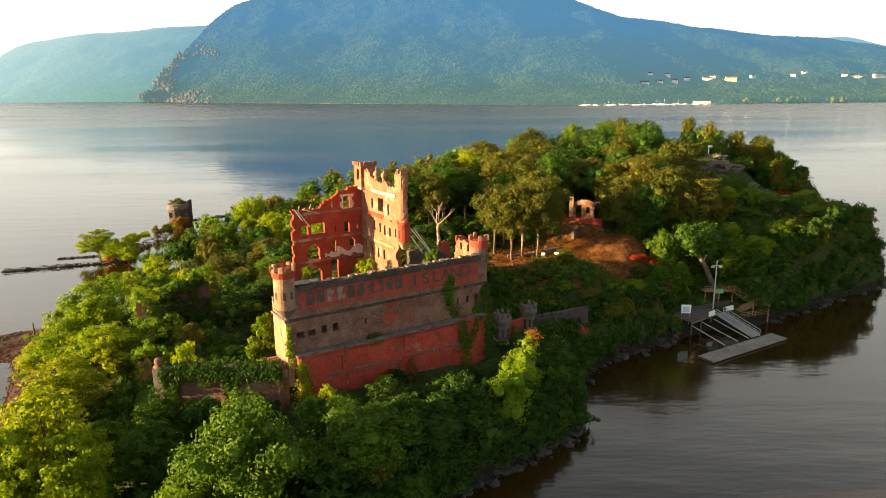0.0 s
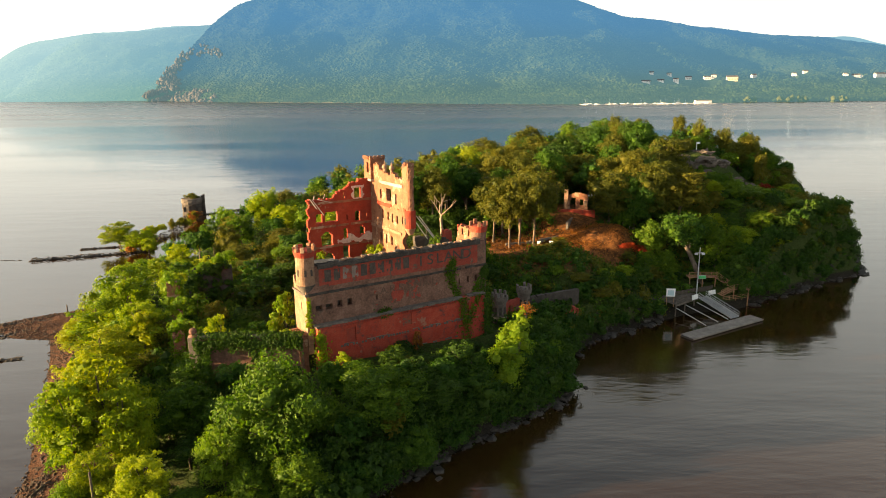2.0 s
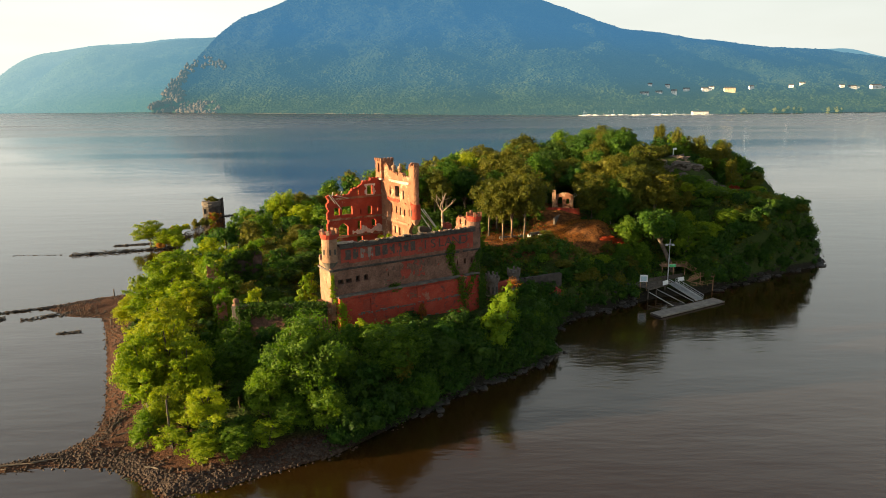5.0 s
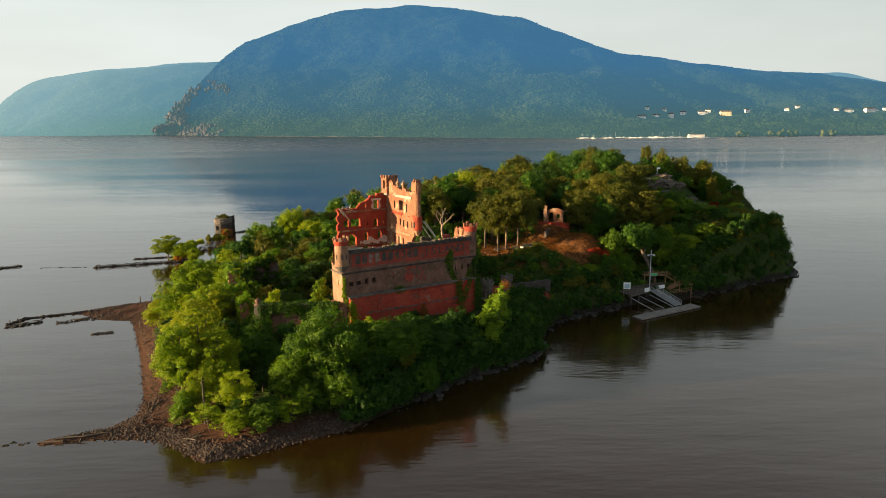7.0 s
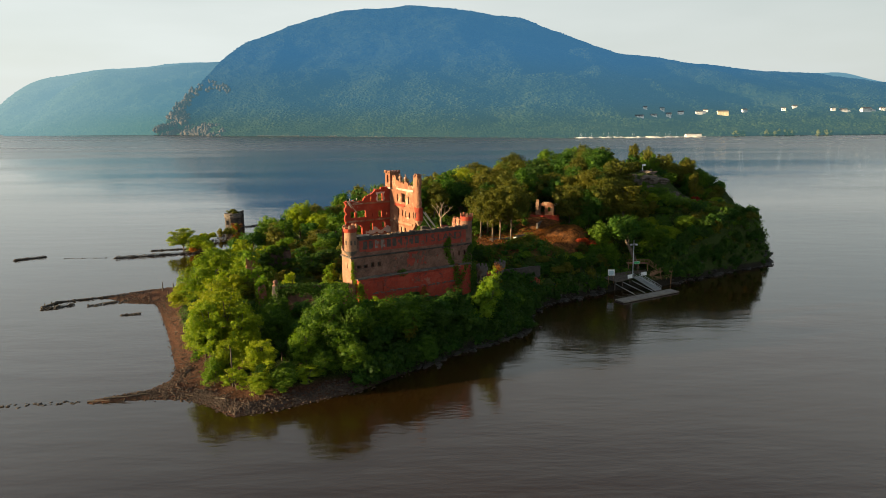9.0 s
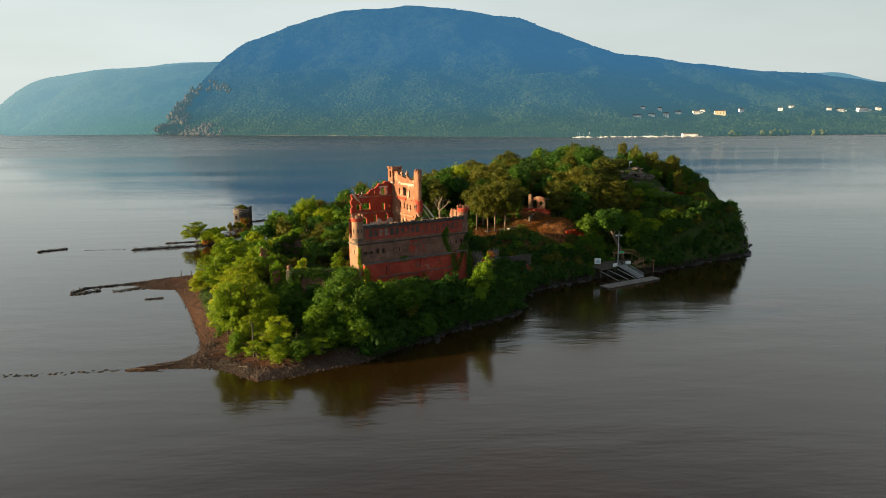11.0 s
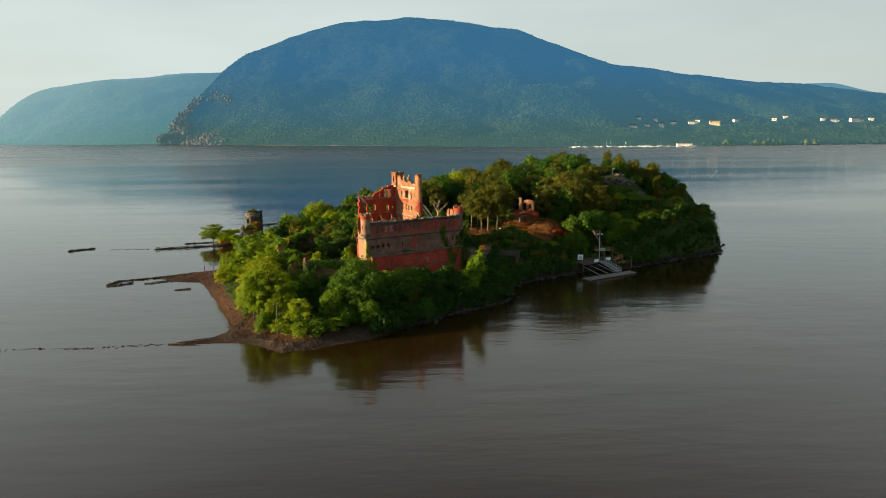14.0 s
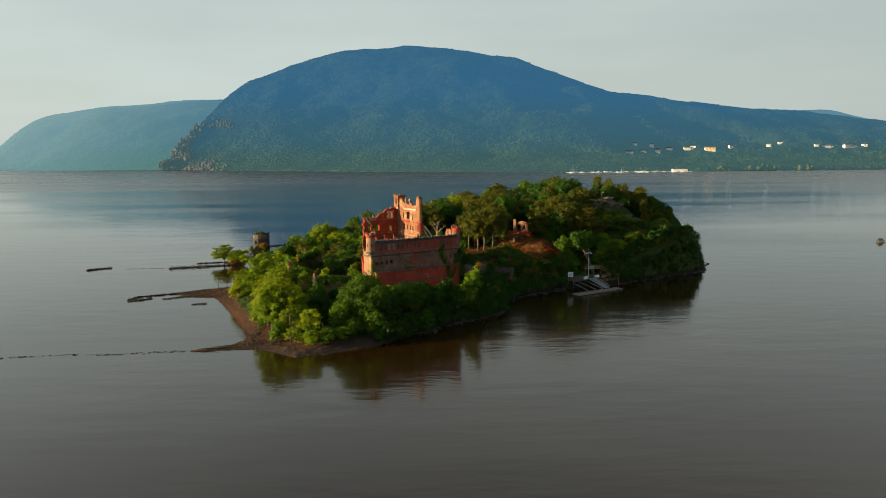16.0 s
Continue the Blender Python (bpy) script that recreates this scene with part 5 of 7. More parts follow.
low_wall("path_wall", (14.5, 28.0), (21.0, 29.6), 9.5, gz(18, 29) + 0.4, 0.5, STONE_GREY, "low grey stone wall beside the path", 0.2, 22)
low_wall("path_wall", (44.5, 33.5), (51.0, 37.0), 12.0, gz(47, 35) + 0.5, 0.5, STONE_GREY, "low grey stone wall above the slope", 0.2, 23)
blk = tagged(empty("stone_block", pose(42.5, 36.2, gz(42.5, 36.2), 0, 0, 12)), "pale square stone block at the path's edge", "stone")
part("block", box(-0.8, 0.8, -0.5, 0.5, -0.3, 1.3, 0.08), STONE_PALE, blk)
for x, y, w in ((21.5, 27.2, 0.4), (24.2, 27.6, 0.5)):
    sg = tagged(empty("notice_board", pose(x, y, gz(x, y), 0, 0, -8)), "white notice board on short posts by the path", "sign", "notice boards")
    part("board", box(-w, w, -0.05, 0.05, 0.7, 1.25, 0.02), WHITE, sg)
    for k in (-1, 1):
        part("post", box(k * w * 0.8 - 0.05, k * w * 0.8 + 0.05, 0.05, 0.14, -0.2, 1.25), TIMBER, sg)
flag = tagged(empty("marker_post", pose(68.6, 66.5, gz(68.6, 66.5))), "white marker post on the rocky hilltop", "post")
part("post", tube((0, 0, -0.3), (0, 0, 2.4), 0.12, 0.1, 8), WHITE, flag)
part("plate", box(-0.1, 0.9, -0.06, 0.06, 1.9, 2.4, 0.02), WHITE, flag)

# grey rock outcrops on the hill: broken ledges, half sunk in the slope
HILL_ROCK = surface("hill_rock", (0.045, 0.036, 0.028), (0.10, 0.082, 0.066), (0.19, 0.16, 0.135), 0.5, 2.5, 0.95, 0.9, 0.15, stains=0.5, stain=(0.035, 0.04, 0.022))
rnd = random.Random(33)
for x, y, w in ((70, 62, 3.0), (74, 63.5, 2.6), (66, 61, 2.2), (78, 62, 2.2), (72.5, 59, 2.2), (60, 40.5, 2.0), (79, 44, 2.2), (80.5, 61, 2.6), (84.5, 61.5, 2.2), (76, 60, 2.4), (64, 63.5, 2.2), (68, 59, 2.0), (82, 64, 2.0), (70, 66, 2.2)):
    bm = bmesh.new()
    bmesh.ops.create_icosphere(bm, subdivisions=3, radius=1.0)
    for v in bm.verts:
        c = v.co * 2.1 + Vector((x, y, 0))
        k = 0.85 + 0.55 * noise.cell(c) * 0.5 + 0.4 * noise.fractal(v.co * 1.9 + Vector((x, y, 0)), 0.9, 2.2, 5)
        v.co = Vector((v.co.x * w * 1.3 * k, v.co.y * w * 0.75 * k, math.copysign(abs(v.co.z) ** 0.6, v.co.z) * w * 0.42 * k))
    ob = part("boulder", bm, HILL_ROCK)
    ob.matrix_world = pose(x, y, gz(x, y) - 0.12 * w, rnd.uniform(8, 22), rnd.uniform(-8, 8), rnd.uniform(-35, 35))
    tagged(ob, "weathered grey rock outcrop on the hill", "rock", "hill outcrops")

# ---- plants ----
def leaf_sprays(points, normals, size, rng, fold=0.18, droop=0.25, jitter=0.5):
    """Small folded leaf sprays, one four-cornered island each."""
    n = len(points)
    nrm = normals + rng.normal(0, jitter, (n, 3)) + np.array([0, 0, 0.15])
    nrm /= np.linalg.norm(nrm, axis=1, keepdims=True) + 1e-9
    t = np.cross(nrm, rng.normal(0, 1, (n, 3)))
    t /= np.linalg.norm(t, axis=1, keepdims=True) + 1e-9
    b = np.cross(nrm, t)
    ln, wd = size * rng.uniform(0.6, 1.3, (n, 1)), size * rng.uniform(0.4, 0.8, (n, 1))
    lift = nrm * size * fold
    v = np.stack([points - t * ln * 0.5 - np.array([0, 0, 1]) * droop * ln * 0.3, points - b * wd * 0.5 + lift, points + t * ln * 0.5 - np.array([0, 0, 1]) * droop * ln * 0.3, points + b * wd * 0.5 + lift], 1).reshape(-1, 3)
    f = np.arange(4 * n).reshape(n, 4)
    return v, f


def crown_mesh(name, centres, radii, per, size, rng, core=0.62, flat=0.85, sub=0):
    """Leaves over the boughs of a crown; with sub, each bough carries that many smaller tufts on its outer and upper side."""
    pts, nrm = [], []
    tufts = [(np.asarray(c), r, np.zeros(3)) for c, r in zip(centres, radii)]
    if sub:
        tufts = []
        for c, r in zip(centres, radii):
            d = rng.normal(0, 1, (sub, 3)) + np.array([0, 0, 0.35])
            d /= np.linalg.norm(d, axis=1, keepdims=True)
            for way in d:
                tufts.append((c + way * np.array([1, 1, flat]) * r * rng.uniform(0.5, 0.95), r * rng.uniform(0.30, 0.52), way * 0.7))
    mean = np.mean([q[1] for q in tufts])
    for c, r, out in tufts:
        k = max(7 if sub else 12, int(per * (r / mean) ** 2))
        d = rng.normal(0, 1, (k, 3)) + out
        d[:, 2] += 0.2
        d /= np.linalg.norm(d, axis=1, keepdims=True)
        pts.append(c + d * np.array([1, 1, flat]) * r * rng.uniform(0.55, 1.36, (k, 1)))
        nrm.append(d + out)
    v, f = leaf_sprays(np.concatenate(pts), np.concatenate(nrm), size, rng)
    if core:
        m, nv = len(centres), len(ICO_V)
        cv = ICO_V[None] * (1 + rng.uniform(-0.25, 0.2, (m, nv, 1))) * (np.asarray(radii) * core)[:, None, None] * np.array([1, 1, flat]) + np.asarray(centres)[:, None, :]
        cf = (ICO_F[None] + (np.arange(m) * nv)[:, None, None]).reshape(-1, 3) + len(v)
        faces = f.tolist() + cf.tolist()
        v = np.concatenate([v, cv.reshape(-1, 3)])
    else:
        faces = f.tolist()
    me = bpy.data.meshes.new(name)
    me.from_pydata(v.tolist(), [], faces)
    me.materials.append(LEAF_GREEN)
    return me


def tube_path(path, radii, sides=7):
    """Vertices and faces of a tapered limb along a path."""
    vs, fs = [], []
    for k, (p, r) in enumerate(zip(path, radii)):
        d = Vector(path[min(k + 1, len(path) - 1)]) - Vector(path[max(k - 1, 0)])
        q = d.to_track_quat("Z", "Y")
        for s in range(sides):
            a = 2 * math.pi * s / sides
            vs.append(tuple(Vector(p) + q @ Vector((math.cos(a) * r, math.sin(a) * r, 0))))
    for k in range(len(path) - 1):
        for s in range(sides):
            a, b = k * sides + s, k * sides + (s + 1) % sides
            fs.append((a, b, b + sides, a + sides))
    return vs, fs


def trunk_mesh(name, height, radius, goals, rng, bark, lean=0.3):
    verts, faces = [], []

    def add(path, radii):
        v, f = tube_path(path, radii)
        o = len(verts)
        verts.extend(v)
        faces.extend(tuple(i + o for i in q) for q in f)

    top = np.array([rng.normal(0, lean), rng.normal(0, lean), height * 0.75])
    base = [np.array([0, 0, -0.6]), np.array([0, 0, 0.4]), top * 0.35 + rng.normal(0, 0.12, 3), top * 0.7 + rng.normal(0, 0.15, 3), top]
    add([tuple(p) for p in base], [radius * 1.5, radius * 1.05, radius * 0.85, radius * 0.6, radius * 0.3])
    for g in goals:
        k = rng.uniform(0.3, 0.8)
        s = top * k
        mid = s * 0.5 + np.array(g) * 0.5 + np.array([0, 0, 0.25])
        add([tuple(s), tuple(mid), tuple(g)], [radius * 0.45, radius * 0.28, radius * 0.08])
    me = bpy.data.meshes.new(name)
    me.from_pydata(verts, [], faces)
    me.polygons.foreach_set("use_smooth", [True] * len(me.polygons))
    me.materials.append(bark)
    return me


def envelope(rng, n, radius, low, high, lump, spread=0.14):
    """Boughs of a crown over an uneven, lobed egg between the heights low and high."""
    c, r = [], []
    mid, half = (low + high) / 2, (high - low) / 2
    p2, p3 = rng.uniform(0, 6.283, 2)
    reach = 1.0 - lump * 0.62
    for i in range(n):
        z = 1 - 1.8 * (i + 0.5) / n
        a = i * 2.39996 + rng.uniform(-0.5, 0.5)
        w = math.sqrt(max(0.06, 1 - z * z)) * (1 + 0.16 * math.sin(2 * a + p2 + z) + 0.12 * math.sin(3 * a + p3 - 2 * z))
        k = rng.uniform(0.45, 1.0) * reach
        c.append((math.cos(a) * w * radius * k + rng.normal(0, spread), math.sin(a) * w * radius * k + rng.normal(0, spread), mid + z * half * rng.uniform(0.62, 0.97)))
        r.append(radius * lump * rng.uniform(0.62, 1.3) * (1.1 - 0.25 * max(z, 0)))
    c.append((0, 0, mid + 0.2))
    r.append(radius * 0.35)
    return np.array(c), np.array(r)


PLANT = {}


def plant_kind(key, height, radius, low, n, tufts, per, leaf, lump, trunk, seed, bark=None, flat=0.85, core=0.5):
    rng_k = np.random.default_rng(seed)
    c, r = envelope(rng_k, n, radius, low, height - radius * lump * 0.6, lump)
    crown = crown_mesh("crown", c, r, per, leaf, rng_k, core, flat, tufts)
    stem = trunk_mesh("trunk", height, trunk, [c[i] for i in range(2, len(c) - 1, max(1, len(c) // 8))], rng_k, bark or BARK)
    PLANT[key] = (crown, stem, height, radius)


plant_kind("oak", 12.0, 4.6, 1.0, 32, 11, 20, 0.38, 0.35, 0.26, 1)
plant_kind("ash", 13.0, 3.7, 2.4, 26, 11, 17, 0.38, 0.36, 0.22, 2)
plant_kind("maple", 10.0, 4.0, 0.9, 28, 11, 18, 0.38, 0.34, 0.22, 3)
plant_kind("elm", 9.0, 3.2, 0.7, 24, 10, 18, 0.36, 0.37, 0.18, 4)
plant_kind("locust", 12.0, 4.0, 0.8, 44, 7, 18, 0.38, 0.29, 0.20, 5, core=0.4, flat=0.6)
plant_kind("sapling", 6.0, 2.1, 0.8, 13, 6, 17, 0.32, 0.40, 0.10, 6)
plant_kind("bush", 3.0, 2.0, 0.1, 9, 6, 17, 0.34, 0.44, 0.06, 7)
plant_kind("scrub", 2.0, 1.7, 0.0, 7, 6, 17, 0.32, 0.46, 0.05, 8)
plant_kind("tall_oak", 14.0, 4.2, 4.2, 28, 11, 16, 0.40, 0.34, 0.24, 10)


def grow(key, leaf, x, y, top, radius, label, name="tree", group="", base=None, turn=None, rnd=random.Random(77)):
    crown, stem, h, r = PLANT[key]
    z = gz(x, y) if base is None else base
    sz, sr = max(0.25, (top - z) / h), radius / r
    ob = new(name)
    ob.matrix_world = Matrix.Translation((x, y, z)) @ Matrix.Rotation(rnd.uniform(0, 6.28) if turn is None else turn, 4, "Z") @ Matrix.Diagonal((sr, sr * rnd.uniform(0.88, 1.12), sz, 1))
    for nm, me, mat in (("trunk", stem, None), ("crown", crown, leaf)):
        o = new(nm, me)
        o.parent = ob
        if mat:
            o.material_slots[0].link = "OBJECT"
            o.material_slots[0].material = mat
    return tagged(ob, label, "bush" if name in ("bush", "shrub") else "tree", group)


# the tall trees that make the outline: x, y, height of the top, radius of the crown
CANOPY = []


def grove(rows, kinds, leaves, label, group, seed, name="tree"):
    rnd = random.Random(seed)
    for x, y, top, r in rows:
        CANOPY.append((x, y, top, r))
        grow(rnd.choice(kinds), rnd.choice(leaves), x, y, top, r, label, name, group, rnd=rnd)


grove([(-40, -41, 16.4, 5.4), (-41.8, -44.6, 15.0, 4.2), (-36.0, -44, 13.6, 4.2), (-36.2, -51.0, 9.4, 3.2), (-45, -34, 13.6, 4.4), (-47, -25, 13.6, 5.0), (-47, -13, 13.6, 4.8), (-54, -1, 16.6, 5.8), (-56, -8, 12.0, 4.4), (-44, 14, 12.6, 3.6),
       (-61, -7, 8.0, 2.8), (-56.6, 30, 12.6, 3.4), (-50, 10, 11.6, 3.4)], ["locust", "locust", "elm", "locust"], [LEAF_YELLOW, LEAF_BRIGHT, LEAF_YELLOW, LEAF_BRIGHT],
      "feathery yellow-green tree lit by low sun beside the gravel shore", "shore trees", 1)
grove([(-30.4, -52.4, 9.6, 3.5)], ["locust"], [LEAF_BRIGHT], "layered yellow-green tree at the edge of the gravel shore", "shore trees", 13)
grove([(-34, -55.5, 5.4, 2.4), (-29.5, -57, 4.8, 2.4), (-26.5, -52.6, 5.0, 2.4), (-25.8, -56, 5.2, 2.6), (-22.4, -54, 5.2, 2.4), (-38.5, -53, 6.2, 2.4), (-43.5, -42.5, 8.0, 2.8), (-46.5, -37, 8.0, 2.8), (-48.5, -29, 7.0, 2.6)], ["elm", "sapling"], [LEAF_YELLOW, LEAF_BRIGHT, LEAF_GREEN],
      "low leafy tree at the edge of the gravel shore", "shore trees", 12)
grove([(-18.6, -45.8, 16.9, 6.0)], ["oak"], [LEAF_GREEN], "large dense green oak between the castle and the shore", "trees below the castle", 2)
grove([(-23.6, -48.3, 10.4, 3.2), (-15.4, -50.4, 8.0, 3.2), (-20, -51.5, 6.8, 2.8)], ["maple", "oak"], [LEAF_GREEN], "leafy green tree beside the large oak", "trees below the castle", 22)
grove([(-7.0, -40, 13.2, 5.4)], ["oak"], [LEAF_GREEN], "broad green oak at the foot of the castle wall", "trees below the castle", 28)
# the castle's shade on these trees is in their leaf tone
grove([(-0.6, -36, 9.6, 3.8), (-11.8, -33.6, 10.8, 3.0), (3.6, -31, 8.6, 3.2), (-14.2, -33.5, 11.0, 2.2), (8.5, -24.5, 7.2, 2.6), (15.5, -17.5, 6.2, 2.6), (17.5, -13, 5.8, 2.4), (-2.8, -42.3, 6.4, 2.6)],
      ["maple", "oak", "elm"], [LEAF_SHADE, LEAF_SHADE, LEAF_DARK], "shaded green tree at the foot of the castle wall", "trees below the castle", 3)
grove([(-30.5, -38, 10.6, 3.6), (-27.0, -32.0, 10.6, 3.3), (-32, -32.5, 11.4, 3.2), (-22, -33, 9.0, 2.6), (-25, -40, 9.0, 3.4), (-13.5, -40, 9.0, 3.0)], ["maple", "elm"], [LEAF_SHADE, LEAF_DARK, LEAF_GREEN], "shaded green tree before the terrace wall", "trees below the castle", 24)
grove([(-31, -25.2, 15.4, 2.0), (-24.6, -11.5, 14.0, 1.9), (-25.4, -15.0, 11.8, 1.5)], ["sapling"], [LEAF_BRIGHT, LEAF_VINE], "bright sunlit young tree rising from the creeper", "hollow trees", 14)
grove([(-54.5, 46, 15.2, 3.2)], ["locust"], [LEAF_GREEN], "slender open-crowned tree at the west shore", "trees behind the castle", 16)
grove([(-50, 54, 14.4, 4.2), (-48, 70, 18.4, 4.8), (-40, 62, 15.6, 4.4), (-36, 76, 16.6, 4.4), (-30, 66, 16.0, 4.2), (-24, 80, 20.4, 4.2), (-27, 50, 15.5, 4.2), (-36, 40, 13.4, 4.0), (-32, 26, 12.6, 3.8), (-24, 36, 15.8, 4.0), (-20, 62, 19.0, 4.2), (-44, 30, 12.0, 3.8)],
      ["maple", "ash", "oak"], [LEAF_BRIGHT, LEAF_OLIVE, LEAF_GREEN, LEAF_OLIVE], "yellow-green tree behind the castle ruin", "trees behind the castle", 4)
# the tall wood behind the castle: high crowns over bare trunks, its upper surface climbing eastwards
def wood_rows(seed):
    rnd_, rows = random.Random(seed), []
    for y, step in ((35.5, 5.8), (41.5, 6.0), (48.5, 6.6), (56.5, 7.0), (66, 7.4), (77, 8.2), (90, 8.6)):
        x = -15 + rnd_.uniform(0, 3)
        while x < 57:
            a, b = x + rnd_.uniform(-1, 1), y + rnd_.uniform(-1.5, 1.5)
            x += step
            limit = float(np.interp(a, [-14, -5, 0, 8, 16, 24, 30, 38, 46, 55], [24.3, 25.8, 29.0, 31.0, 30.0, 31.6, 34.0, 34.0, 36.2, 37.4])) - (b - 66) * 0.12 - 0.5
            shade_of_clearing = ((a - 31) / 15) ** 2 + ((b - 28) / 8.5) ** 2 < 1 or ((a - 33) / 7) ** 2 + ((b - 42) / 5.5) ** 2 < 1
            lane = -16 < a < 32 and abs(b - 43.5 - 0.21 * (a - 33)) < 4.4
            if not (shade_of_clearing or lane):
                rows.append((a, b, min(limit, gz(a, b) + rnd_.uniform(12.5, 16.5)), rnd_.uniform(4.4, 5.6)))
    return rows


WOOD = wood_rows(4)
# dark leaves here carry the shade cast by higher canopy
grove([w for w in WOOD if w[0] > 27], ["ash", "oak"], [LEAF_DARK, LEAF_OLIVE, LEAF_OLIVE, LEAF_SHADE], "tall dark green oak on the wooded rise", "hill trees", 35)
grove([w for w in WOOD if w[0] <= 27], ["tall_oak", "ash", "tall_oak"], [LEAF_OLIVE, LEAF_SHADE, LEAF_OLIVE, LEAF_OLIVE], "tall olive-green oak on the wooded rise", "hill trees", 5)
grove([(29, 101, 32.4, 5.9), (14, 99, 29.0, 5.9), (42, 102, 33.6, 5.9), (54, 108, 35.4, 5.9)], ["tall_oak", "ash"], [LEAF_OLIVE, LEAF_GREEN], "tall olive-green oak on the wooded rise", "hill trees", 15)
grove([(64, 104, 34.6, 4.4), (73, 94, 36.6, 2.6), (76, 85, 35.6, 2.4), (81, 80, 33.0, 3.4), (89, 84, 31.4, 3.6), (93, 80, 27.2, 3.6), (96, 84, 26.0, 3.4), (98.5, 79, 21.6, 3.2), (62, 92, 33.0, 4.0), (56, 72, 30.0, 4.0), (58, 60, 25.0, 3.8), (86, 72, 25.0, 2.2), (95, 72, 20.0, 3.6)],
      ["ash", "maple", "elm"], [LEAF_OLIVE, LEAF_OLIVE, LEAF_GREEN], "tree on the rocky hilltop catching the last sun", "hilltop trees", 6)
grove([(103, 60, 11.0, 3.6), (98, 54, 11.5, 3.8), (92, 48, 11.5, 3.6), (84, 44, 13.0, 3.8), (76, 38, 12.0, 3.6), (69, 34, 11.5, 3.2), (57, 38, 17.0, 3.0), (68, 42, 17.6, 3.4), (76, 48, 20.0, 3.6), (70, 54, 23.0, 3.2), (62, 48, 21.0, 3.6), (92, 62, 19.0, 3.4), (54, 34, 13.8, 2.8), (50, 38, 16.6, 3.0)],
      ["maple", "elm", "oak"], [LEAF_GREEN, LEAF_GREEN, LEAF_SHADE, LEAF_BRIGHT], "dark green tree on the steep shaded bank", "bank trees", 7)
grove([(107.5, 67.5, 13.4, 3.8)], ["locust"], [LEAF_DARK], "dark open-crowned tree at the island's eastern tip", "bank trees", 18)
# the sun these trees catch is put into the leaf colour
grove([(62.5, 35.5, 16.6, 3.4), (66.5, 48, 22.0, 2.6), (74, 32, 11.8, 3.0)], ["elm"], [LEAF_BRIGHT], "bright green young tree on the steep bank", "bank trees", 8)
grove([(44, 19, 9.0, 2.6), (37, 17, 9.6, 2.4), (32, 12, 8.4, 2.4), (27, 8, 7.6, 2.2), (40, 24, 10.8, 2.2), (47, 25, 9.5, 2.4), (30, 5, 6.4, 2.2)], ["elm", "sapling"], [LEAF_GREEN, LEAF_BRIGHT, LEAF_OLIVE], "small green tree above the landing", "landing trees", 9)

grove([(-9.2, 80, 23.6, 2.6)], ["elm"], [LEAF_RUST], "rust-tinged tree top behind the castle tower", "hill trees", 19)
grove([(8, 72, 29.6, 4.4), (3, 66, 27.6, 3.8)], ["oak"], [LEAF_YELLOW], "sunlit yellow-green oak on the wooded rise", "hill trees", 20)
grove([(55, 100, 35.6, 3.6)], ["oak"], [LEAF_OLIVE], "olive-brown oak on the hill's skyline", "hill trees", 21)
grove([(86, 66, 27.0, 2.0), (88, 78, 31.6, 4.0), (82, 74, 29.6, 3.6)], ["maple"], [LEAF_OLIVE], "golden-green tree on the rocky hilltop", "hilltop trees", 23)

# lighter kinds for the closed wood between them
plant_kind("wood_a", 9.0, 3.0, 0.8, 16, 7, 13, 0.44, 0.38, 0.18, 14)
plant_kind("wood_b", 10.0, 3.2, 1.4, 16, 7, 13, 0.44, 0.37, 0.18, 15)
plant_kind("wood_c", 8.0, 2.8, 0.4, 15, 7, 13, 0.44, 0.40, 0.16, 16)

# bushes over the rest of the island
def castle_uv(x, y):
    a = radians(32)
    dx, dy = x + 17.7, y + 27.0
    return dx * math.cos(a) + dy * math.sin(a), -dx * math.sin(a) + dy * math.cos(a)


def open_ground(x, y):
    """Where nothing taller than grass grows: the clearing and its path, the landing, the castle's walls."""
    u, v = castle_uv(x, y)
    clearing = ((x - 30) / 13) ** 2 + ((y - 28) / 6.0) ** 2 < 1 or ((x - 15) / 6) ** 2 + ((y - 24) / 6) ** 2 < 1
    landing = 44 < x < 64 and 8 < y < (25.2 if 51.5 < x < 60 else 21.5)
    cottage = (x - 31) ** 2 + (y - 46) ** 2 < 22 or ((x - 31) / 8) ** 2 + ((y - 39) / 5) ** 2 < 1
    rock = ((x - 75) / 14) ** 2 + ((y - 62.5) / 6) ** 2 < 1
    lane = -24 < x < 24 and 25 < y - 0.21 * (x - 30) < 34.5
    front = -3 < u < 31 and -2.2 < v < 1.6
    shell = 10 < u < 27 and 12 < v < 31 or 27 < u < 31 and 0 < v < 8 or -2.5 < u < 1.5 and -1 < v < 5.5
    return clearing or lane or landing or cottage or rock or front or shell


def canopy_top(x, y):
    num = den = 0.0
    for cx, cy, top, r in CANOPY:
        w = 1 / ((x - cx) ** 2 + (y - cy) ** 2 + 6) ** 2
        num, den = num + w * top, den + w
    return num / den


# a closed row of low trees that hang over the water along the steep shore
rnd = random.Random(62)
row_done, waterside = [], []
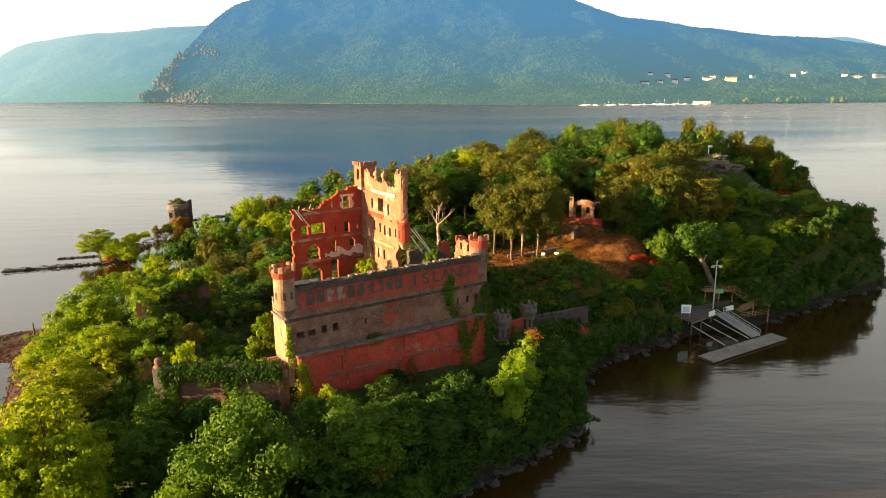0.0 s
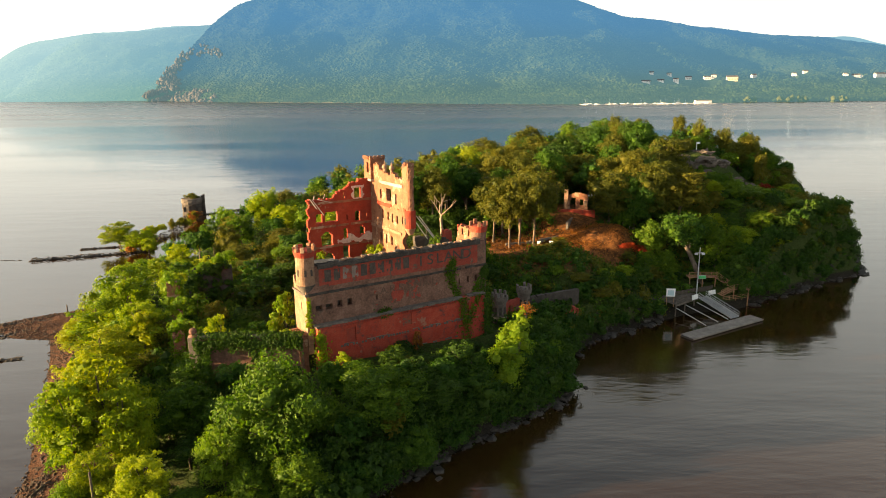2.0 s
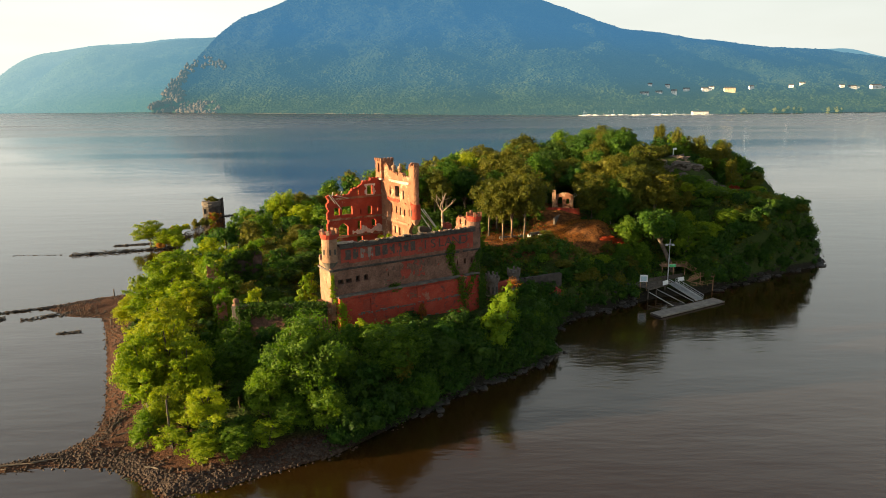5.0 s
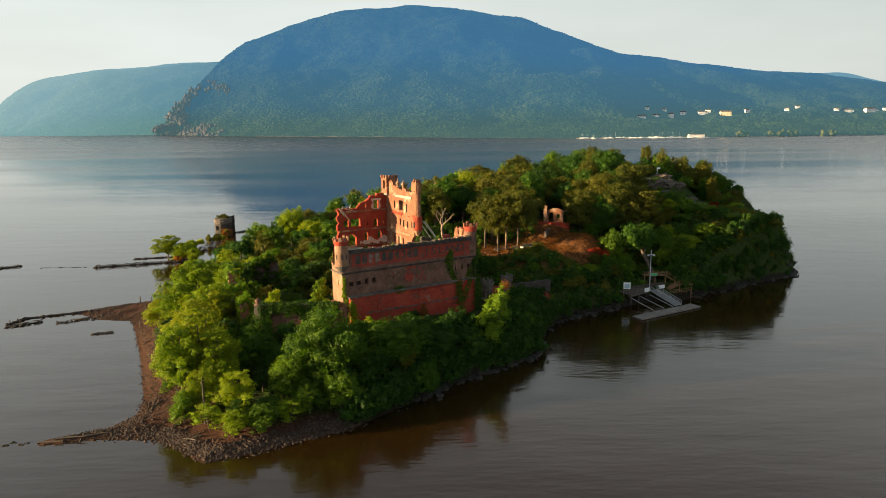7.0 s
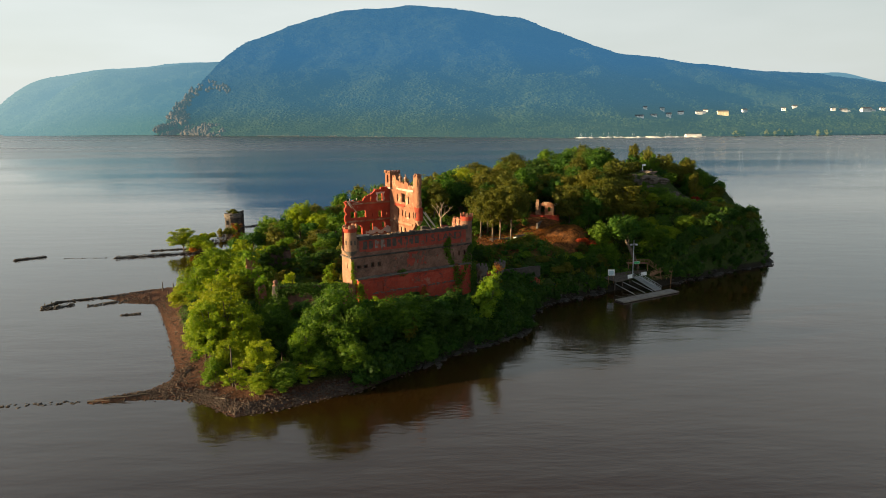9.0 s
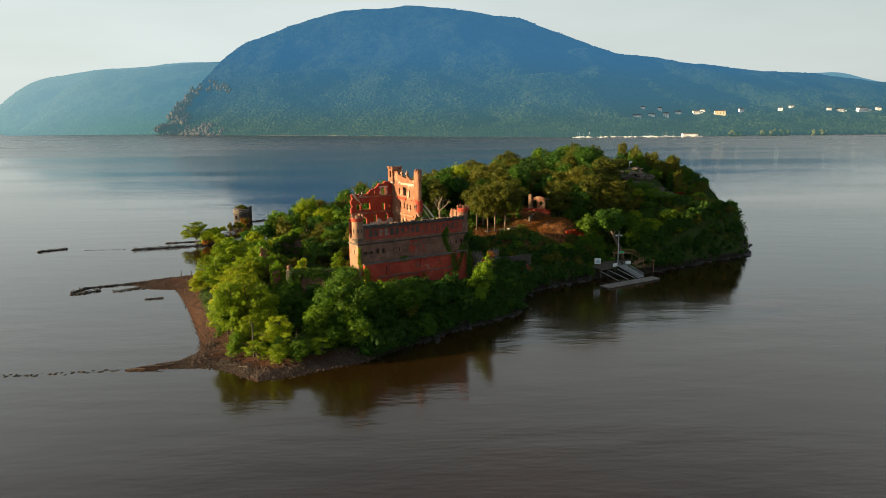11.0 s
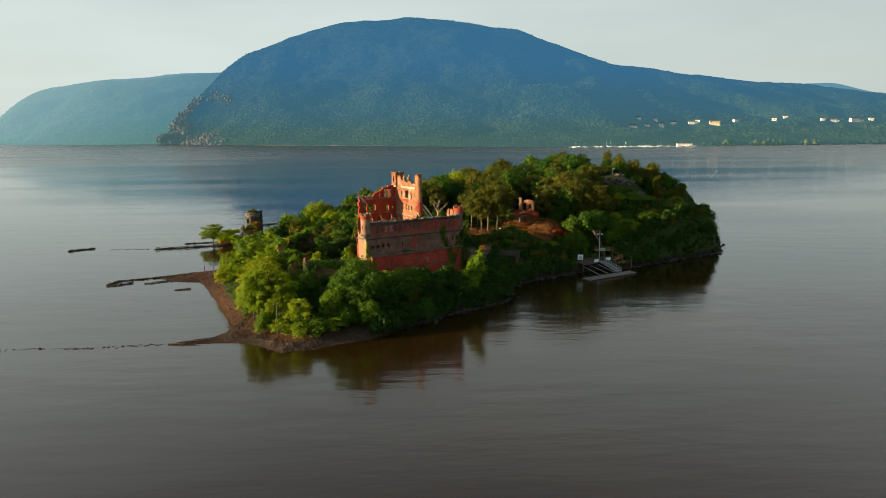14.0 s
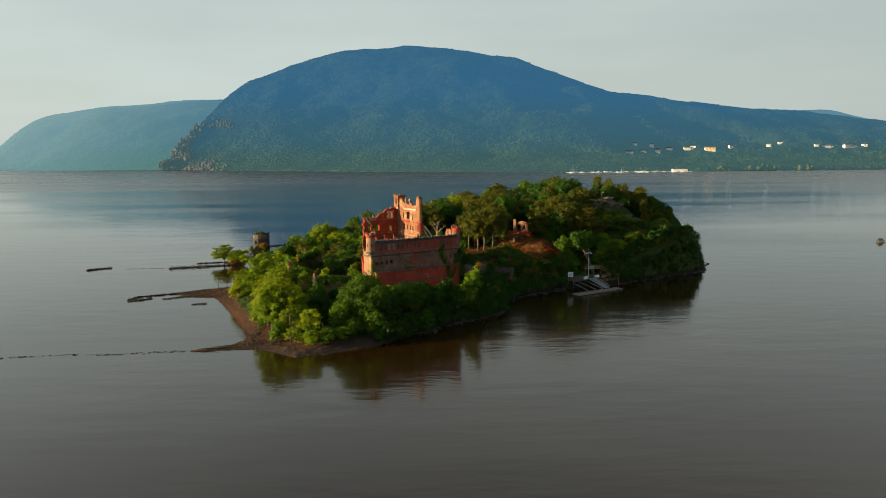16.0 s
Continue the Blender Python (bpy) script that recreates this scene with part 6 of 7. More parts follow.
for i0, i1, lo, hi, wide in ((7, 14, 3.6, 6.6, 2.4), (18, 23, 3.6, 6.4, 2.5), (14, 18, 2.4, 4.2, 1.9)):
    for i in range(i0, i1):
        (ax, ay), (bx, by) = SHORE[i], SHORE[i + 1]
        ln = math.hypot(bx - ax, by - ay)
        for k in range(max(1, round(ln / 2.9))):
            f_ = (k + rnd.uniform(0.2, 0.8)) / max(1, round(ln / 2.9))
            for off in (0.5, 3.8):
                o = off + rnd.uniform(-0.5, 0.9) + (1.6 if ax > 84 else 0)
                x, y = ax + (bx - ax) * f_ - (by - ay) / ln * o, ay + (by - ay) * f_ + (bx - ax) / ln * o
                if open_ground(x, y) and x < 60 or (44 < x < 60.5 and y < 24):
                    continue
                z = gz(x, y)
                k_ = 0.6 if ax > 86 else 1.0
                row_done.append((x, y))
                waterside.append((x, y, z, z + rnd.uniform(lo, hi) * k_ * (0.75 if off < 2 else 1), rnd.uniform(0.8, 1.15) * wide))

rng = np.random.default_rng(72)
# darkened leaf tones stand for shade along the bank
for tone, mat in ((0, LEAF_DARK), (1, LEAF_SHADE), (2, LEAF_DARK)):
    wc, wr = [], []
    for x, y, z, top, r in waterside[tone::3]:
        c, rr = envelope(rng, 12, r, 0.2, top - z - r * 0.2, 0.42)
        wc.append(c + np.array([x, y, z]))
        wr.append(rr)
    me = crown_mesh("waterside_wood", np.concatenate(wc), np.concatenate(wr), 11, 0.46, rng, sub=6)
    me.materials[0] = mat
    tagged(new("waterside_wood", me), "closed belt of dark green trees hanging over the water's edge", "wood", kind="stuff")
sv, sf = [], []
for x, y, z, top, r in waterside:
    tv, tf = tube_path([(x, y, z - 0.6), (x + rng.normal(0, 0.2), y, z + (top - z) * 0.4), (x + rng.normal(0, 0.5), y, z + (top - z) * 0.75)], [0.2, 0.14, 0.06], 6)
    sf += [tuple(i + len(sv) for i in q_) for q_ in tf]
    sv += tv
tagged(mesh_object("waterside_trunks", sv, sf, BARK), "dark leaning trunks along the water's edge", "wood", kind="stuff")

rnd = random.Random(61)
hero, fill, tries, far_wood = list(CANOPY), list(row_done), 0, []
while len(fill) < 250 + len(row_done) and tries < 14000:
    tries += 1
    x, y = rnd.uniform(-66, 115), rnd.uniform(-58, 118)
    sd0 = float(shore_distance(np.array([x]), np.array([y]))[0])
    beach_side = x < -8 and y < -36 or x < -44 and y < 25
    if sd0 < (6.5 if beach_side else 1.2) or open_ground(x, y) or x > 101:
        continue
    if -20 < x < 46 and 22 < y < 38 or -16 < x < 32 and abs(y - 43.5 - 0.21 * (x - 31)) < 4.2:
        continue
    u, v = castle_uv(x, y)
    if -6 < u < 33 and -5 < v < 32 or (12 < x < 36 and -2 < y < 20) or (20 < x < 52 and 10 < y < 26 and rnd.random() < 0.8):
        continue
    gap = 6.0 if x < 60 and y > 34 else 3.0 if x > 45 or y < -20 else 3.8
    if any((x - a) ** 2 + (y - b) ** 2 < gap * gap for a, b in fill) or any((x - c[0]) ** 2 + (y - c[1]) ** 2 < 5.5 for c in hero):
        continue
    z = gz(x, y)
    top = max(z + 3.2, min(canopy_top(x, y) - rnd.uniform(0.6, 4.0), z + (14 if x < 60 and y > 34 else 12)))
    if y < -18 and x < 20:
        top = z + rnd.uniform(2.6, 4.6)
    elif sd0 < 5:
        top = min(top, z + 4 + sd0 * 1.2)
    fill.append((x, y))
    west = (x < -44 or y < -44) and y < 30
    # leaf tone follows the light: sunlit westwards, shaded below the castle
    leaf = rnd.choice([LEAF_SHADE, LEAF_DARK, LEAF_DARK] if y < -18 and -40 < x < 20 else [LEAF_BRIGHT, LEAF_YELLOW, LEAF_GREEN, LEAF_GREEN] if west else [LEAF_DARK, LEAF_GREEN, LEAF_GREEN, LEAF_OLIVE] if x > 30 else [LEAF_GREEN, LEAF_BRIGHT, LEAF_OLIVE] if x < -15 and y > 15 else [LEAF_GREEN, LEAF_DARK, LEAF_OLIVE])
    if y > 34 or x > 70:
        far_wood.append((x, y, z, top, rnd.uniform(3.3, 4.6) if x < 60 else rnd.uniform(2.6, 3.6)))
        continue
    grow(rnd.choice(["wood_a", "wood_b", "wood_c"]), leaf, x, y, top, rnd.uniform(2.3, 3.4) * (0.8 if top - z < 5 else 1), "sunlit yellow-green tree in the shore thicket" if west else "dark green tree in the closed island wood",
         "tree", "shore thicket" if west else "island wood", rnd=rnd)

# the rest of the closed wood on the hill, joined
rng = np.random.default_rng(71)
wc, wr = [], []
for x, y, z, top, r in far_wood:
    c, rr = envelope(rng, 13, r, max(0.5, (top - z) * (0.4 if x < 52 and y < 75 else 0.12)), top - z - r * 0.2, 0.38)
    wc.append(c + np.array([x, y, z]))
    wr.append(rr)
for tone, mat in ((0, LEAF_SHADE), (1, LEAF_OLIVE), (2, LEAF_GREEN)):
    me = crown_mesh("hill_wood", np.concatenate(wc[tone::3]), np.concatenate(wr[tone::3]), 10, 0.54, rng, sub=6)
    me.materials[0] = mat
    tagged(new("hill_wood", me), "closed wood of dark green crowns on the hill", "wood", kind="stuff")
sv, sf = [], []
for x, y, z, top, r in far_wood:
    tv, tf = tube_path([(x, y, z - 0.5), (x + rng.normal(0, 0.2), y, z + (top - z) * 0.4), (x + rng.normal(0, 0.4), y, z + (top - z) * 0.7)], [0.22, 0.16, 0.08], 6)
    sf += [tuple(i + len(sv) for i in q_) for q_ in tf]
    sv += tv
tagged(mesh_object("hill_trunks", sv, sf, BARK), "grey-brown trunks in the hill wood", "wood", kind="stuff")

rnd = random.Random(21)
bushes, tries = [], 0
while len(bushes) < 170 and tries < 9000:
    tries += 1
    x, y = rnd.uniform(-72, 114), rnd.uniform(-62, 95)
    if float(shore_distance(np.array([x]), np.array([y]))[0]) < 2.0 or open_ground(x, y):
        continue
    z = gz(x, y)
    if z < 1.75 or (y > 45 and rnd.random() < 0.6) or any((x - bx) ** 2 + (y - by) ** 2 < 8.0 for bx, by in bushes):
        continue
    bushes.append((x, y))
    west = x < -44 or y < -46
    # western bushes have sunlight in their tone, some others shade
    leaf = rnd.choice([LEAF_BRIGHT, LEAF_GREEN, LEAF_YELLOW] if west else [LEAF_GREEN, LEAF_DARK, LEAF_GREEN, LEAF_OLIVE])
    u, v = castle_uv(x, y)
    low = -3 < u < 32 and -9 < v < 30 or (10 < x < 46 and -4 < y < 22)
    h, r = (rnd.uniform(1.4, 2.6), rnd.uniform(1.5, 2.2)) if low else (rnd.uniform(2.4, 5.0), rnd.uniform(1.7, 2.9))
    grow(rnd.choice(["bush", "scrub", "sapling"]) if not low else rnd.choice(["bush", "scrub"]), leaf, x, y, z + h, r,
         "sunlit yellow-green bush near the shore" if west else "green bush in the undergrowth", "bush", "undergrowth", rnd=rnd)
for x, y, h, r in ((41.5, 27.5, 1.6, 1.7), (43.6, 28.6, 1.8, 1.8), (39.6, 26.6, 1.2, 1.2), (84.6, 58.4, 2.4, 2.0)):
    grow("bush", LEAF_RED, x, y, gz(x, y) + h + (1.5 if x > 80 else 0), r, "bright red autumn bush", "bush", "red bushes")

# ground cover: weeds and fallen leaves, past counting
rng = np.random.default_rng(31)
px_, py_ = rng.uniform(-74, 116, 90000), rng.uniform(-60, 120, 90000)
sd, pz_ = shore_distance(px_, py_), ground_z(px_, py_)
ok = np.array([s > 1.5 and z > 1.6 and not open_ground(a, b) for a, b, s, z in zip(px_, py_, sd, pz_)])
pts = np.stack([px_, py_, pz_ + 0.12 + rng.uniform(0, 0.35, len(pz_))], -1)[ok]
v, f = leaf_sprays(pts, np.tile((0, 0, 1.0), (len(pts), 1)), 0.6, rng)
# dark tone paints in the shade between the crowns
tagged(mesh_object("weeds", v, f, LEAF_DARK), "green weeds and creepers covering the ground", "plants", kind="stuff")


def creeper(name, points, normals, material, label, size=0.4, seed=1):
    v, f = leaf_sprays(np.asarray(points), np.asarray(normals), size, np.random.default_rng(seed), 0.15, 0.5)
    return tagged(mesh_object(name, v, f, material), label, "creeper", kind="stuff")


def on_castle(u, v, z):
    a = radians(32)
    return (-17.7 + u * math.cos(a) - v * math.sin(a), -27 + u * math.sin(a) + v * math.cos(a), z)


def stem_leaves(path, width, count, v, rnd_):
    pts = []
    for _ in range(count):
        k = rnd_.random() * (len(path) - 1)
        i = int(k)
        (u0, z0), (u1, z1) = path[i], path[i + 1]
        w = width[i] + (width[i + 1] - width[i]) * (k - i)
        u, z = u0 + (u1 - u0) * (k - i) + rnd_.gauss(0, w * 0.5), z0 + (z1 - z0) * (k - i) + rnd_.gauss(0, 0.3)
        pts.append(on_castle(u, (v if z > 13.1 else v - 1.05) - rnd_.uniform(0.05, 0.35), z))
    return pts


rnd = random.Random(5)
face = (0.53, -0.848, 0.0)
p = stem_leaves([(25.0, 4.0), (25.0, 9.0), (24.4, 12.5), (23.4, 15.0), (22.8, 17.5), (23.4, 19.0)], [1.6, 1.2, 0.8, 0.9, 1.1, 0.6], 1000, 0.0, rnd)
p += stem_leaves([(25.2, 8.5), (26.4, 11.0), (27.6, 13.6), (27.9, 15.0)], [0.9, 0.8, 0.7, 0.4], 420, 0.0, rnd)
creeper("ivy", p, [face] * len(p), LEAF_GREEN, "green ivy climbing the castle's front wall", 0.36, 3)
p = stem_leaves([(28.9, 3.5), (29.0, 9.0), (28.9, 15.8), (29.1, 17.0)], [1.5, 1.2, 0.9, 0.4], 1300, -0.1, rnd)
creeper("ivy", p, [face] * len(p), LEAF_DARK, "dark ivy up the castle's east corner", 0.36, 4)
p = stem_leaves([(1.2, 6.0), (1.2, 9.0), (0.9, 12.2)], [1.6, 1.2, 0.5], 600, -0.1, rnd) + stem_leaves([(-0.2, 12.5), (-0.1, 15.0), (0.0, 16.6)], [0.5, 0.4, 0.2], 240, -0.1, rnd)
creeper("ivy", p, [face] * len(p), LEAF_BRIGHT, "ivy at the foot of the corner tower", 0.36, 5)
p = stem_leaves([(10.2, 13.2), (11.0, 13.3), (12.0, 13.4)], [0.8, 0.8, 0.6], 160, -0.5, rnd)
creeper("ivy", p, [face] * len(p), LEAF_DARK, "weeds rooted on the stone ledge", 0.3, 6)
for u, v, z, top, r, leaf, lab in ((13.2, 27.6, 7.5, 17.4, 1.3, LEAF_BRIGHT, "sapling inside the roofless castle"), (22.0, 25.0, 10, 17.6, 1.7, LEAF_BRIGHT, "bright sapling inside the roofless castle"), (21.0, 20.0, 10.5, 19.0, 1.3, LEAF_YELLOW, "sunlit sapling against the tower wall"),
                                   (27.3, 11.5, 11, 21.4, 1.5, LEAF_GREEN, "green sapling behind the parapet"), (30.5, 17.0, 12, 21.0, 2.0, LEAF_GREEN, "green sapling behind the cross wall"), (24.0, 8.0, 11, 18.5, 1.6, LEAF_GREEN, "green sapling behind the parapet"),
                                   (15.6, -2.2, 6.0, 10.4, 0.8, LEAF_RUST, "thin rust-tinged sapling against the castle's red wall"), (3.2, -3.6, 7.0, 10.2, 1.2, LEAF_BRIGHT, "sunlit bush against the castle's red wall"), (10.5, -4.4, 6.0, 10.0, 1.6, LEAF_YELLOW, "sunlit bush against the castle's red wall"),
                                   (-2.6, 3.0, 7.0, 13.0, 1.2, LEAF_BRIGHT, "sunlit sapling beside the corner tower")):
    x, y, _ = on_castle(u, v, 0)
    grow("sapling", leaf, x, y, top, r, lab, "tree", "castle saplings", base=z)

# low scrub over the slopes below the clearing and on the steep bank, joined
rng = np.random.default_rng(43)
sc, sr_ = [], []
while len(sc) < 900:
    x, y = (rng.uniform(9, 56), rng.uniform(-10, 30)) if rng.random() < 0.55 else (rng.uniform(44, 108), rng.uniform(18, 62))
    if open_ground(x, y) or float(shore_distance(np.array([x]), np.array([y]))[0]) < 0.6:
        continue
    r = rng.uniform(0.7, 1.6)
    sc.append((x, y, gz(x, y) + r * rng.uniform(0.1, 0.6)))
    sr_.append(r)
for k, mat in enumerate((LEAF_GREEN, LEAF_SHADE, LEAF_OLIVE)):
    me = crown_mesh("slope_scrub", np.array(sc[k::3]), np.array(sr_[k::3]), 46, 0.5, rng)
    me.materials[0] = mat
    tagged(new("slope_scrub", me), "dark green scrub covering the shaded slope", "scrub", kind="stuff")

# the leaning stump smothered in creeper, east of the castle
rng = np.random.default_rng(41)
stump = tagged(empty("creeper_tree", pose(0, 0, 0)), "leaning dead tree smothered in bright green creeper", "tree")
part("trunk", tube((9.2, -27.0, 1.6), (12.0, -26.0, 14.4), 0.4, 0.15), DEAD_WOOD, stump)
kc = np.concatenate([np.linspace(0.05, 1, 16), rng.uniform(0, 0.8, 22)])
lump_c = np.stack([8.0 + 3.6 * kc + rng.normal(0, 1.5, 38) * (1.15 - kc), -27.0 + 1.0 * kc + rng.normal(0, 1.2, 38) * (1.15 - kc), 4.2 + 10.2 * kc ** 0.85], -1)
lump_r = 0.8 + 1.0 * (1 - kc) * rng.uniform(0.6, 1.2, 38)
me = crown_mesh("creeper", lump_c, lump_r, 17, 0.36, rng, sub=7)
me.materials[0] = LEAF_VINE
co_ = new("creeper", me)
co_.parent = stump
tip = np.stack([12.1 + rng.normal(0, 0.5, 130), -25.9 + rng.normal(0, 0.5, 130), 14.8 + rng.normal(0, 0.35, 130)], -1)
cv, cf = leaf_sprays(tip, np.tile((0, 0, 1.0), (130, 1)), 0.4, rng)
mesh_object("creeper_tip", cv, cf, LEAF_RUST, stump, "rust-red creeper tip")["kind"] = "stuff"

# the pale bare-limbed tree behind the castle, and slender pale trunks by the path
bare = tagged(empty("bare_tree", pose(0.6, 32.0, gz(0.6, 32.0))), "pale bare-limbed tree in front of the dark wood", "tree")
rng = np.random.default_rng(4)
tv, tf = tube_path([(0, 0, -0.6), (0.1, 0, 1.5), (-0.05, 0.1, 3.6), (0.0, 0.0, 5.0)], [0.55, 0.44, 0.38, 0.32], 9)


def fork(base, way, length, radius, depth):
    """A limb that bends upwards and forks."""
    global tv, tf
    way = np.asarray(way, float) / np.linalg.norm(way)
    p0, pts = np.asarray(base, float), [np.asarray(base, float)]
    for k in range(3):
        way = way + rng.normal(0, 0.16, 3) + np.array([0, 0, 0.16])
        way /= np.linalg.norm(way)
        pts.append(pts[-1] + way * length / 3)
    bv_, bf_ = tube_path([tuple(p_) for p_ in pts], [radius, radius * 0.8, radius * 0.62, radius * 0.4], 6)
    tf += [tuple(i + len(tv) for i in q_) for q_ in bf_]
    tv += bv_
    if depth:
        for k in (2, 3, 3):
            fork(pts[k], way + rng.normal(0, 0.5, 3), length * 0.66, radius * (0.55 if k == 2 else 0.42), depth - 1)


for way in ((-0.8, 0.1, 0.9), (-0.35, -0.3, 1.2), (0.3, 0.2, 1.3), (0.85, -0.2, 0.95), (0.1, 0.5, 1.2)):
    fork((0, 0, 4.6), way, 3.0, 0.2, 1)
mesh_object("trunk", tv, tf, BARK_PALE, bare, smooth=True)
for x, y, top, in_sun in ((15.2, 27.2, 26.5, 1), (17.4, 28.2, 25.5, 1), (20.4, 27.6, 27.0, 1), (12.0, 30.0, 26.0, 0), (45.0, 41.5, 29.5, 0)):
    ob = grow("tall_oak", LEAF_OLIVE, x, y, top, 4.4, "slender tree with a brown trunk beside the path", "tree", "path trees")
    # three trunks show sunlight through their bark colour
    if in_sun:
        tr = [c for c in ob.children if c.name.startswith("trunk")][0]
        tr.material_slots[0].link = "OBJECT"
        tr.material_slots[0].material = BARK_SUNLIT

# fallen leaves over the clearing and along the path, past counting
rng = np.random.default_rng(91)
n_ = 16000
lx, ly = rng.normal(27, 9, n_), rng.normal(30, 3.4, n_)
thick = np.array([noise.fractal((a * 0.16, b * 0.5, 3.0), 0.8, 2.0, 4) for a, b in zip(lx, ly)]) + rng.uniform(-0.5, 0.5, n_)
ok = thick > -0.1
lx, ly = lx[ok], ly[ok]
v, f = leaf_sprays(np.stack([lx, ly, ground_z(lx, ly) + 0.08 + rng.uniform(0, 0.12, len(lx))], -1), np.tile((0, 0, 3.0), (len(lx), 1)), 0.30, rng)
tagged(mesh_object("leaf_litter", v, f, LEAF_RUST), "orange fallen leaves strewn over the clearing", "leaves", kind="stuff")

# taller trees that stand out of the belt along the east bank
grove([(66, 29.5, 15.0, 3.6), (73, 36, 17.0, 3.8), (80, 38, 15.5, 3.6), (87, 42, 15.0, 3.8), (72, 44, 20.5, 4.0), (81, 48, 18.0, 3.6), (56, 44, 22.5, 3.8)], ["oak", "maple"], [LEAF_GREEN, LEAF_BRIGHT, LEAF_SHADE],
      "round-headed green tree on the steep east bank", "bank trees", 45)

# a tall wall behind the hollow, its crest smothered in creeper
CREST = ((-42.5, -3.2), (-36.2, 0.4), 14.6, 17.2)
ov = low_wall("hollow_wall", CREST[0], CREST[1], 2.0, 14.6, 0.8, STONE_DARK, "dark ruined wall with a crest of bright creeper", 0.4, 26)
rng = np.random.default_rng(27)
# lit crest and shaded face are painted by two leaf tones
for tone, mat, n_ in (("crest", LEAF_VINE, 34), ("face", LEAF_DARK, 95)):
    k = rng.uniform(0, 1, n_)
    top = CREST[2] + (CREST[3] - CREST[2]) * k
    vr = rng.uniform(0.55, 1.0, n_)
    vz = top - vr * 0.6 - rng.uniform(0, 0.5, n_) if tone == "crest" else top - 1.2 - rng.uniform(0, 1, n_) * (top - 5.5)
    vc = np.stack([CREST[0][0] + (CREST[1][0] - CREST[0][0]) * k + rng.normal(0, 0.3, n_), CREST[0][1] + (CREST[1][1] - CREST[0][1]) * k + (0.4 if tone == "crest" else -0.7) + rng.normal(0, 0.35, n_), vz], -1)
    me = crown_mesh("crest_creeper", vc, vr, 16, 0.34, rng, sub=6)
    me.materials[0] = mat
    tagged(new("crest_creeper", me), "creeper heaped over the hollow's ruined wall", "creeper", kind="stuff")

# the overgrown hollow between the terrace wall and the harbour trees: mounds of creeper over fallen walls, joined
rng = np.random.default_rng(83)
hc, hr = [], []
while len(hc) < 330:
    x, y = rng.uniform(-43, -20), rng.uniform(-26, 14)
    u, v = castle_uv(x, y)
    if -2.5 < u < 28 and -1 < v < 31:
        continue
    r = rng.uniform(0.9, 1.9)
    hc.append((x, y, gz(x, y) + r * rng.uniform(0.2, 1.5)))
    hr.append(r)
# the hollow's shade is put into these darker leaves
for k, mat in enumerate((LEAF_SHADE, LEAF_DARK, LEAF_GREEN)):
    me = crown_mesh("creeper_mounds", np.array(hc[k::3]), np.array(hr[k::3]), 56, 0.46, rng)
    me.materials[0] = mat
    tagged(new("creeper_mounds", me), "dense dark creeper heaped over the hollow beside the castle", "creeper", kind="stuff")
grove([(-33, 5, 12.0, 3.0), (-29, 9, 13.0, 3.0), (-36, 13, 13.0, 3.2), (-28, -14, 9.6, 2.2), (-31, -9, 9.4, 2.4), (-35, -17, 9.4, 2.2), (-44, 7, 12.6, 2.6)],
      ["elm", "sapling", "maple"], [LEAF_SHADE, LEAF_DARK, LEAF_GREEN], "green young tree in the overgrown hollow", "hollow trees", 25)

# scrub hanging down to the water along the steep shore, joined
sc, sr_ = [], []
q_ = np.concatenate([rng.uniform(7, 25, 330), rng.uniform(7, 15, 200)])
for k in q_:
    i, fr = int(k), k - int(k)
    (ax, ay), (bx, by) = SHORE[i], SHORE[i + 1]
    ln, o = math.hypot(bx - ax, by - ay), rng.uniform(-0.1, 1.6)
    x, y = ax + (bx - ax) * fr - (by - ay) / ln * o, ay + (by - ay) * fr + (bx - ax) / ln * o
    if 44 < x < 64 and y < 24:
        continue
    r = rng.uniform(0.6, 1.3) if k > 15 else rng.uniform(0.8, 1.7)
    sc.append((x, y, max(gz(x, y), 0.1) + r * rng.uniform(0.4, 1.1)))
    sr_.append(r)
# shade at the water's edge is part of these leaf tones
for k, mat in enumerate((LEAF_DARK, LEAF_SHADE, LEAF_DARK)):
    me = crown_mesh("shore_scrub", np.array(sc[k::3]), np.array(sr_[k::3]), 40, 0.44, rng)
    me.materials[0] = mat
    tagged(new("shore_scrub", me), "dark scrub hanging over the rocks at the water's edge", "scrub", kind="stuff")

# the big leaning tree above the landing
lean = tagged(empty("leaning_tree", pose(56.0, 24.6, gz(56, 24.6))), "big leaning tree with a spreading dark crown above the landing", "tree", "landing trees")
rng = np.random.default_rng(87)
lv, lf = tube_path([(0, 0, -0.6), (-0.6, 0.6, 2.0), (-2.0, 1.8, 5.5), (-3.6, 3.0, 9.0), (-4.6, 3.8, 12.0)], [0.75, 0.55, 0.48, 0.4, 0.15], 9)
for gx_, gy_, gz_ in ((-8.2, 3.4, 12.0), (-1.6, 4.0, 12.4), (-6.0, 1.4, 13.0), (-3.0, 5.8, 13.6), (0.4, 2.0, 10.6)):
    bv, bf = tube_path([(-2.6, 2.2, 6.8), ((gx_ - 2.6) / 2, (gy_ + 2.2) / 2, 10.2), (gx_, gy_, gz_)], [0.3, 0.18, 0.06], 7)
    lf += [tuple(i + len(lv) for i in q) for q in bf]
    lv += bv
mesh_object("trunk", lv, lf, BARK, lean, smooth=True)
c, r = envelope(rng, 64, 6.0, 7.6, 14.6, 0.20)
me = crown_mesh("crown", c + np.array([-4.0, 3.2, 0.0]), r, 46, 0.56, rng)
me.materials[0] = LEAF_SHADE
o = new("crown", me)
o.parent = lean
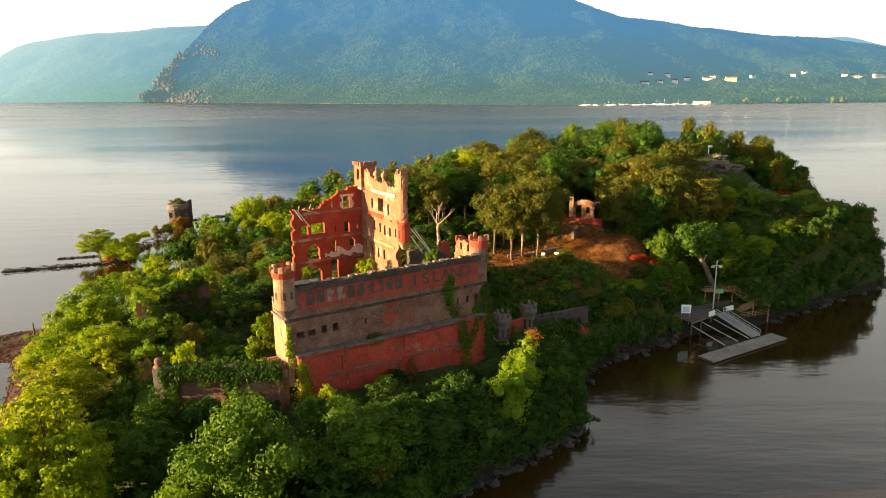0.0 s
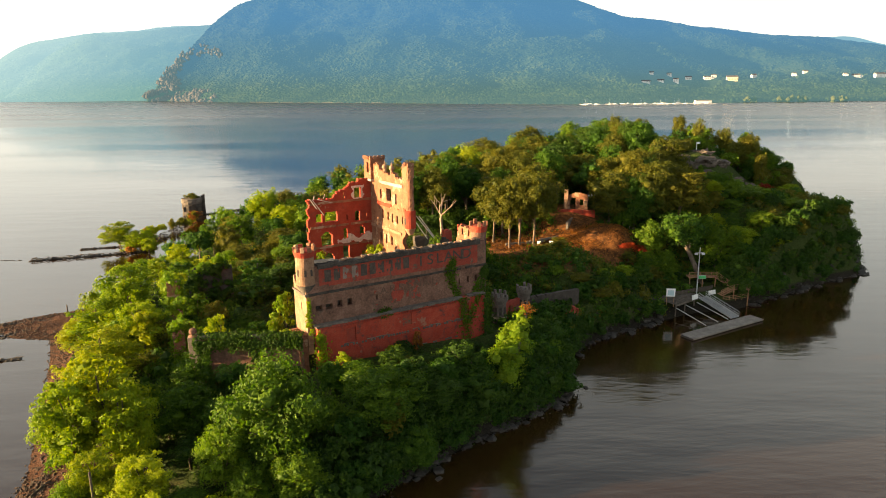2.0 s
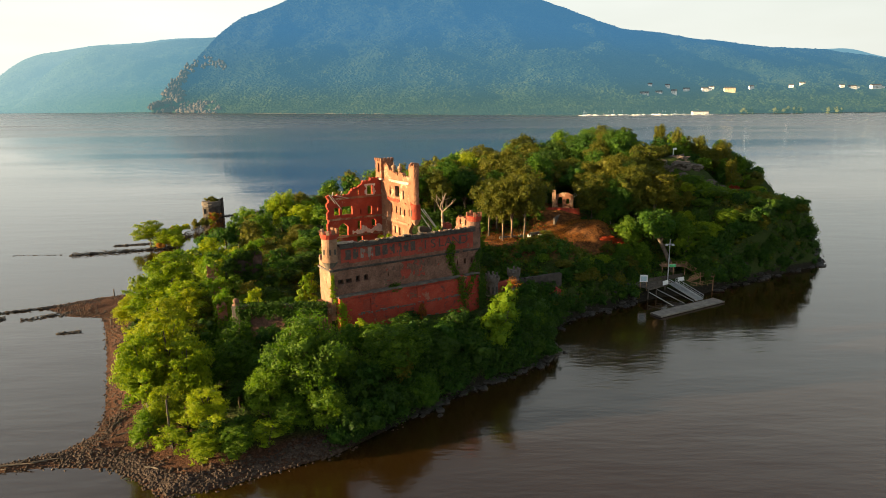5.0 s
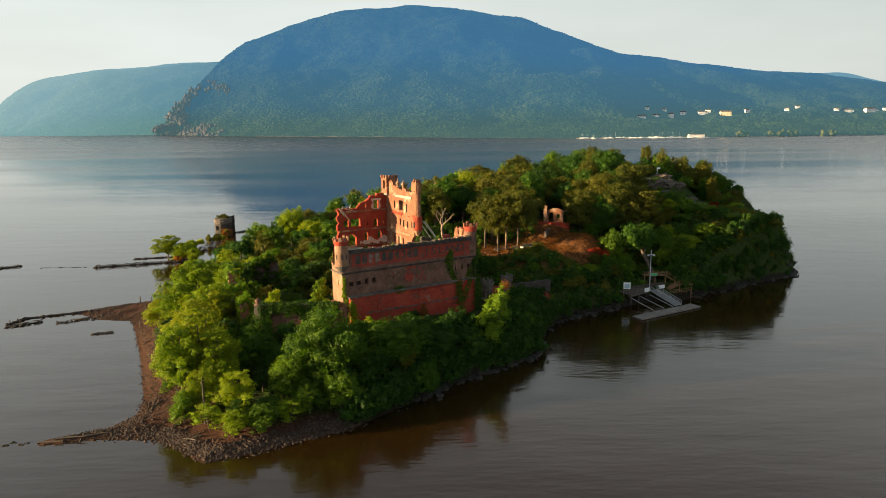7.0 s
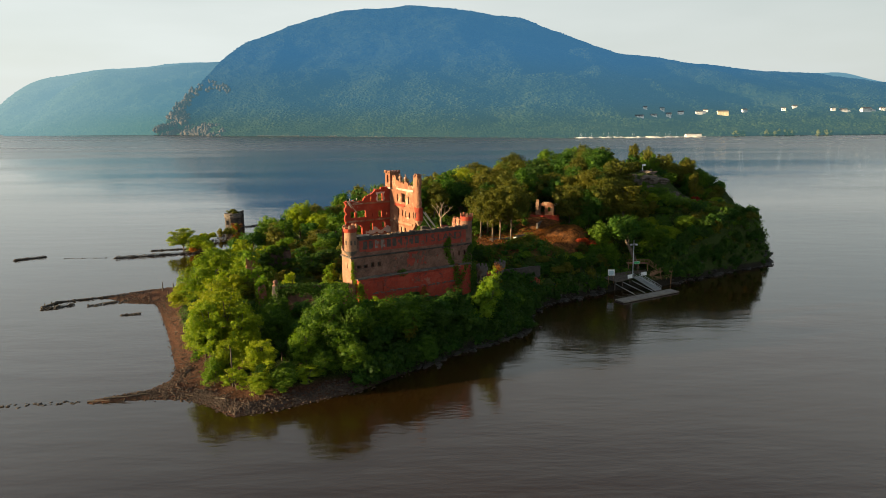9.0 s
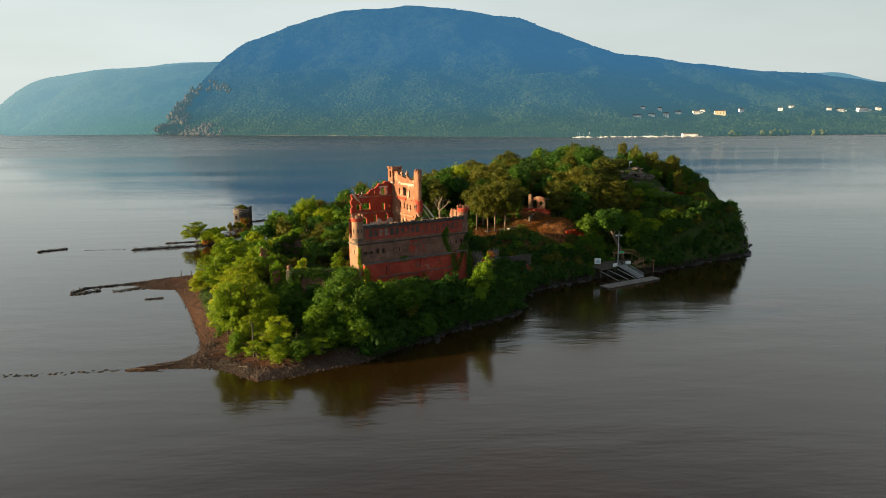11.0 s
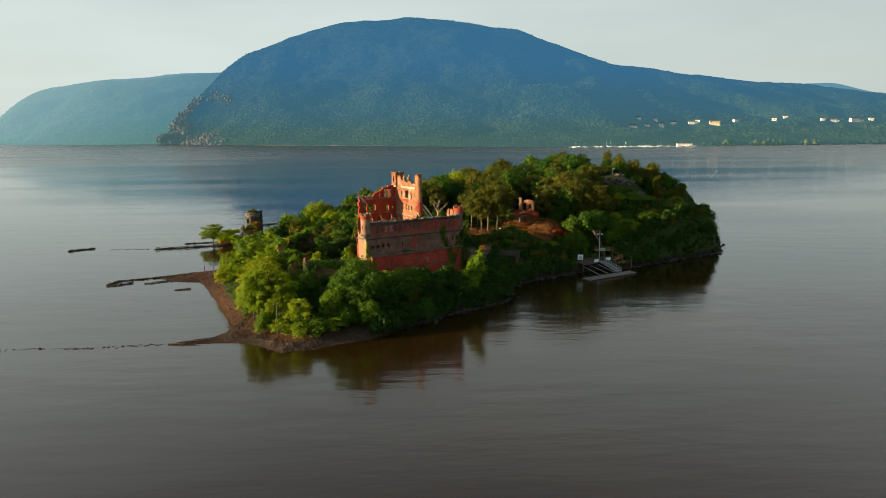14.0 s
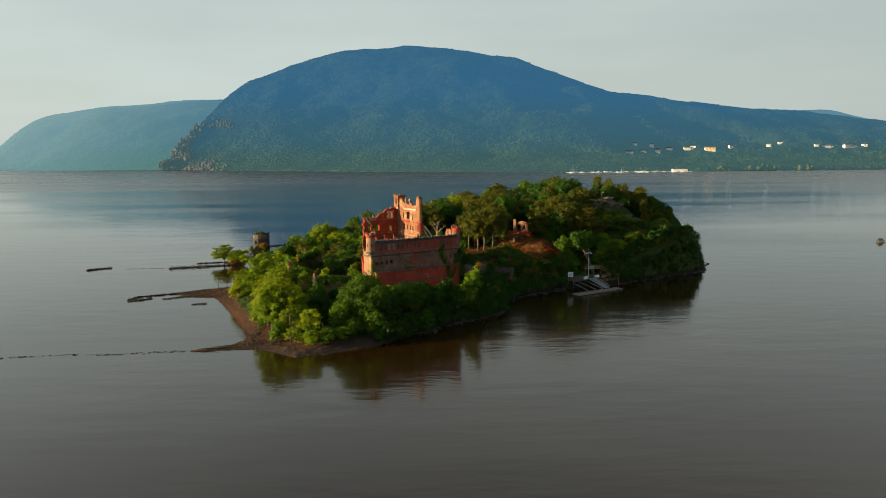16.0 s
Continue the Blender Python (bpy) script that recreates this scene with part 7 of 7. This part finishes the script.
grove([(46, 29, 17.0, 3.2), (60, 28, 15.0, 3.0), (64.5, 26.5, 12.0, 2.6), (43, 22.5, 9.6, 2.2), (40.5, 19, 8.6, 2.2), (48.5, 24.5, 11.0, 2.4), (66, 36, 17.0, 3.2), (60, 34, 16.5, 3.0)], ["elm", "maple"], [LEAF_GREEN, LEAF_DARK, LEAF_GREEN],
      "green tree crowding round the landing", "landing trees", 26)

# dark undergrowth below the tall wood and round the landing, joined
rng = np.random.default_rng(97)
sc, sr_ = [], []
while len(sc) < 420:
    if len(sc) < 250:
        x, y = rng.uniform(-15, 60), rng.uniform(35, 64)
        if ((x - 33) / 6) ** 2 + ((y - 42) / 5) ** 2 < 1 or ((x - 30) / 13) ** 2 + ((y - 28) / 8) ** 2 < 1:
            continue
    else:
        x, y = rng.uniform(43, 68), rng.uniform(17.5, 29)
        back = y - 17.2 - 0.445 * (x - 46.6)
        if back < 0.8 and x < 58.5 or 51.5 < x < 60 and 21.5 < y < 25 or x >= 58.5 and y < 21 or float(shore_distance(np.array([x]), np.array([y]))[0]) < 0.4:
            continue
    r = rng.uniform(0.9, 1.9) if len(sc) < 250 else rng.uniform(0.6, 1.3)
    sc.append((x, y, gz(x, y) + r * rng.uniform(0.1, 0.8)))
    sr_.append(r)
# shade under the tall crowns is painted with darker leaves
for k, mat in enumerate((LEAF_DARK, LEAF_SHADE)):
    me = crown_mesh("undergrowth", np.array(sc[k::2]), np.array(sr_[k::2]), 48, 0.48, rng)
    me.materials[0] = mat
    tagged(new("undergrowth", me), "dark undergrowth below the tall trees", "scrub", kind="stuff")

# ---- creeper on the terrace wall and pillars ----
# the dark leaves also paint shade onto the terrace wall
creeper("terrace_creeper", TERRACE_VINE[0], TERRACE_VINE[1], LEAF_DARK, "green creeper hanging over the terrace wall", 0.4, 8)
rng = np.random.default_rng(16)
for x, y, top, w in pillars:
    n_ = 30
    vz = np.linspace(gz(x, y) + 1.0, top - 0.3, n_)
    turn_ = rng.uniform(0, 6.283, n_)
    vc = np.stack([x + np.cos(turn_) * w * 0.9, y + np.sin(turn_) * w * 0.9, vz], -1)
    me = crown_mesh("pillar_creeper", vc, rng.uniform(0.7, 1.15, n_) * w * 1.25, 16, 0.34, rng, sub=6)
    me.materials[0] = LEAF_VINE
    tagged(new("pillar_creeper", me), "bright creeper smothering a ruined pillar", "creeper", kind="stuff")

# ---- stones of the shore ----
rng = np.random.default_rng(51)


def stones(name, centres, sizes, material, label, flat=0.6):
    n, nv = len(centres), len(ICO_V)
    v = ICO_V[None] * (1 + rng.uniform(-0.3, 0.3, (n, nv, 1))) * sizes[:, None, None] * np.array([1, 1, flat]) + centres[:, None, :]
    f = (ICO_F[None] + (np.arange(n) * nv)[:, None, None]).reshape(-1, 3)
    return tagged(mesh_object(name, v.reshape(-1, 3), f, material), label, "stones", kind="stuff")


def along_shore(i0, i1, count, inside, spread):
    k = rng.uniform(i0, i1, count)
    a = k.astype(int)
    fr = (k - a)[:, None]
    q = SHORE[a] * (1 - fr) + SHORE[(a + 1) % len(SHORE)] * fr
    return q + rng.normal(0, spread, (count, 2)) + np.array(inside)


# dark rock, deepened further to carry shade from the overhanging trees
SHADED_STONE = surface("shaded_stone", (0.014, 0.012, 0.010), (0.028, 0.024, 0.020), (0.055, 0.047, 0.04), 0.9, 5.0, 0.6, 0.8, 0.08, stains=0.4, spec=0.4)
SHORE_STONE = surface("shore_stone", (0.022, 0.015, 0.011), (0.05, 0.034, 0.025), (0.105, 0.075, 0.056), 0.8, 5.0, 0.9, 0.8, 0.05, stains=0.3)
q = along_shore(1, 7.2, 2400, (0.0, 1.0), 1.0)
z = ground_z(q[:, 0], q[:, 1])
ok = z > -0.25
stones("shore_cobbles", np.stack([q[:, 0], q[:, 1], z + 0.03], -1)[ok], rng.uniform(0.08, 0.3, ok.sum()), SHORE_STONE, "grey and brown cobbles along the gravel shore")
q = np.concatenate([along_shore(40, 45.9, 1500, (1.2, 0.0), 1.5), along_shore(35.5, 40, 900, (1.5, 0.5), 2.2)])
z = ground_z(q[:, 0], q[:, 1])
ok = z > -0.15
stones("shore_cobbles", np.stack([q[:, 0], q[:, 1], z + 0.02], -1)[ok], rng.uniform(0.07, 0.26, ok.sum()), SHORE_STONE, "dark stones and mud lumps on the west shore")
q = along_shore(8, 25, 1000, (0.2, -0.25), 0.85)
z = ground_z(q[:, 0], q[:, 1])
ok = (z > -0.6) & ~((q[:, 0] > 43) & (q[:, 0] < 64))
stones("bank_rocks", np.stack([q[:, 0], q[:, 1], np.maximum(z, 0) + 0.1], -1)[ok], 0.12 + 0.8 * rng.uniform(0, 1, ok.sum()) ** 3, SHADED_STONE, "dark rocks with shade in their tone at the foot of the bank", 0.45)

# ---- breakwaters, piles and driftwood ----
def mound(name, path, width, height, material, label, seed, density=9):
    r = np.random.default_rng(seed)
    pts, sz = [], []
    for (ax, ay), (bx, by) in zip(path, path[1:]):
        ln = math.hypot(bx - ax, by - ay)
        for _ in range(int(ln * density)):
            k = r.uniform()
            o = r.normal(0, width * 0.35)
            nx, ny = -(by - ay) / ln, (bx - ax) / ln
            pts.append((ax + (bx - ax) * k + nx * o, ay + (by - ay) * k + ny * o, height * max(0.0, 1 - abs(o) / width) * r.uniform(0.2, 1.0) - 0.05))
            sz.append(r.uniform(0.15, 0.4))
    for (ax, ay), (bx, by) in zip(path, path[1:]):
        if density > 4 and width < 1.7:
            for k in np.arange(0, 1, 0.55 / math.hypot(bx - ax, by - ay)):
                pts.append((ax + (bx - ax) * k + r.normal(0, 0.12), ay + (by - ay) * k + r.normal(0, 0.12), height * 0.1))
                sz.append(r.uniform(0.4, 0.62))
    ob = stones(name, np.array(pts), np.array(sz), material, label, 0.4)
    ob["category"] = "breakwater"
    return ob


mound("breakwater", [(-98.5, 1.0), (-97, 6), (-86, 10.8), (-74, 14.6)], 0.9, 0.5, STONE_DARK, "low ruined stone breakwater reaching from the shore", 1)
mound("breakwater", [(-108.7, 62.1), (-98, 65.5), (-82, 71)], 1.6, 1.0, STONE_DARK, "ruined stone breakwater awash in the river", 2)
mound("breakwater", [(-101.6, 74.6), (-85, 79.5)], 0.7, 0.5, STONE_DARK, "thin ruined breakwater awash in the river", 3)
mound("breakwater", [(-84, 127), (-66, 143), (-52, 152)], 0.9, 0.8, STONE_DARK, "ruined breakwater beside the river tower", 4)
mound("breakwater", [(-141, 60), (-134, 65.5)], 1.4, 0.9, STONE_DARK, "small heap of stones in the river", 5)
mound("breakwater", [(-126, 62.5), (-112, 63)], 0.4, 0.15, STONE_DARK, "stones just breaking the river's surface", 6, 2)
mound("mud_spit", [(-88, 2), (-78, 8), (-68, 8), (-66, -2)], 2.6, 0.35, STONE_DARK, "muddy stone spit beside old piles", 7, 10)
mound("breakwater", [(-100, -61.5), (-86, -59.2), (-75, -59.6), (-66, -58.0), (-58, -57.4)], 1.1, 0.14, STONE_DARK, "line of debris trailing from the spit", 8, 2)
mound("breakwater", [(-75.5, -6.6), (-71.5, -5.6)], 0.5, 0.3, STONE_DARK, "driftwood and stones in the cove", 9)
mound("breakwater", [(-97.5, -1.0), (-92, 3.5)], 1.6, 0.6, STONE_DARK, "heap of stones at the breakwater's end", 10)
mound("breakwater", [(-87, 70), (-84, 98), (-88, 122)], 3.4, 1.4, STONE_DARK, "broad overgrown breakwater toward the river tower", 11, 8)


def pile(x, y, h, tilt=0.0, r=0.16):
    ob = tagged(empty("old_pile", pose(x, y, max(gz(x, y), -1.0), tilt, tilt * 0.5, 0)), "weathered grey timber pile standing in mud", "pile", "old piles")
    part("post", tube((0, 0, -0.6), (0, 0, h), r, r * 0.75, 8), DEAD_WOOD, ob)
    part("top", tube((0, 0, h), (0.03, 0, h + 0.12), r * 0.75, r * 0.3, 8), DEAD_WOOD, ob)


for x, y, h, tl in ((-74.2, 15.0, 2.3, 2), (-70.6, 13.2, 2.2, -3), (-71.0, 10.5, 1.2, 6), (-98.6, 2.2, 1.7, 4), (-97.6, 3.4, 1.8, -3), (-96.6, 2.8, 1.4, 2), (-67.0, -2.2, 1.2, -5), (-35.2, -53.6, 6.6, 2), (-33.4, -52.0, 2.4, -3), (-36.8, -51.5, 1.8, 5), (-120.5, 62.5, 1.0, 3)):
    pile(x, y, h, tl)


def driftwood(x, y, ln, turn):
    bm = bmesh.new()
    z = max(gz(x, y), 0.0) + 0.12
    add_tube(bm, (0, 0, 0), (ln * 0.6, 0.1, 0.1), 0.14, 0.11, 7)
    add_tube(bm, (ln * 0.6, 0.1, 0.1), (ln, -0.15, 0.25), 0.11, 0.04, 7)
    add_tube(bm, (ln * 0.5, 0.05, 0.08), (ln * 0.75, 0.5, 0.5), 0.06, 0.02, 6)
    ob = part("driftwood_log", bm, DEAD_WOOD)
    ob.matrix_world = pose(x, y, z, 0, 0, turn)
    tagged(ob, "grey driftwood log washed up on the shore", "log", "driftwood")


for x, y, ln, turn in ((-46, -47, 3.4, 80), (-44, -50, 2.4, 20), (-55.5, -56.8, 4.2, 5), (-52, -56, 3.2, 15), (-47.5, -40, 2.8, 30), (-52, -30, 3.4, 10), (-40.5, -55, 2.6, 50), (-37, -57.5, 2.2, -20), (-58, -57.4, 3.8, 0), (-57, -22, 2.6, -15), (-49, -36, 2.4, 70), (-74, -6.2, 3.0, 20)):
    driftwood(x, y, ln, turn)

# ---- the ruined tower in the river ----
rt = tagged(empty("river_tower", pose(-88, 126.5, 0, 0, 0, 20)), "ruined round stone tower standing in the river, grass on top", "tower")
part("shaft", drum(0, 0, -1.5, 4.6, 3.5, 3.3, 16, 0.12, 61), STONE_DARK, rt)
part("band", drum(0, 0, 4.4, 5.2, 3.5, 3.7, 16, 0.06, 62), STONE_GREY, rt)
part("crown", drum(0, 0, 5.2, 6.2, 3.7, 3.5, 16, 0.15, 63), STONE_GREY, rt)
part("corner_pillar", slab(3.1, 4.4, -1, 7.6, -0.8, 0.8, lambda a, z: z < 7.2 + 0.3 * np.sin(a * 5), 0.35, 0.08, 64), STONE_DARK, rt)
for k in range(3):
    part("opening", box(-3.0 + k * 2.4, -2.1 + k * 2.4, -3.62 + 0.35 * abs(k - 1), -3.0, 1.8, 3.6), STONE_DARK, rt)
for x, y, top, r in ((-88, 126.5, 8.2, 2.6), (-86.5, 125.5, 7.6, 1.8)):
    grow("scrub", LEAF_OLIVE, x, y, top, r, "scrubby grass on the river tower's top", "bush", "breakwater scrub", base=6.0)
for i in range(16):
    k = i / 15
    x, y = -85 - 2 * math.sin(k * 5), 68 + 52 * k
    grow(random.Random(i).choice(["bush", "scrub"]), random.Random(i + 5).choice([LEAF_OLIVE, LEAF_YELLOW, LEAF_RUST]), x + math.sin(i * 7) * 1.5, y, 2.6 + 1.6 * abs(math.sin(i * 2.3)), 2.0, "yellowing scrub on the overgrown breakwater", "bush", "breakwater scrub", base=0.8)

for x, y, top, r, key in ((-90.0, 73.5, 9.2, 4.8, "locust"), (-84.6, 71.0, 6.4, 3.6, "elm"), (-80.0, 68.5, 5.0, 2.8, "elm"), (-86.5, 82.0, 4.6, 2.6, "bush")):
    grow(key, LEAF_YELLOW if key == "locust" else LEAF_BRIGHT, x, y, top, r, "yellow-green tree at the near end of the overgrown breakwater", "tree" if key != "bush" else "bush", "breakwater scrub", base=0.4)

# ---- the landing: floating dock, gangway, deck, stairs, mast ----
dock = tagged(empty("floating_dock", pose(45.2, -0.9, 0, 0, 0, 30.4)), "long grey plank floating dock", "dock")
for i in range(66):
    part("plank", box(0.1 + i * 0.3, 0.37 + i * 0.3, 0, 2.7, 0.36, 0.42), PLANK, dock)
part("float", box(0.0, 20.0, 0.05, 2.65, -0.3, 0.32, 0.05), STONE_DARK, dock)
part("edge_beam", box(0.0, 20.0, -0.12, 0.0, 0.14, 0.44, 0.02), PLANK, dock)
part("edge_beam", box(0.0, 20.0, 2.7, 2.82, 0.14, 0.44, 0.02), PLANK, dock)

deck = tagged(empty("landing_deck", pose(46.4, 12.0, 0, 0, 0, 36)), "raised timber landing deck with a railing", "deck")
for i in range(16):
    part("board", box(0, 9.6, i * 0.36, i * 0.36 + 0.34, 2.46, 2.52), OLD_TIMBER, deck)
part("beam", box(0, 9.6, 0.02, 0.2, 2.1, 2.45), OLD_TIMBER, deck)
part("beam", box(0, 9.6, 5.5, 5.7, 2.1, 2.45), OLD_TIMBER, deck)
for u in (0.2, 3.2, 6.3, 9.4):
    for v in (0.15, 5.6):
        part("pile", tube((u, v, -1.2), (u, v, 2.45), 0.14), OLD_TIMBER, deck)
for u in (0.05, 1.6, 3.2, 4.8, 6.4):
    part("rail_post", box(u, u + 0.1, 0.0, 0.1, 2.45, 3.65), OLD_TIMBER, deck)
for z in (2.8, 3.15, 3.6):
    part("rail", box(0.05, 6.5, 0.02, 0.08, z, z + 0.09), OLD_TIMBER, deck)
# dark planks added in place of the shaded void behind the deck
gap_screen = tagged(empty("void_screen", pose(46.6, 17.2, 0, 0, 0, 24)), "dark timber screen standing in for the shaded void behind the landing deck", "wall")
for i in range(40):
    part("plank", box(i * 0.3, i * 0.3 + 0.28, 0.0, 0.09 + 0.02 * (i % 3), 0.2, 3.3 + 0.12 * ((i * 7) % 5) / 5), DEAD_WOOD, gap_screen)
part("rail", box(0, 12, -0.08, 0.0, 2.9, 3.05), DEAD_WOOD, gap_screen)


def board(x, y, z, w, h, turn, material, label, tilt=0, posts=True):
    ob = tagged(empty("sign_board", pose(x, y, z, tilt, 0, turn)), label, "sign")
    part("panel", box(-w / 2, w / 2, -0.04, 0.04, 0, h, 0.01), material, ob)
    part("frame", box(-w / 2 - 0.06, w / 2 + 0.06, 0.04, 0.09, -0.06, h + 0.06), METAL, ob)
    if posts:
        for k in (-1, 1):
            part("post", box(k * w * 0.42 - 0.05, k * w * 0.42 + 0.05, 0.09, 0.17, -2.2, h), TIMBER, ob)
    return ob


s1 = board(45.7, 13.4, 3.8, 1.65, 1.55, -6, WHITE, "white notice board with a faded map above the landing")
BLUE = surface("faded_blue_print", (0.28, 0.42, 0.5), (0.36, 0.5, 0.56), (0.44, 0.58, 0.62), 1.0, 6.0, 0.7, 0.1, 0.01, stains=0.1)
part("print", box(-0.6, 0.6, -0.06, -0.045, 0.2, 1.25), BLUE, s1, "faded blue printed map")
board(51.3, 15.1, 2.6, 1.9, 0.9, 36, WHITE, "plain white board fixed to the deck railing", -8, False)
board(55.8, 17.9, 2.7, 1.9, 0.8, 26, WHITE, "plain white board beside the gangway", -12, False)
board(54.3, 19.9, 5.5, 1.5, 0.6, 4, GREEN_PAINT, "small green sign on the mast", 0, False)

gang = tagged(empty("gangway", pose(0, 0, 0)), "grey metal gangway sloping from deck to dock", "gangway")
ga, gb = Vector((53.3, 16.7, 2.55)), Vector((57.1, 9.5, 0.60))
side = (gb - ga).cross(Vector((0, 0, 1))).normalized() * 1.05
bm = bmesh.new()
vs = [bm.verts.new(p) for p in (ga - side, ga + side, gb + side, gb - side)]
bm.faces.new(vs)
bmesh.ops.solidify(bm, geom=bm.faces[:], thickness=0.14)
part("walkway", bm, METAL, gang)
for sgn in (-1, 1):
    o = side * sgn
    for hgt in (0.55, 1.05):
        part("handrail", beam(ga + o + Vector((0, 0, hgt)), gb + o + Vector((0, 0, hgt)), 0.08), METAL, gang)
    for k in range(8):
        c = ga + (gb - ga) * (k / 7) + o
        part("baluster", beam(c, c + Vector((0, 0, 1.08)), 0.06), METAL, gang)
    part("side_truss", beam(ga + o + Vector((0, 0, 0.1)), gb + o + Vector((0, 0, 0.1)), 0.1, 0.35), METAL, gang)
for k, (a, b) in enumerate((((46.7, 13.0, 1.6), (49.9, 5.4, 0.6)), ((49.3, 14.6, 1.6), (52.9, 7.2, 0.6)), ((52.1, 16.2, 1.6), (55.4, 8.6, 0.6)))):
    ob = part("dock_strut", beam(a, b, 0.15), METAL)
    tagged(ob, "long pale steel strut holding the dock off", "strut", "dock struts")

mast = tagged(empty("landing_mast", pose(53.0, 19.0, 2.5)), "tall pale mast with floodlights at the landing", "mast")
part("pole", tube((0, 0, -0.5), (0, 0, 9.8), 0.14, 0.09, 10), METAL, mast)
part("crossarm", box(-0.9, 0.9, -0.06, 0.06, 8.6, 8.75), METAL, mast)
for k in (-0.75, 0.7):
    part("floodlight", box(k - 0.3, k + 0.3, -0.25, 0.15, 8.3, 8.62, 0.05), METAL, mast)

stair = tagged(empty("timber_stairs", pose(0, 0, 0)), "brown timber stairs and landings with railings", "stairs")


def rail_run(a, b, posts, height=1.05):
    a, b = Vector(a), Vector(b)
    for hgt in (0.35, 0.7, height):
        part("rail", beam(a + Vector((0, 0, hgt)), b + Vector((0, 0, hgt)), 0.09, 0.07), TIMBER, stair)
    for k in range(posts):
        c = a + (b - a) * (k / (posts - 1))
        part("post", beam(c - Vector((0, 0, 0.1)), c + Vector((0, 0, height + 0.05)), 0.1), TIMBER, stair)


part("upper_landing", box(52.6, 58.4, 22.6, 24.6, 4.85, 5.0), TIMBER, stair)
part("lower_landing", box(60.2, 63.6, 18.2, 20.6, 3.45, 3.6), TIMBER, stair)
for x, y in ((52.8, 22.7), (55.5, 22.7), (58.2, 22.7), (60.4, 18.4), (63.4, 18.4), (63.4, 20.4)):
    part("support", beam((x, y, -0.5), (x, y, 5.0 if y > 22 else 3.5), 0.18), TIMBER, stair)
for k in range(8):
    f = (k + 0.5) / 8
    x, y, z = 58.4 + 2.6 * f, 23.4 - 3.6 * f, 5.0 - 1.4 * f
    part("step", box(-0.9, 0.9, -0.25, 0.25, -0.04, 0.04, 0, pose(x, y, z, 0, 0, 36)), TIMBER, stair)
for k in range(6):
    f = (k + 0.5) / 6
    part("step", box(-0.9, 0.9, -0.2, 0.2, -0.04, 0.04, 0, pose(60.0 - 2.6 * f, 18.6 - 0.6 * f, 3.5 - 1.0 * f, 0, 0, 100)), TIMBER, stair)
rail_run((52.6, 22.6, 5.0), (58.4, 22.6, 5.0), 6)
rail_run((58.4, 22.6, 5.0), (60.4, 19.0, 3.6), 4)
rail_run((58.9, 24.2, 5.0), (62.0, 20.6, 3.6), 4)
rail_run((60.2, 18.2, 3.6), (63.6, 18.2, 3.6), 4)
rail_run((63.6, 18.2, 3.6), (63.6, 20.6, 3.6), 3)
rail_run((57.4, 17.4, 2.6), (60.2, 18.0, 3.6), 3)
rail_run((58.0, 17.6, 1.2), (63.4, 18.2, 1.6), 5)

# a small tan boat lying off the island's east side
tb = tagged(empty("small_boat", pose(221.0, 119.4, 0, 0, 0, 20)), "small tan boat lying on the open river", "boat")
bm = bmesh.new()
rings = [[bm.verts.new((a, w, 0.9)), bm.verts.new((a, w * 0.6, -0.2)), bm.verts.new((a, -w * 0.6, -0.2)), bm.verts.new((a, -w, 0.9))] for a, w in ((-2.4, 0.9), (-0.8, 1.1), (1.0, 0.95), (2.6, 0.08))]
for r0, r1 in zip(rings, rings[1:]):
    for k in range(4):
        bm.faces.new((r0[k], r1[k], r1[(k + 1) % 4], r0[(k + 1) % 4]))
bm.faces.new(rings[0])
bm.faces.new(rings[-1][::-1])
part("hull", bm, HOUSE_CREAM, tb)
part("cabin", box(-1.2, 0.6, -0.7, 0.7, 0.85, 1.9, 0.12), TIMBER, tb)
